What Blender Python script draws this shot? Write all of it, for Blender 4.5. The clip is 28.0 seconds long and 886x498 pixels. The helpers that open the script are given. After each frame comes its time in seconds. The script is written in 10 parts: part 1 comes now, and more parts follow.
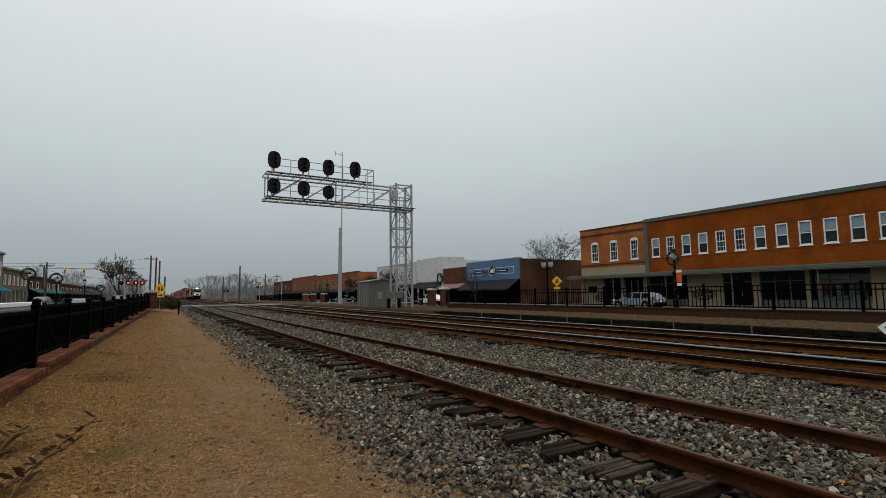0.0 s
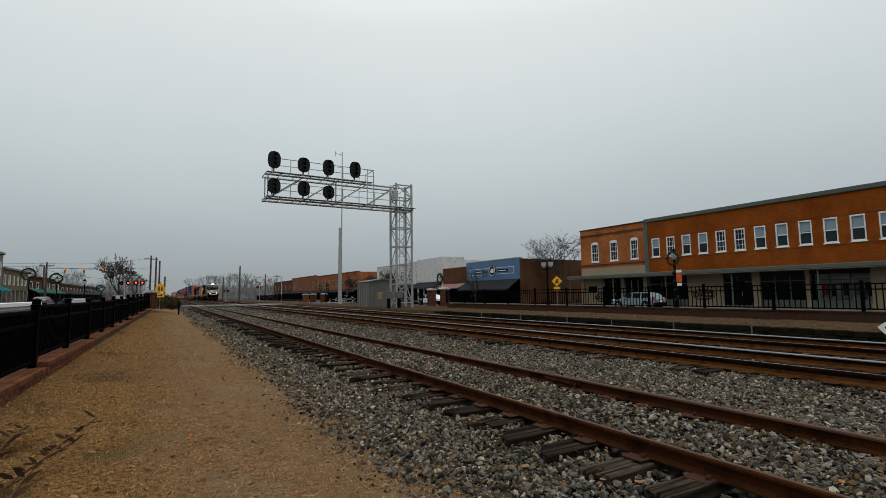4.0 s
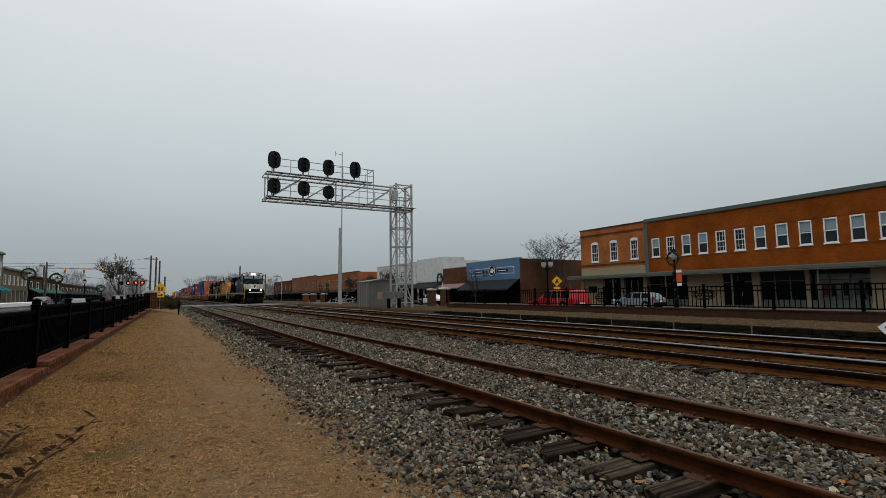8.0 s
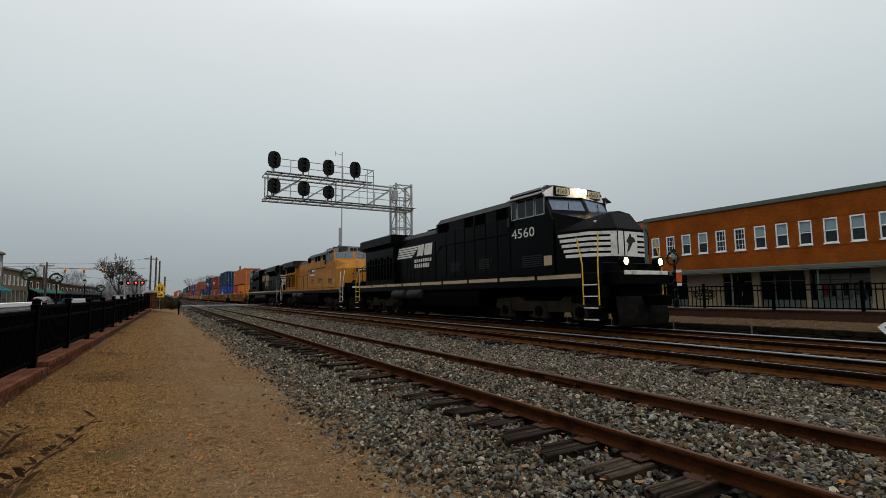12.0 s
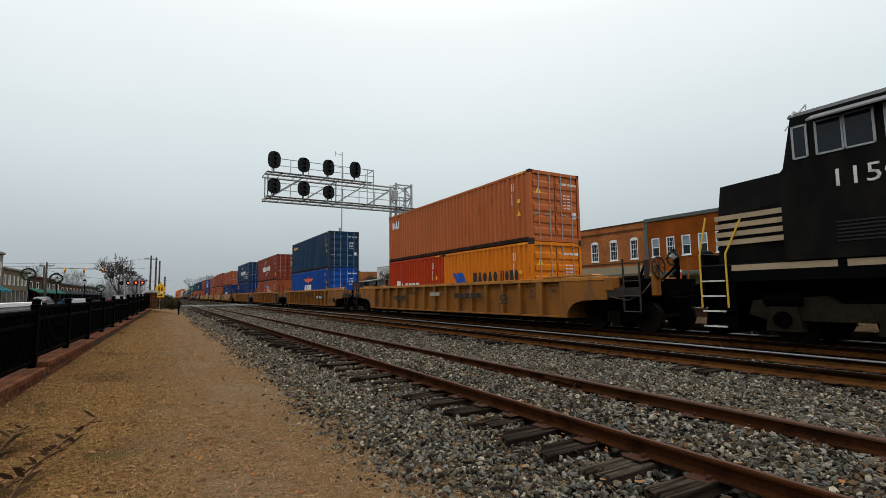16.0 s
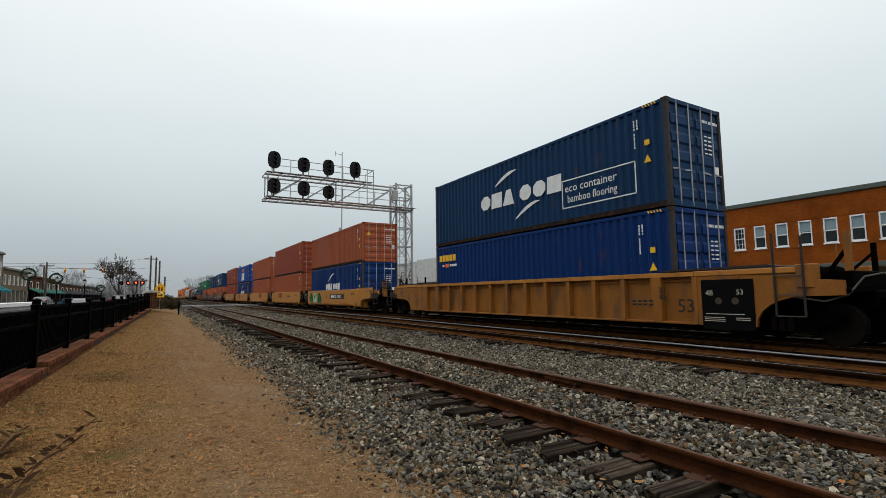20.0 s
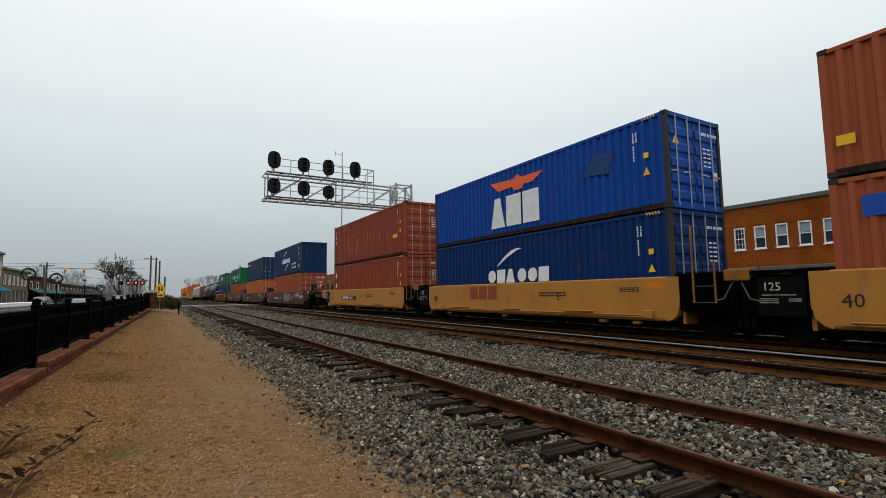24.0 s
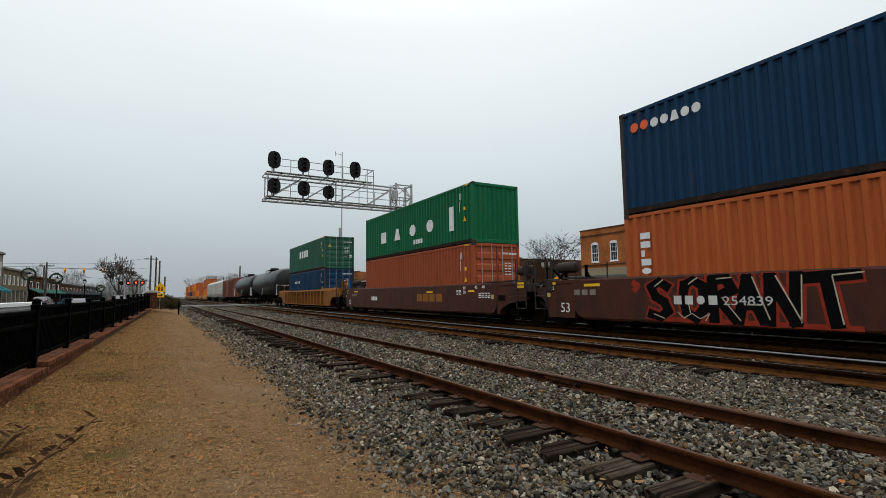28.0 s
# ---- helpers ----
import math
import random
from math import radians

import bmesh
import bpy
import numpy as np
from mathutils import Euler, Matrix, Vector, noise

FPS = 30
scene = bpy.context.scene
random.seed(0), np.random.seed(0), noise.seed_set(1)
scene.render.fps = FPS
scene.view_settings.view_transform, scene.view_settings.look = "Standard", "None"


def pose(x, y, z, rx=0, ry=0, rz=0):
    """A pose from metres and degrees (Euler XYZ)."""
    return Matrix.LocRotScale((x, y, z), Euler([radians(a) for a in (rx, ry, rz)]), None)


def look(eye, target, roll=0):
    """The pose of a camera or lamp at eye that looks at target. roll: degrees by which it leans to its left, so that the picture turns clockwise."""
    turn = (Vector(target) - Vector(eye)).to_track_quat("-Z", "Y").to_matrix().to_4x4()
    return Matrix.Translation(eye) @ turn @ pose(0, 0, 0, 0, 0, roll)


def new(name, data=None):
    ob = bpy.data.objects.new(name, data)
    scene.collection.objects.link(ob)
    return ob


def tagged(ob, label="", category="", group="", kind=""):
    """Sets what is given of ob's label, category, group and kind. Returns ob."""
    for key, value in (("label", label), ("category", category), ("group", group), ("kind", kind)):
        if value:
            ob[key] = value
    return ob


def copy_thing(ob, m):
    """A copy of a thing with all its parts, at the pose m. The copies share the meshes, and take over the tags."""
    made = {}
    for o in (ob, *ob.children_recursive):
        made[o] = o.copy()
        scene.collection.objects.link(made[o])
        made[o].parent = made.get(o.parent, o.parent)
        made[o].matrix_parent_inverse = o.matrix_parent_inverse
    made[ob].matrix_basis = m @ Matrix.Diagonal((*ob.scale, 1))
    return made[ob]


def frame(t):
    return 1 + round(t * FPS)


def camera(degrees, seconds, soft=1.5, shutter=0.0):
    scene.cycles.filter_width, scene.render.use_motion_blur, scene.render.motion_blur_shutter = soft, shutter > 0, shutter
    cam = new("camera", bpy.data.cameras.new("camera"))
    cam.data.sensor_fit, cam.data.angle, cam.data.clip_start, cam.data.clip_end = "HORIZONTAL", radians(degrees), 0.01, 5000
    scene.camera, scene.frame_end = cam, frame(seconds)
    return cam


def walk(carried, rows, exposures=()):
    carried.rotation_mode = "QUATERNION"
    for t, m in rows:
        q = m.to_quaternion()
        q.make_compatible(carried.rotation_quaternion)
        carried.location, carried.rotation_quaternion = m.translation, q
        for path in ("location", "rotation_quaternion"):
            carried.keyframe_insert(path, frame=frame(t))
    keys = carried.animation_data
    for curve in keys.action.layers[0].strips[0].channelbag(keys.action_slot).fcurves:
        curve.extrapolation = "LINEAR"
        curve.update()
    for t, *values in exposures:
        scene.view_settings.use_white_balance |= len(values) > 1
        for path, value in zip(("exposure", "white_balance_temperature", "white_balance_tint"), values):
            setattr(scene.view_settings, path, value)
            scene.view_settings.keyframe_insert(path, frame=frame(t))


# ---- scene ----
# ================= camera =================
EYE = (0.0, 0.0, 1.159)
YAW, TILT = 0.531, 0.092
AIM = (EYE[0] + math.sin(YAW) * math.cos(TILT), EYE[1] + math.cos(YAW) * math.cos(TILT), EYE[2] + math.sin(TILT))
cam = camera(85.45, 28.0, soft=0.5)
walk(cam, [(0, look(EYE, AIM, -0.81)), (28, look(EYE, AIM, -0.81))], exposures=[(0, -0.30), (12.3, -0.30), (14.4, -0.14), (15.8, 0.0), (28, 0.0)])

# ================= sky and light (overcast, misty) =================
world = bpy.data.worlds.new("world")
scene.world = world
world.use_nodes = True
wn, wl = world.node_tree.nodes, world.node_tree.links
bg = wn["Background"]
sky = wn.new("ShaderNodeTexSky")
sky.sky_type = "NISHITA"
sky.sun_disc = False
sky.sun_elevation, sky.sun_rotation = radians(42), radians(205)
sky.dust_density, sky.air_density = 6.0, 1.0
grey = wn.new("ShaderNodeHueSaturation")
grey.inputs["Saturation"].default_value = 0.15
grey.inputs["Value"].default_value = 0.09
wl.new(sky.outputs[0], grey.inputs["Color"])
wc = wn.new("ShaderNodeTexCoord")
ws = wn.new("ShaderNodeSeparateXYZ")
wl.new(wc.outputs["Generated"], ws.inputs[0])
cloud = wn.new("ShaderNodeTexNoise")
cloud.inputs["Scale"].default_value = 1.6
cloud.inputs["Detail"].default_value = 4.0
cloud_map = wn.new("ShaderNodeMapping")
cloud_map.inputs["Scale"].default_value = (1, 1, 2.5)
wl.new(wc.outputs["Generated"], cloud_map.inputs[0])
wl.new(cloud_map.outputs[0], cloud.inputs["Vector"])
lift = wn.new("ShaderNodeMath")
lift.operation = "MULTIPLY_ADD"
lift.inputs[1].default_value, lift.inputs[2].default_value = 0.10, -0.05
wl.new(cloud.outputs[0], lift.inputs[0])
add = wn.new("ShaderNodeMath")
wl.new(ws.outputs["Z"], add.inputs[0])
wl.new(lift.outputs[0], add.inputs[1])
ramp = wn.new("ShaderNodeValToRGB")
wl.new(add.outputs[0], ramp.inputs[0])
er = ramp.color_ramp.elements
er[0].position, er[0].color = 0.0, (0.40, 0.44, 0.465, 1)
er[1].position, er[1].color = 1.0, (2.15, 2.16, 2.16, 1)
for at, c in ((0.10, (0.505, 0.575, 0.605, 1)), (0.28, (0.73, 0.82, 0.85, 1)), (0.50, (0.98, 1.03, 1.05, 1)), (0.75, (1.62, 1.67, 1.69, 1))):
    e = er.new(at)
    e.color = c
mix = wn.new("ShaderNodeMix")
mix.data_type = "RGBA"
mix.inputs["Factor"].default_value = 0.90
wl.new(grey.outputs[0], mix.inputs["A"])
wl.new(ramp.outputs[0], mix.inputs["B"])
wl.new(mix.outputs["Result"], bg.inputs[0])
bg.inputs[1].default_value = 1.0
sun = new("sun", bpy.data.lights.new("sun", "SUN"))
sun.data.energy, sun.data.angle, sun.data.color = 0.5, radians(40), (1.0, 0.97, 0.93)
sun.matrix_world = look((0, 0, 60), (-18, 22, 0))

# ================= mesh tools =================
class Geo:
    """Collects faces; becomes one mesh."""

    def __init__(self):
        self.v, self.f = [], []

    def face_set(self, pts, faces):
        k = len(self.v)
        self.v.extend([tuple(p) for p in pts])
        self.f.extend([tuple(i + k for i in q) for q in faces])
        return self

    def box(self, x0, x1, y0, y1, z0, z1):
        p = [(x, y, z) for z in (z0, z1) for y in (y0, y1) for x in (x0, x1)]
        return self.face_set(p, [(0, 2, 3, 1), (4, 5, 7, 6), (0, 1, 5, 4), (2, 6, 7, 3), (0, 4, 6, 2), (1, 3, 7, 5)])

    def cbox(self, x0, x1, y0, y1, z0, z1, c=0.01):
        """A box with chamfered edges."""
        c = min(c, (x1 - x0) * 0.45, (y1 - y0) * 0.45, (z1 - z0) * 0.45)
        pts, idx = [], {}
        for i, (x, sx) in enumerate(((x0, 1), (x1, -1))):
            for j, (y, sy) in enumerate(((y0, 1), (y1, -1))):
                for k, (z, sz) in enumerate(((z0, 1), (z1, -1))):
                    for a in range(3):
                        idx[i, j, k, a] = len(pts)
                        pts.append((x if a == 0 else x + sx * c, y if a == 1 else y + sy * c, z if a == 2 else z + sz * c))
        fs = []
        for i in (0, 1):
            q = [idx[i, 0, 0, 0], idx[i, 1, 0, 0], idx[i, 1, 1, 0], idx[i, 0, 1, 0]]
            fs.append(q if i else q[::-1])
            q = [idx[0, i, 0, 1], idx[1, i, 0, 1], idx[1, i, 1, 1], idx[0, i, 1, 1]]
            fs.append(q[::-1] if i else q)
            q = [idx[0, 0, i, 2], idx[1, 0, i, 2], idx[1, 1, i, 2], idx[0, 1, i, 2]]
            fs.append(q if i else q[::-1])
        for i in (0, 1):
            for j in (0, 1):
                fs.append((idx[i, j, 0, 0], idx[i, j, 1, 0], idx[i, j, 1, 1], idx[i, j, 0, 1]))
                fs.append((idx[i, 0, j, 0], idx[i, 1, j, 0], idx[i, 1, j, 2], idx[i, 0, j, 2]))
                fs.append((idx[0, i, j, 1], idx[1, i, j, 1], idx[1, i, j, 2], idx[0, i, j, 2]))
                for k in (0, 1):
                    fs.append((idx[i, j, k, 0], idx[i, j, k, 1], idx[i, j, k, 2]))
        return self.face_set(pts, fs)

    def cyl(self, p0, p1, r0, r1=None, n=10, caps=True):
        p0, p1 = Vector(p0), Vector(p1)
        r1 = r0 if r1 is None else r1
        d = (p1 - p0).normalized()
        a = d.orthogonal().normalized()
        b = d.cross(a)
        ring = [a * math.cos(2 * math.pi * i / n) + b * math.sin(2 * math.pi * i / n) for i in range(n)]
        pts = [p0 + r0 * q for q in ring] + [p1 + r1 * q for q in ring]
        fs = [(i, (i + 1) % n, n + (i + 1) % n, n + i) for i in range(n)]
        if caps:
            fs += [tuple(range(n))[::-1], tuple(range(n, 2 * n))]
        return self.face_set(pts, fs)

    def tube(self, path, r, n=6):
        for p, q in zip(path, path[1:]):
            self.cyl(p, q, r, n=n)
        return self

    def bar(self, p0, p1, w, h):
        """A square bar from p0 to p1, w across and h high."""
        p0, p1 = Vector(p0), Vector(p1)
        d = (p1 - p0).normalized()
        s = d.cross(Vector((0, 0, 1)))
        s = s.normalized() if s.length > 1e-4 else Vector((1, 0, 0))
        u = s.cross(d)
        pts = [p + s * (i * w / 2) + u * (j * h / 2) for p in (p0, p1) for i, j in ((-1, -1), (1, -1), (1, 1), (-1, 1))]
        return self.face_set(pts, [(0, 1, 2, 3), (7, 6, 5, 4), (0, 4, 5, 1), (1, 5, 6, 2), (2, 6, 7, 3), (3, 7, 4, 0)])

    def prism(self, poly, axis, a, b):
        """A polygon drawn out along an axis from a to b; poly holds the two other coordinates in order."""
        def put(p, t):
            return {"x": (t, p[0], p[1]), "y": (p[0], t, p[1]), "z": (p[0], p[1], t)}[axis]
        n = len(poly)
        pts = [put(p, a) for p in poly] + [put(p, b) for p in poly]
        fs = [(i, (i + 1) % n, n + (i + 1) % n, n + i) for i in range(n)] + [tuple(range(n))[::-1], tuple(range(n, 2 * n))]
        return self.face_set(pts, fs)

    def lathe(self, profile, centre, axis="z", n=16, squash=1.0):
        """A profile of (radius, along) turned round an axis."""
        pts, fs = [], []
        for r, t in profile:
            for i in range(n):
                c, s = r * math.cos(2 * math.pi * i / n), r * math.sin(2 * math.pi * i / n) * squash
                q = {"z": (c, s, t), "y": (c, t, s), "x": (t, c, s)}[axis]
                pts.append((centre[0] + q[0], centre[1] + q[1], centre[2] + q[2]))
        for k in range(len(profile) - 1):
            for i in range(n):
                j = (i + 1) % n
                fs.append((k * n + i, k * n + j, (k + 1) * n + j, (k + 1) * n + i))
        fs += [tuple(range(n))[::-1], tuple(range((len(profile) - 1) * n, len(profile) * n))]
        return self.face_set(pts, fs)

    def torus(self, centre, R, r, axis="x", n=24, m=8, jitter=0.0, rng=None):
        pts, fs = [], []
        for i in range(n):
            a = 2 * math.pi * i / n
            for j in range(m):
                b = 2 * math.pi * j / m
                k = r * (1 + (rng.uniform(-jitter, jitter) if rng else 0))
                u, w = (R + k * math.cos(b)) * math.cos(a), (R + k * math.cos(b)) * math.sin(a)
                h = k * math.sin(b)
                q = {"x": (h, u, w), "y": (u, h, w), "z": (u, w, h)}[axis]
                pts.append((centre[0] + q[0], centre[1] + q[1], centre[2] + q[2]))
        for i in range(n):
            for j in range(m):
                fs.append((i * m + j, ((i + 1) % n) * m + j, ((i + 1) % n) * m + (j + 1) % m, i * m + (j + 1) % m))
        return self.face_set(pts, fs)

    def mesh(self, name, material, smooth=False):
        me = bpy.data.meshes.new(name)
        me.from_pydata(self.v, [], self.f)
        bm = bmesh.new()
        bm.from_mesh(me)
        bmesh.ops.recalc_face_normals(bm, faces=bm.faces)
        bm.to_mesh(me)
        bm.free()
        if material:
            me.materials.append(material)
        if smooth:
            me.shade_smooth()
            me.set_sharp_from_angle(angle=radians(38))
        return me


def part(name, g, material, parent=None, label="", smooth=False, at=None):
    """One mesh object, under a thing or a part. g: a Geo or a mesh to be shared."""
    me = g.mesh(name, material, smooth) if isinstance(g, Geo) else g
    ob = new(name, me)
    if parent is not None:
        ob.parent = parent
    if at is not None:
        ob.matrix_basis = at if isinstance(at, Matrix) else Matrix.Translation(at)
    if label:
        tagged(ob, label)
    return ob


def thing(name, label, category, group="", kind="", at=None):
    ob = new(name)
    ob.empty_display_size = 0.2
    tagged(ob, label, category, group, kind)
    if at is not None:
        ob.matrix_basis = at if isinstance(at, Matrix) else Matrix.Translation(at)
    return ob


def letters(name, text, size, material, parent, m, depth=0.003, align="LEFT", stretch=1.0, label=""):
    """Writing with the built-in font as a mesh; m puts its baseline (x along the line, y up)."""
    cu = bpy.data.curves.new(name, "FONT")
    cu.body, cu.size, cu.extrude, cu.align_x, cu.resolution_u = text, size, depth, align, 2
    tmp = new(name, cu)
    me = bpy.data.meshes.new_from_object(tmp.evaluated_get(bpy.context.evaluated_depsgraph_get()))
    bpy.data.objects.remove(tmp)
    me.transform(Matrix.Diagonal((stretch, 1, 1, 1)))
    me.materials.clear()
    me.materials.append(material)
    return part(name, me, None, parent, label, at=m)


WEST = Matrix(((0, 0, -1, 0), (-1, 0, 0, 0), (0, 1, 0, 0), (0, 0, 0, 1)))   # writing on a face that looks to -x
SOUTH = Matrix(((1, 0, 0, 0), (0, 0, -1, 0), (0, 1, 0, 0), (0, 0, 0, 1)))   # on a face that looks to -y


# ================= materials =================
def mat(name, col, rough=0.7, metal=0.0, var=0.18, scale=3.0, fine=45.0, bump=0.15, dirt=None, dirt_at=0.62, streak=1.0, rand=0.0, spec=0.18, emit=None, power=0.0, island=0.0):
    m = bpy.data.materials.new(name)
    m.use_nodes = True
    n, l = m.node_tree.nodes, m.node_tree.links
    b = n["Principled BSDF"]
    b.inputs["Metallic"].default_value = metal
    b.inputs["Specular IOR Level"].default_value = spec
    tc = n.new("ShaderNodeTexCoord")
    mp = n.new("ShaderNodeMapping")
    mp.inputs["Scale"].default_value = (1, 1, streak)
    l.new(tc.outputs["Object"], mp.inputs[0])
    n1, n2 = n.new("ShaderNodeTexNoise"), n.new("ShaderNodeTexNoise")
    n1.inputs["Scale"].default_value, n1.inputs["Detail"].default_value = scale, 5
    n2.inputs["Scale"].default_value, n2.inputs["Detail"].default_value = fine, 4
    l.new(mp.outputs[0], n1.inputs["Vector"])
    l.new(tc.outputs["Object"], n2.inputs["Vector"])
    both = n.new("ShaderNodeMath")
    both.operation = "ADD"
    l.new(n1.outputs[0], both.inputs[0])
    l.new(n2.outputs[0], both.inputs[1])
    r = n.new("ShaderNodeMapRange")
    r.inputs[1].default_value, r.inputs[2].default_value = 0.65, 1.35
    r.inputs[3].default_value, r.inputs[4].default_value = 1 - var, 1 + var
    l.new(both.outputs[0], r.inputs[0])
    tint = n.new("ShaderNodeHueSaturation")
    tint.inputs["Color"].default_value = (*col, 1)
    last = r.outputs[0]
    for amount, node, sock in ((rand, "ShaderNodeObjectInfo", "Random"), (island, "ShaderNodeNewGeometry", "Random Per Island")):
        if amount:
            oi = n.new(node)
            rr = n.new("ShaderNodeMapRange")
            rr.inputs[3].default_value, rr.inputs[4].default_value = 1 - amount, 1 + amount
            l.new(oi.outputs[sock], rr.inputs[0])
            mu = n.new("ShaderNodeMath")
            mu.operation = "MULTIPLY"
            l.new(last, mu.inputs[0])
            l.new(rr.outputs[0], mu.inputs[1])
            last = mu.outputs[0]
    l.new(last, tint.inputs["Value"])
    out = tint.outputs[0]
    if dirt:
        n3 = n.new("ShaderNodeTexNoise")
        n3.inputs["Scale"].default_value, n3.inputs["Detail"].default_value = scale * 1.7, 7
        mp3 = n.new("ShaderNodeMapping")
        mp3.inputs["Scale"].default_value = (1, 1, streak)
        mp3.inputs["Location"].default_value = (3.1, 1.7, 5.3)
        l.new(tc.outputs["Object"], mp3.inputs[0])
        l.new(mp3.outputs[0], n3.inputs["Vector"])
        r3 = n.new("ShaderNodeMapRange")
        r3.inputs[1].default_value, r3.inputs[2].default_value = dirt_at - 0.08, dirt_at + 0.12
        l.new(n3.outputs[0], r3.inputs[0])
        mx = n.new("ShaderNodeMix")
        mx.data_type = "RGBA"
        l.new(r3.outputs[0], mx.inputs["Factor"])
        l.new(out, mx.inputs["A"])
        mx.inputs["B"].default_value = (*dirt, 1)
        out = mx.outputs["Result"]
    l.new(out, b.inputs["Base Color"])
    rg = n.new("ShaderNodeMapRange")
    rg.inputs[3].default_value, rg.inputs[4].default_value = max(0.02, rough - 0.1), min(1, rough + 0.1)
    l.new(n1.outputs[0], rg.inputs[0])
    l.new(rg.outputs[0], b.inputs["Roughness"])
    if bump:
        bp = n.new("ShaderNodeBump")
        bp.inputs["Strength"].default_value, bp.inputs["Distance"].default_value = bump, 0.02
        l.new(n2.outputs[0], bp.inputs["Height"])
        l.new(bp.outputs[0], b.inputs["Normal"])
    if emit:
        b.inputs["Emission Color"].default_value = (*emit, 1)
        b.inputs["Emission Strength"].default_value = power
    return m


M_RAIL = mat("rail_side_rust", (0.036, 0.0125, 0.0045), 0.85, 0.0, 0.4, 2.5, 60, 0.3, dirt=(0.013, 0.0055, 0.003), dirt_at=0.56, spec=0.02)
M_HEAD = mat("rail_head_worn_steel", (0.23, 0.23, 0.235), 0.33, 0.85, 0.15, 2, 60, 0.05)
# shade under the rail head and sky light on the foot, put in colour
M_WEB = mat("rail_web_oil_and_shade", (0.012, 0.0055, 0.0025), 0.85, 0.0, 0.5, 2.5, 60, 0.3, dirt=(0.028, 0.011, 0.004), dirt_at=0.6, spec=0.02)
M_FOOT = mat("rail_foot_rust_skylit", (0.085, 0.034, 0.010), 0.9, 0.0, 0.4, 3.5, 60, 0.4, dirt=(0.035, 0.014, 0.006), dirt_at=0.56, spec=0.02)
M_HEADR = mat("rail_head_rusted", (0.062, 0.027, 0.013), 0.6, 0.0, 0.25, 5, 80, 0.2)
def tie_material():
    """Rotten sleeper wood: tarry black with grey splintered grain along it; some sleepers are bleached."""
    m = bpy.data.materials.new("weathered_sleeper")
    m.use_nodes = True
    n, l = m.node_tree.nodes, m.node_tree.links
    b = n["Principled BSDF"]
    b.inputs["Roughness"].default_value, b.inputs["Specular IOR Level"].default_value = 0.95, 0.03
    tc, mp, oi = n.new("ShaderNodeTexCoord"), n.new("ShaderNodeMapping"), n.new("ShaderNodeObjectInfo")
    mp.inputs["Scale"].default_value = (1.6, 34, 20)
    l.new(tc.outputs["Object"], mp.inputs[0])
    grain, blot = n.new("ShaderNodeTexNoise"), n.new("ShaderNodeTexNoise")
    grain.inputs["Scale"].default_value, grain.inputs["Detail"].default_value = 1.0, 6
    blot.inputs["Scale"].default_value, blot.inputs["Detail"].default_value = 4.0, 5
    l.new(mp.outputs[0], grain.inputs["Vector"])
    l.new(tc.outputs["Object"], blot.inputs["Vector"])
    pale = n.new("ShaderNodeMapRange")
    pale.inputs[1].default_value, pale.inputs[2].default_value = 0.72, 1.0
    pale.inputs[3].default_value, pale.inputs[4].default_value = 0.0, 0.17
    l.new(oi.outputs["Random"], pale.inputs[0])
    add = n.new("ShaderNodeMath")
    l.new(grain.outputs[0], add.inputs[0])
    l.new(pale.outputs[0], add.inputs[1])
    r = n.new("ShaderNodeValToRGB")
    e = r.color_ramp.elements
    e[0].position, e[0].color = 0.40, (0.007, 0.005, 0.004, 1)
    e[1].position, e[1].color = 0.86, (0.095, 0.076, 0.055, 1)
    k = e.new(0.56)
    k.color = (0.024, 0.017, 0.012, 1)
    l.new(add.outputs[0], r.inputs[0])
    mx, br = n.new("ShaderNodeMix"), n.new("ShaderNodeMapRange")
    mx.data_type = "RGBA"
    br.inputs[1].default_value, br.inputs[2].default_value = 0.55, 0.75
    l.new(blot.outputs[0], br.inputs[0])
    l.new(br.outputs[0], mx.inputs["Factor"])
    l.new(r.outputs[0], mx.inputs["A"])
    mx.inputs["B"].default_value = (0.012, 0.008, 0.006, 1)
    l.new(mx.outputs["Result"], b.inputs["Base Color"])
    bp = n.new("ShaderNodeBump")
    bp.inputs["Strength"].default_value, bp.inputs["Distance"].default_value = 0.9, 0.02
    l.new(grain.outputs[0], bp.inputs["Height"])
    l.new(bp.outputs[0], b.inputs["Normal"])
    return m


M_TIE = tie_material()
M_PLATE = mat("tie_plate", (0.045, 0.02, 0.012), 0.8, 0.1, 0.3, 10, 80, 0.3, spec=0.1)
M_STEELG = mat("galvanised_steel", (0.31, 0.315, 0.31), 0.55, 0.3, 0.18, 3, 50, 0.1, dirt=(0.2, 0.19, 0.17), dirt_at=0.66)
M_BLACK = mat("black_paint_metal", (0.003, 0.003, 0.0032), 0.6, 0.0, 0.3, 4, 60, 0.1, spec=0.04)
M_FENCE = mat("black_fence_paint", (0.0009, 0.0009, 0.0009), 0.6, 0.0, 0.3, 6, 60, 0.1, spec=0.01)
M_BRICK = mat("red_brick", (0.115, 0.044, 0.022), 0.88, 0, 0.35, 6, 60, 0.4, rand=0.42, dirt=(0.035, 0.017, 0.010), dirt_at=0.56, spec=0.05)
M_MORTAR = mat("mortar", (0.05, 0.038, 0.03), 0.9, 0, 0.2, 8, 70, 0.3)
M_GLASS = mat("window_glass", (0.003, 0.004, 0.0045), 0.08, 0, 0.2, 0.6, 5, 0.01, spec=0.06)
M_WHITE = mat("white_paint", (0.72, 0.72, 0.70), 0.5, 0, 0.06, 5, 60, 0.05)
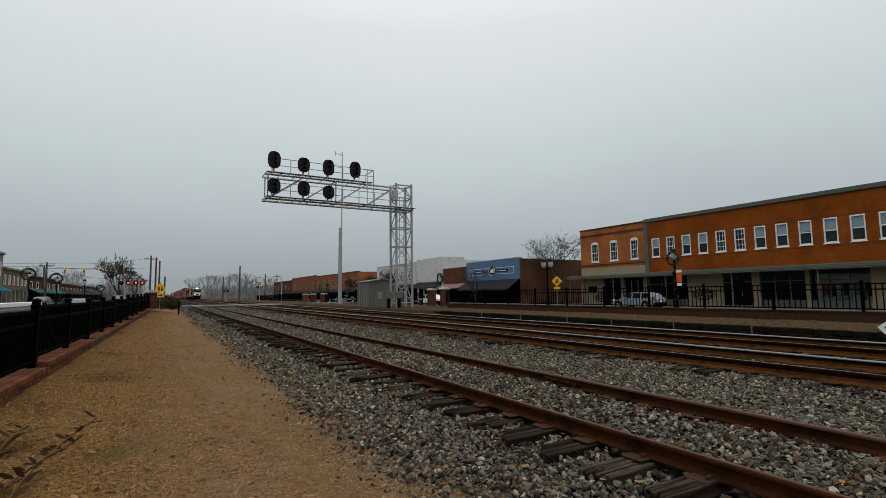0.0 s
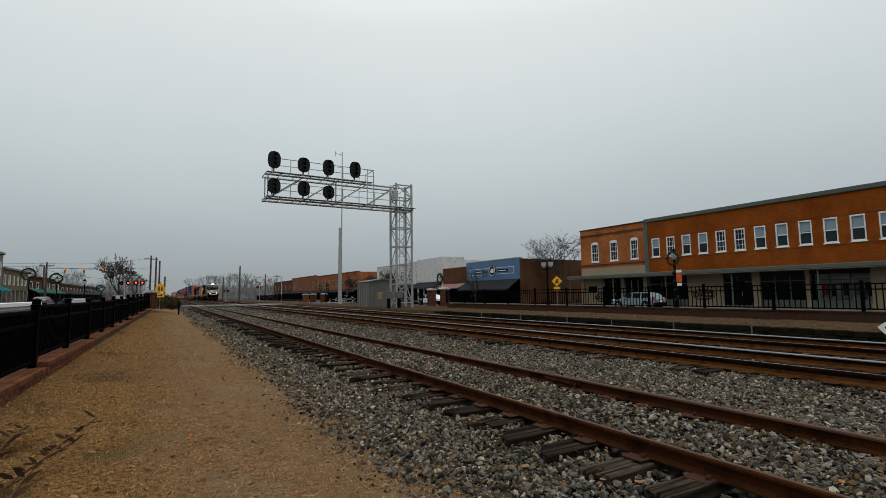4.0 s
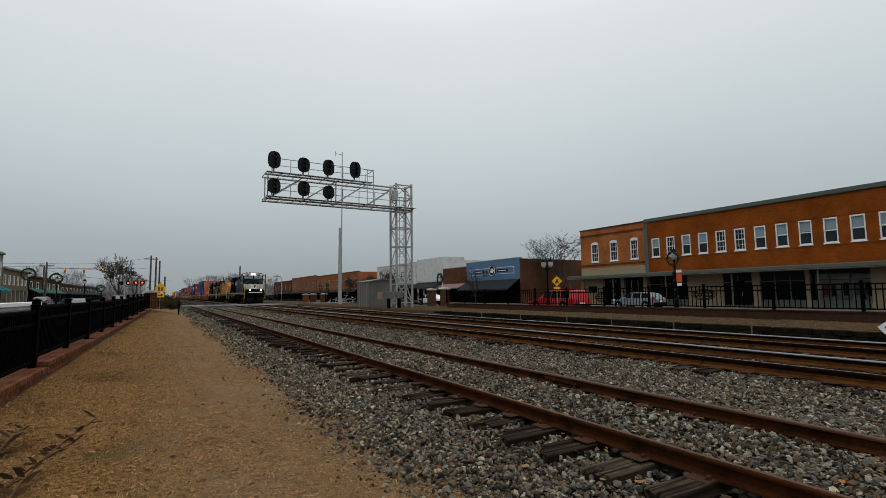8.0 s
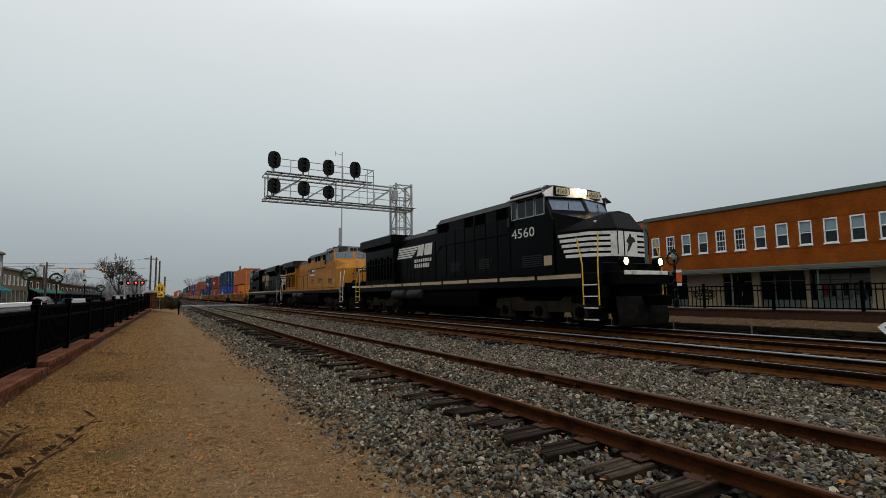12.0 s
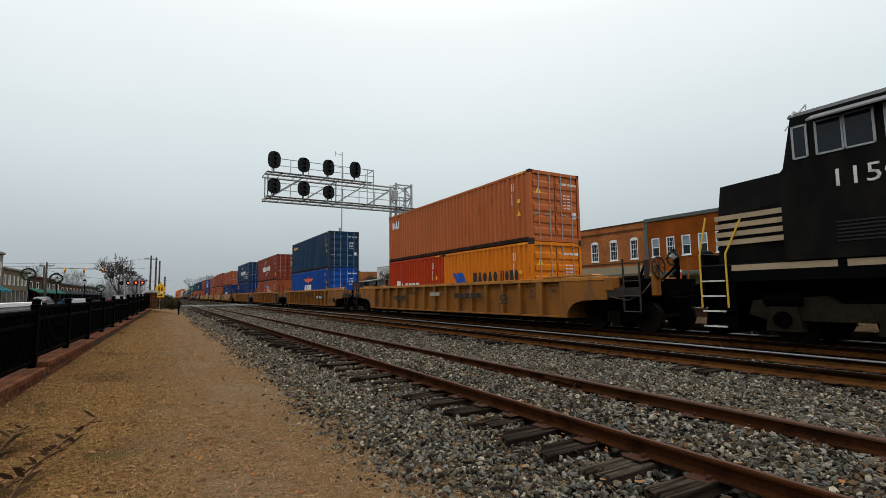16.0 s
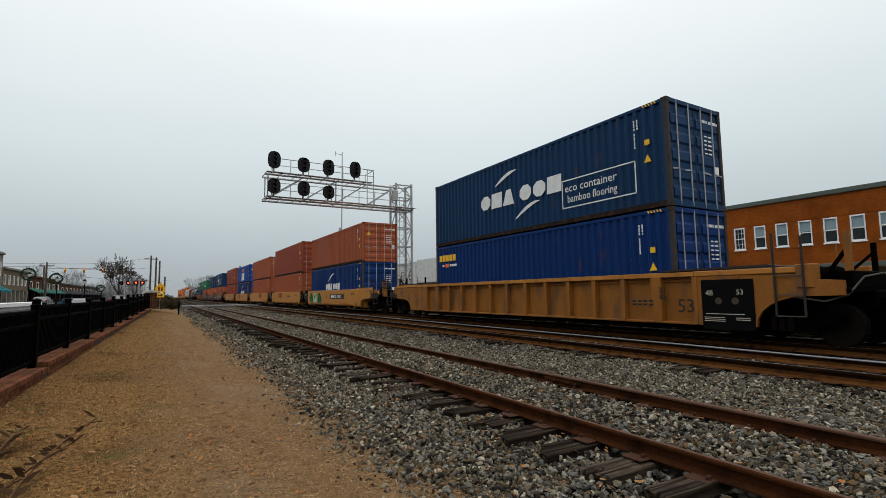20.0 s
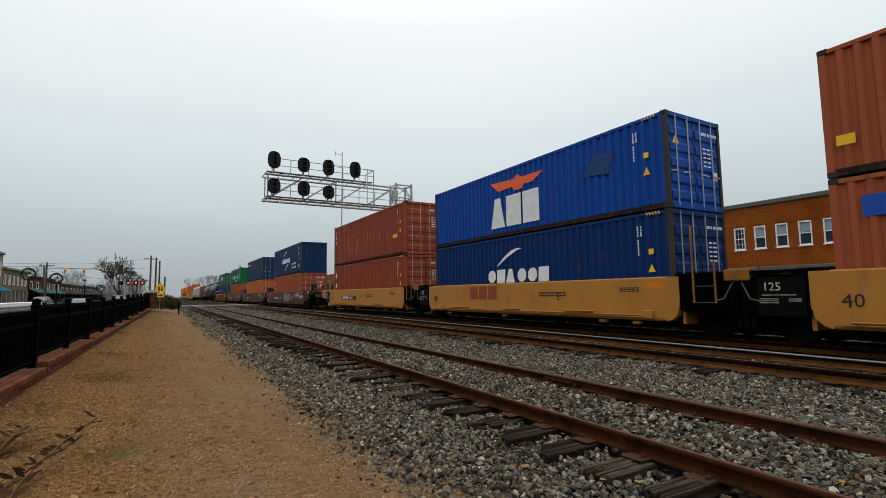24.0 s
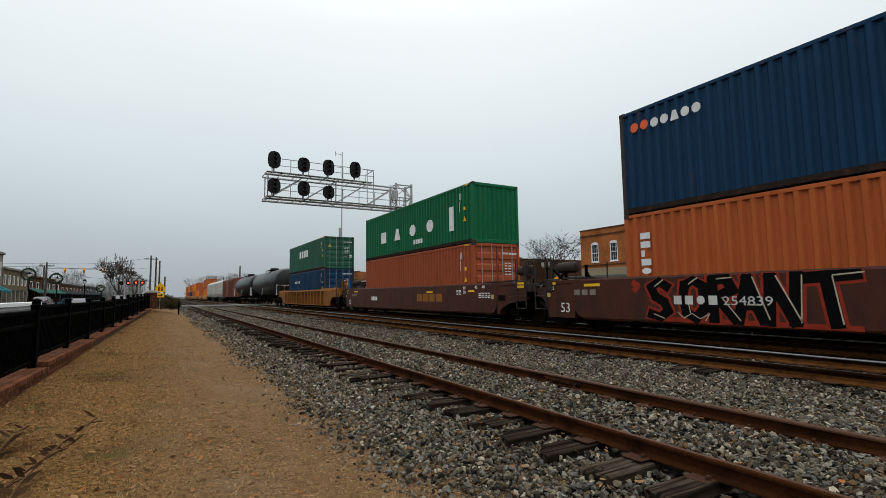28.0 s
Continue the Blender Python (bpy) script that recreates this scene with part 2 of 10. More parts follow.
M_CREAM = mat("cream_paint", (0.27, 0.21, 0.135), 0.7, 0, 0.1, 2, 40, 0.1)
# near-black fill; on lower shop fronts it stands in for shade
M_DARK = mat("near_black_fill", (0.003, 0.003, 0.003), 0.9, 0, 0.2, 3, 30, 0.0, spec=0.01)
M_CONC = mat("concrete", (0.36, 0.35, 0.33), 0.85, 0, 0.15, 2, 50, 0.3, dirt=(0.22, 0.2, 0.18))

# ================= ground =================
SIDING, MAIN, FAR = 4.08, 9.02, 12.37          # centre lines of the three tracks
G_X = (-3000, -60, -2.7, -2.2, -1.75, 0.0, 1.2, 1.7, 2.5, 2.8, 5.3, 6.4, 7.3, 8.1, 10.0, 10.7, 11.4, 13.4, 14.5, 15.3, 15.5, 18.5, 21.6, 22.6, 23.2, 3000)
G_Z = (-0.2, -0.1, -0.1, -0.1, -0.11, -0.19, -0.26, -0.28, -0.25, -0.205, -0.195, -0.27, -0.25, -0.235, -0.21, -0.23, -0.22, -0.20, -0.32, -0.34, 0.03, 0.02, -0.10, -0.08, -0.45, -0.45)


def rise(y):
    return 0.016 * min(max(y - 9, 0), 31)


def fill(x, y):
    """The siding is filled with ballast between its rails, more so farther off."""
    return (0.048 + 0.027 * np.clip((y - 5.0) / 3.5, 0, 1)) * np.clip((x - 3.42) / 0.12, 0, 1) * np.clip((4.78 - x) / 0.12, 0, 1) * np.clip((70 - y) / 5, 0, 1)


def ground_z(x, y):
    z = float(np.interp(x, G_X, G_Z)) + float(fill(x, y))
    w = min(max((1.5 - x) / 3.0, 0), 1) if x > -40 else max(0, (x + 100) / 60)
    z += rise(y) * w
    if -3 < x < 30 and -10 < y < 60:
        z += 0.035 * noise.noise(Vector((x * 0.9, y * 0.9, 0))) + 0.015 * noise.noise(Vector((x * 3.1, y * 3.1, 4)))
    if 15.6 < x < 21.5:
        z += 0.06 * noise.noise(Vector((x * 0.5, y * 0.5, 9)))
    return z


def ground_material():
    m = bpy.data.materials.new("ground_cover")
    m.use_nodes = True
    n, l = m.node_tree.nodes, m.node_tree.links
    b = n["Principled BSDF"]
    b.inputs["Specular IOR Level"].default_value = 0.02
    tc = n.new("ShaderNodeTexCoord")
    sep = n.new("ShaderNodeSeparateXYZ")
    l.new(tc.outputs["Object"], sep.inputs[0])

    def tex(scale, detail=6, kind="ShaderNodeTexNoise"):
        t = n.new(kind)
        t.inputs["Scale"].default_value = scale
        if kind == "ShaderNodeTexNoise":
            t.inputs["Detail"].default_value = detail
        l.new(tc.outputs["Object"], t.inputs["Vector"])
        return t

    def two(a, c, fac, lo=0.4, hi=0.6):
        r = n.new("ShaderNodeMapRange")
        r.inputs[1].default_value, r.inputs[2].default_value = lo, hi
        l.new(fac, r.inputs[0])
        x = n.new("ShaderNodeMix")
        x.data_type = "RGBA"
        l.new(r.outputs[0], x.inputs["Factor"])
        for s, v in (("A", a), ("B", c)):
            if isinstance(v, tuple):
                x.inputs[s].default_value = (*v, 1)
            else:
                l.new(v, x.inputs[s])
        return x.outputs["Result"]

    big, mid, small, tiny = tex(0.7), tex(4.0), tex(28.0), tex(120.0)
    grass = two((0.066, 0.035, 0.012), (0.235, 0.13, 0.048), small.outputs[0], 0.35, 0.65)
    grass = two(grass, (0.075, 0.058, 0.02), mid.outputs[0], 0.62, 0.78)
    path = two((0.085, 0.048, 0.022), (0.235, 0.144, 0.074), tiny.outputs[0], 0.38, 0.62)
    path = two(path, (0.125, 0.072, 0.034), mid.outputs[0], 0.45, 0.75)
    path = two(path, (0.075, 0.042, 0.020), small.outputs[0], 0.55, 0.68)
    path = two(path, (0.165, 0.112, 0.068), big.outputs[0], 0.50, 0.72)
    moss = tex(1.3, 7)
    grass = two(grass, (0.048, 0.024, 0.009), big.outputs[0], 0.52, 0.70)
    grass = two(grass, (0.062, 0.058, 0.016), moss.outputs[0], 0.60, 0.72)
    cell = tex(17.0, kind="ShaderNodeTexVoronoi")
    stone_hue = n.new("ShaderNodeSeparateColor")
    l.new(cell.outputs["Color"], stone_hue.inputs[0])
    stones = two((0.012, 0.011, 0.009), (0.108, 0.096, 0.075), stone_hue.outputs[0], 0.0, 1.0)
    # near-black cell edges: shade in the gaps between stones, put in colour
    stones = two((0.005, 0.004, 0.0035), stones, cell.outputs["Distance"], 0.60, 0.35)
    earth = two((0.022, 0.014, 0.008), (0.10, 0.064, 0.033), small.outputs[0], 0.36, 0.62)
    earth = two(earth, (0.011, 0.0075, 0.0045), mid.outputs[0], 0.52, 0.68)
    tar = two((0.035, 0.035, 0.037), (0.06, 0.06, 0.06), small.outputs[0], 0.3, 0.7)
    tar = two(tar, (0.075, 0.075, 0.075), big.outputs[0], 0.5, 0.7)
    # the strips follow the distance across the line, with uneven edges
    wob = n.new("ShaderNodeMath")
    wob.operation = "MULTIPLY_ADD"
    wob.inputs[1].default_value = 1.1
    l.new(mid.outputs[0], wob.inputs[0])
    l.new(sep.outputs["X"], wob.inputs[2])
    wob2 = n.new("ShaderNodeMath")
    wob2.operation = "MULTIPLY_ADD"
    wob2.inputs[1].default_value = 1.2
    l.new(big.outputs[0], wob2.inputs[0])
    l.new(wob.outputs[0], wob2.inputs[2])
    x = wob2.outputs[0]          # about x + 1.15
    col = two(tar, grass, sep.outputs["X"], -2.45, -2.35)
    col = two(col, path, x, 0.75, 1.7)
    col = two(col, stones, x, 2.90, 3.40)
    col = two(col, earth, x, 16.0, 16.4)
    col = two(col, tar, sep.outputs["X"], 22.9, 23.0)
    l.new(col, b.inputs["Base Color"])
    b.inputs["Roughness"].default_value = 0.93
    bp = n.new("ShaderNodeBump")
    bp.inputs["Strength"].default_value, bp.inputs["Distance"].default_value = 1.0, 0.035
    l.new(small.outputs[0], bp.inputs["Height"])
    bp2 = n.new("ShaderNodeBump")
    bp2.inputs["Strength"].default_value, bp2.inputs["Distance"].default_value = 0.5, 0.01
    l.new(tiny.outputs[0], bp2.inputs["Height"])
    l.new(bp.outputs[0], bp2.inputs["Normal"])
    l.new(bp2.outputs[0], b.inputs["Normal"])
    return m


def build_ground():
    xs = sorted(set([-3000, -800, -300, -150, -100, -60, -40, -25, -15, -8, -5, -3.5] + [round(-2.7 + 0.1 * i, 3) for i in range(190)]
                    + [15.29, 15.31, 15.49, 15.51] + [16.4 + 0.4 * i for i in range(14)] + [22.6, 23.19, 23.21, 24, 26, 30, 36, 45, 60, 100, 200, 500, 3000]))
    ys = [-3000, -600, -200, -80, -40, -20, -10, -5, -2] + [round(-1 + 0.12 * i, 3) for i in range(125)] + [14.1 + 0.35 * i for i in range(60)] + [35.5 + 1.5 * i for i in range(30)] + [85, 95, 110, 130, 160, 200, 260, 350, 500, 800, 1500, 3000]
    g = Geo()
    g.v = [(x, y, ground_z(x, y)) for y in ys for x in xs]
    k = len(xs)
    g.f = [(j * k + i, j * k + i + 1, (j + 1) * k + i + 1, (j + 1) * k + i) for j in range(len(ys) - 1) for i in range(k - 1)]
    me = bpy.data.meshes.new("ground")
    me.from_pydata(g.v, [], g.f)
    me.materials.append(ground_material())
    me.shade_smooth()
    tagged(new("ground", me), "dry grass verge, sandy footpath, grey ballast and asphalt streets", "ground", kind="structure")


build_ground()


# ================= tracks =================
def rail_profile(k=1.0):
    """Profile of the head and web of a flat-bottomed rail, top at zero."""
    side = [(0.018, -0.0012), (0.030, -0.004), (0.0352, -0.012), (0.0352, -0.038), (0.010, -0.052), (0.009, -0.135), (0.022, -0.144), (0.022, -0.160)]
    side = [(x, z * k if z < -0.012 else z) for x, z in side]
    return side + [(-x, z) for x, z in reversed(side)]


def rail_foot(k=1.0):
    side = [(0.0104, -0.088), (0.0112, -0.130), (0.044, -0.150), (0.072, -0.159), (0.072, -0.172)]
    side = [(x * (0.5 + 0.5 * k), z * k) for x, z in side]
    return side + [(-x, z) for x, z in reversed(side)]


TIES = {}


def track(cx, label, head, sleepers, y0, y1, k=1.0):
    dz = 0.172 * (1 - k)
    t = thing("railway_track", label, "railway track", group="parallel tracks", kind="structure", at=(cx, 0, 0))
    for s in (-1, 1):
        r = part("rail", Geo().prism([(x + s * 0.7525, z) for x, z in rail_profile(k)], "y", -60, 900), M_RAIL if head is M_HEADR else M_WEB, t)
        part("rail_foot", Geo().prism([(x + s * 0.7525, z) for x, z in rail_foot(k)], "y", -60, 900), M_RAIL if head is M_HEADR else M_FOOT, r)
        # worn band on the top and on the inner side of the head
        part("rail_head", Geo().prism([(s * (0.7525 - x), z) for x, z in ((-0.016, -0.008), (-0.016, 0.0), (0.018, 0.0), (0.030, -0.003), (0.036, -0.012), (0.036, -0.026), (0.030, -0.026))], "y", -60, 900), head, r)
    rng = random.Random(int(cx * 100))
    tie = []
    for _ in range(6):          # split lengthways into uneven slabs with ragged ends
        g, cuts = Geo(), [-0.118] + sorted(rng.uniform(-0.08, 0.08) for _ in range(2)) + [0.118]
        for a, b in zip(cuts, cuts[1:]):
            if b - a < 0.02:
                continue
            x = -1.3 - rng.uniform(-0.06, 0.10)
            end = 1.3 + rng.uniform(-0.1, 0.06)
            while x < end - 0.05:
                xn = min(end, x + rng.uniform(0.35, 1.3))
                g.cbox(x, xn + 0.012, a - 0.004, b + 0.004, -0.36, -0.178 - rng.choice((0.0, 0.003, 0.006, 0.012, 0.026)), 0.008)
                x = xn
        me = g.mesh("sleeper", M_TIE)
        for v in me.vertices:
            v.co += Vector((rng.uniform(-0.03, 0.03), rng.uniform(-0.006, 0.006), rng.uniform(-0.007, 0.002)))
        tie.append(me)
    plate = Geo().cbox(-0.17, 0.17, -0.09, 0.09, -0.178, -0.163, 0.006).mesh("tie_plate", M_PLATE)
    spike = Geo().cbox(-0.018, 0.018, -0.012, 0.012, -0.165, -0.135, 0.006).mesh("spike", M_PLATE)
    y = y0
    TIES[cx] = []
    while y < y1:
        TIES[cx].append(y)
        m = pose(rng.uniform(-0.10, 0.10), y, dz + rng.uniform(-0.012, 0.012), rng.uniform(-2.5, 2.5), rng.uniform(-0.6, 0.6), rng.uniform(-3.0, 3.0))
        part("sleeper", tie[rng.randrange(6)], None, t, at=m)
        if y < 15:
            for s in (-1, 1):
                p = part("tie_plate", plate, None, t, at=(s * 0.7525, y, dz))
                if y < 7.5 and cx == SIDING:
                    for dx in (-0.092, 0.092):
                        part("spike", spike, None, p, at=(dx, rng.choice((-0.05, 0.05)), 0))
        y += sleepers * rng.uniform(0.94, 1.06)
    return t


siding = track(SIDING, "disused siding track with brown rusted rails on rotten wooden sleepers", M_HEADR, 0.54, 0.4, 60, 0.74)
track(MAIN, "main railway track with worn steel rails on wooden sleepers", M_HEAD, 0.54, 1.0, 60)
track(FAR, "railway track in use with polished steel rail heads", M_HEAD, 0.54, 2.0, 60)
# joint bars on the siding
for s, y in ((-1, 8.9), (1, 5.0)):
    j = part("joint_bar", Geo().cbox(s * 0.7525 - 0.045, s * 0.7525 + 0.045, y - 0.35, y + 0.35, -0.10, -0.042, 0.012), M_RAIL, siding, "bolted rusty joint bar")
    for dy in (-0.27, -0.13, 0.13, 0.27):
        part("bolt", Geo().cyl((s * 0.7525 - 0.075, y + dy, -0.07), (s * 0.7525 + 0.075, y + dy, -0.07), 0.016, n=6), M_PLATE, j)


# ================= loose ballast, leaves and grass =================
def scatter(name, label, category, material, template_sets, places, sizes, flat, seed, tilt=1.0):
    """One mesh of many small pieces: each a turned, scaled template at a place."""
    rng = np.random.default_rng(seed)
    N = len(places)
    which = rng.integers(0, len(template_sets), N)
    allv, allf, base = [], [], 0
    for k, (tv, tf) in enumerate(template_sets):
        sel = np.where(which == k)[0]
        if len(sel) == 0:
            continue
        a, bt, c = rng.uniform(0, 2 * np.pi, len(sel)), rng.normal(0, 0.35 * tilt, len(sel)), rng.normal(0, 0.35 * tilt, len(sel))
        s = sizes[sel][:, None] * np.stack([rng.uniform(0.75, 1.3, len(sel)), rng.uniform(0.7, 1.1, len(sel)), flat * rng.uniform(0.7, 1.2, len(sel))], 1)
        v = tv[None] * s[:, None]
        cb, sb, cc, sc, ca, sa = (np.cos(bt), np.sin(bt), np.cos(c), np.sin(c), np.cos(a), np.sin(a))
        x, y, z = v[..., 0], v[..., 1], v[..., 2]
        y, z = y * cb[:, None] - z * sb[:, None], y * sb[:, None] + z * cb[:, None]
        x, z = x * cc[:, None] + z * sc[:, None], -x * sc[:, None] + z * cc[:, None]
        x, y = x * ca[:, None] - y * sa[:, None], x * sa[:, None] + y * ca[:, None]
        v = np.stack([x, y, z], -1) + places[sel][:, None]
        allv.append(v.reshape(-1, 3))
        allf.append((tf[None] + base + (np.arange(len(sel)) * len(tv))[:, None, None]).reshape(-1, tf.shape[1]))
        base += len(sel) * len(tv)
    V, F = np.concatenate(allv), np.concatenate(allf)
    me = bpy.data.meshes.new(name)
    me.vertices.add(len(V))
    me.vertices.foreach_set("co", V.astype(np.float32).ravel())
    w = F.shape[1]
    me.loops.add(F.size)
    me.loops.foreach_set("vertex_index", F.astype(np.int32).ravel())
    me.polygons.add(len(F))
    me.polygons.foreach_set("loop_start", np.arange(0, F.size, w, dtype=np.int32))
    me.update(calc_edges=True)
    me.shade_flat()
    me.materials.append(material)
    return tagged(new(name, me), label, category, kind="stuff")


def stone_templates(count, seed, fine=1):
    rng = np.random.default_rng(seed)
    bm = bmesh.new()
    if fine:
        bmesh.ops.create_icosphere(bm, subdivisions=1, radius=0.5)
    else:
        bmesh.ops.create_uvsphere(bm, u_segments=4, v_segments=2, radius=0.5)
    bmesh.ops.transform(bm, matrix=Matrix.Rotation(0.4, 4, "X"), verts=bm.verts)
    v0 = np.array([v.co[:] for v in bm.verts])
    f0 = np.array([[v.index for v in f.verts] for f in bm.faces])
    bm.free()
    out = []
    for _ in range(count):
        v = v0.copy()
        for _ in range(7):      # broken faces
            d = rng.normal(size=3)
            d /= np.linalg.norm(d)
            h = rng.uniform(0.10, 0.32)
            k = v @ d
            v -= np.where(k > h, k - h, 0)[:, None] * d
        out.append((v * rng.uniform(1.15, 1.7, 3), f0))
    return out


def island_colours(name, cols, rough=0.85, bump=0.3, fine=60.0):
    m = bpy.data.materials.new(name)
    m.use_nodes = True
    n, l = m.node_tree.nodes, m.node_tree.links
    b = n["Principled BSDF"]
    b.inputs["Roughness"].default_value = rough
    b.inputs["Specular IOR Level"].default_value = 0.05
    g = n.new("ShaderNodeNewGeometry")
    r = n.new("ShaderNodeValToRGB")
    r.color_ramp.interpolation = "LINEAR"
    el = r.color_ramp.elements
    el[0].color, el[1].color = (*cols[0], 1), (*cols[-1], 1)
    for i, c in enumerate(cols[1:-1]):
        e = el.new((i + 1) / (len(cols) - 1))
        e.color = (*c, 1)
    l.new(g.outputs["Random Per Island"], r.inputs[0])
    t = n.new("ShaderNodeTexNoise")
    t.inputs["Scale"].default_value, t.inputs["Detail"].default_value = fine, 5
    tc = n.new("ShaderNodeTexCoord")
    l.new(tc.outputs["Object"], t.inputs["Vector"])
    mr = n.new("ShaderNodeMapRange")
    mr.inputs[1].default_value, mr.inputs[2].default_value = 0.3, 0.7
    mr.inputs[3].default_value, mr.inputs[4].default_value = 0.65, 1.3
    l.new(t.outputs[0], mr.inputs[0])
    h = n.new("ShaderNodeHueSaturation")
    l.new(r.outputs[0], h.inputs["Color"])
    l.new(mr.outputs[0], h.inputs["Value"])
    l.new(h.outputs[0], b.inputs["Base Color"])
    bp = n.new("ShaderNodeBump")
    bp.inputs["Strength"].default_value, bp.inputs["Distance"].default_value = bump, 0.01
    l.new(t.outputs[0], bp.inputs["Height"])
    l.new(bp.outputs[0], b.inputs["Normal"])
    return m


def strewn(n, x0, x1, y0, y1, seed, power=1.0, lift=0.0, keep=None):
    """Places on the ground, denser towards y0 with a larger power."""
    rng = np.random.default_rng(seed)
    x, u = rng.uniform(x0, x1, n), rng.uniform(0, 1, n) ** power
    y = y0 + (y1 - y0) * u
    if keep is not None:
        k = keep(x, y, rng)
        x, y = x[k], y[k]
    z = np.interp(x, G_X, G_Z) + fill(x, y) + 0.016 * np.clip(y - 9, 0, 31) * np.clip((1.5 - x) / 3, 0, 1)
    for i in range(len(x)):
        z[i] += 0.035 * noise.noise(Vector((x[i] * 0.9, y[i] * 0.9, 0))) + 0.015 * noise.noise(Vector((x[i] * 3.1, y[i] * 3.1, 4)))
    return np.stack([x, y, z + lift], 1)


M_STONE = island_colours("crushed_granite", [tuple(0.93 * v for v in c) for c in [(0.004, 0.0035, 0.003), (0.060, 0.053, 0.041), (0.135, 0.118, 0.087), (0.010, 0.009, 0.008), (0.215, 0.187, 0.136), (0.062, 0.040, 0.020), (0.36, 0.32, 0.24), (0.022, 0.021, 0.019), (0.13, 0.076, 0.035), (0.070, 0.072, 0.069), (0.18, 0.167, 0.144), (0.008, 0.007, 0.006)]])


def off_rails(x, y, rng):
    k = np.ones(len(x), bool)
    for c in (SIDING, MAIN, FAR):
        for s in (-1, 1):
            k &= np.abs(x - c - s * 0.7525) > 0.10
    near = np.min(np.abs(y[:, None] - np.array(TIES[SIDING])[None]), 1) if len(y) else y
    ends = (x > SIDING - 1.36) & (x < SIDING + 0.66) & (near < 0.15) & (rng.uniform(0, 1, len(x)) < np.where(x < SIDING - 0.66, 0.90, 0.12 + 0.28 * np.sin(y * 2.3)))    # bare sleepers in the siding
    ends &= (x < SIDING - 0.72) | (y < 7.0)
    edge = x > 1.95 + 0.08 * np.sin(y * 0.9) + 0.05 * np.sin(y * 2.7) + rng.uniform(-0.5, 0.42, len(x)) - 0.003 * y
    return k & ~ends & edge


rs = np.random.default_rng(5)
P = np.concatenate([strewn(62000, 1.0, 8.3, 1.2, 9.0, 11, 1.0, 0.0, off_rails), strewn(9000, 6.0, 11.2, 1.5, 9.0, 13, 1.0, 0.0, off_rails)])
P[:, 2] += rs.uniform(-0.012, 0.032, len(P))
scatter("ballast", "loose grey crushed-stone ballast round the tracks", "gravel", M_STONE, stone_templates(14, 3), P, rs.uniform(0.026, 0.066, len(P)), 0.72, 21, 1.7)
P = np.concatenate([strewn(60000, 1.2, 11.2, 9.0, 30.0, 12, 1.35, 0.0, off_rails), strewn(26000, 1.6, 14.6, 28.0, 66.0, 16, 1.3, 0.0, off_rails)])
P[:, 2] += rs.uniform(-0.012, 0.032, len(P))
scatter("ballast", "loose grey crushed-stone ballast farther down the tracks", "gravel", M_STONE, stone_templates(10, 7, 0), P, np.where(P[:, 1] < 29, rs.uniform(0.042, 0.085, len(P)), rs.uniform(0.09, 0.16, len(P))), 0.75, 24, 1.7)


def gritty(x, y, rng):
    return x + rng.normal(0, 0.26, len(x)) > 1.66 + 0.10 * np.sin(y * 0.9)


P = strewn(30000, 0.3, 3.0, 1.5, 12.0, 15, 1.3, 0.004, gritty)
scatter("grit", "small grit and stone chips along the edge of the footpath", "gravel", M_STONE, stone_templates(8, 6, 0), P, rs.uniform(0.10, 1.0, len(P)) ** 2 * 0.036 + 0.007, 0.7, 23)
P = strewn(9000, 10.4, 15.2, 2.0, 24.0, 14, 1.2, 0.0, off_rails)
scatter("ballast", "grey crushed-stone ballast beside the farther track", "gravel", M_STONE, stone_templates(8, 4, 0), P, rs.uniform(0.05, 0.09, len(P)), 0.7, 22)

M_LEAF = island_colours("dead_leaves", [(0.10, 0.045, 0.018), (0.19, 0.09, 0.035), (0.27, 0.15, 0.07), (0.13, 0.07, 0.032), (0.30, 0.12, 0.036), (0.06, 0.03, 0.014)], 0.8, 0.2)
leaf_v = np.array([(-0.5, 0, 0.05), (-0.15, 0.25, -0.02), (0.3, 0.2, 0.03), (0.55, 0, 0.12), (0.25, -0.22, 0.0), (-0.2, -0.24, 0.06)])
leaf_f = np.array([(0, 1, 5), (1, 4, 5), (1, 2, 4), (2, 3, 4)])
leaf_t = [(leaf_v * (1, 1, k), leaf_f) for k in (0.5, 1.5, 2.5, -1.5)]
P = np.concatenate([strewn(2600, -1.8, 0.7, 2.0, 16, 31, 1.2, 0.012), strewn(1800, -1.75, -0.9, 4.0, 22, 32, 1.0, 0.02), strewn(900, 0.4, 5.6, 1.5, 9.0, 33, 1.0, 0.05), strewn(2200, 15.8, 21.4, 3.0, 30.0, 36, 1.0, 0.02), strewn(700, 0.2, 1.9, 1.6, 14.0, 35, 1.2, 0.008)])
scatter("fallen_leaves", "dry brown fallen leaves strewn over the verge and sleepers", "leaves", M_LEAF, leaf_t, P, rs.uniform(0.1, 1.0, len(P)) ** 2 * 0.055 + 0.014, 0.7, 34, 0.7)

M_STRAW = island_colours("dry_grass_blades", [(0.20, 0.112, 0.042), (0.31, 0.19, 0.085), (0.09, 0.048, 0.018), (0.41, 0.265, 0.135), (0.14, 0.095, 0.035), (0.045, 0.024, 0.011)], 0.9, 0.0)
blade_v = np.array([(-0.06, 0, -0.1), (0.06, 0, -0.1), (0.10, 0.12, 0.5), (0.35, 0.2, 0.8)])
blade_f = np.array([(0, 1, 2), (0, 2, 3)])
blade_t = [(blade_v, blade_f), (blade_v * (-1, 1, 0.7), blade_f), (blade_v * (1, -2, 0.5), blade_f)]


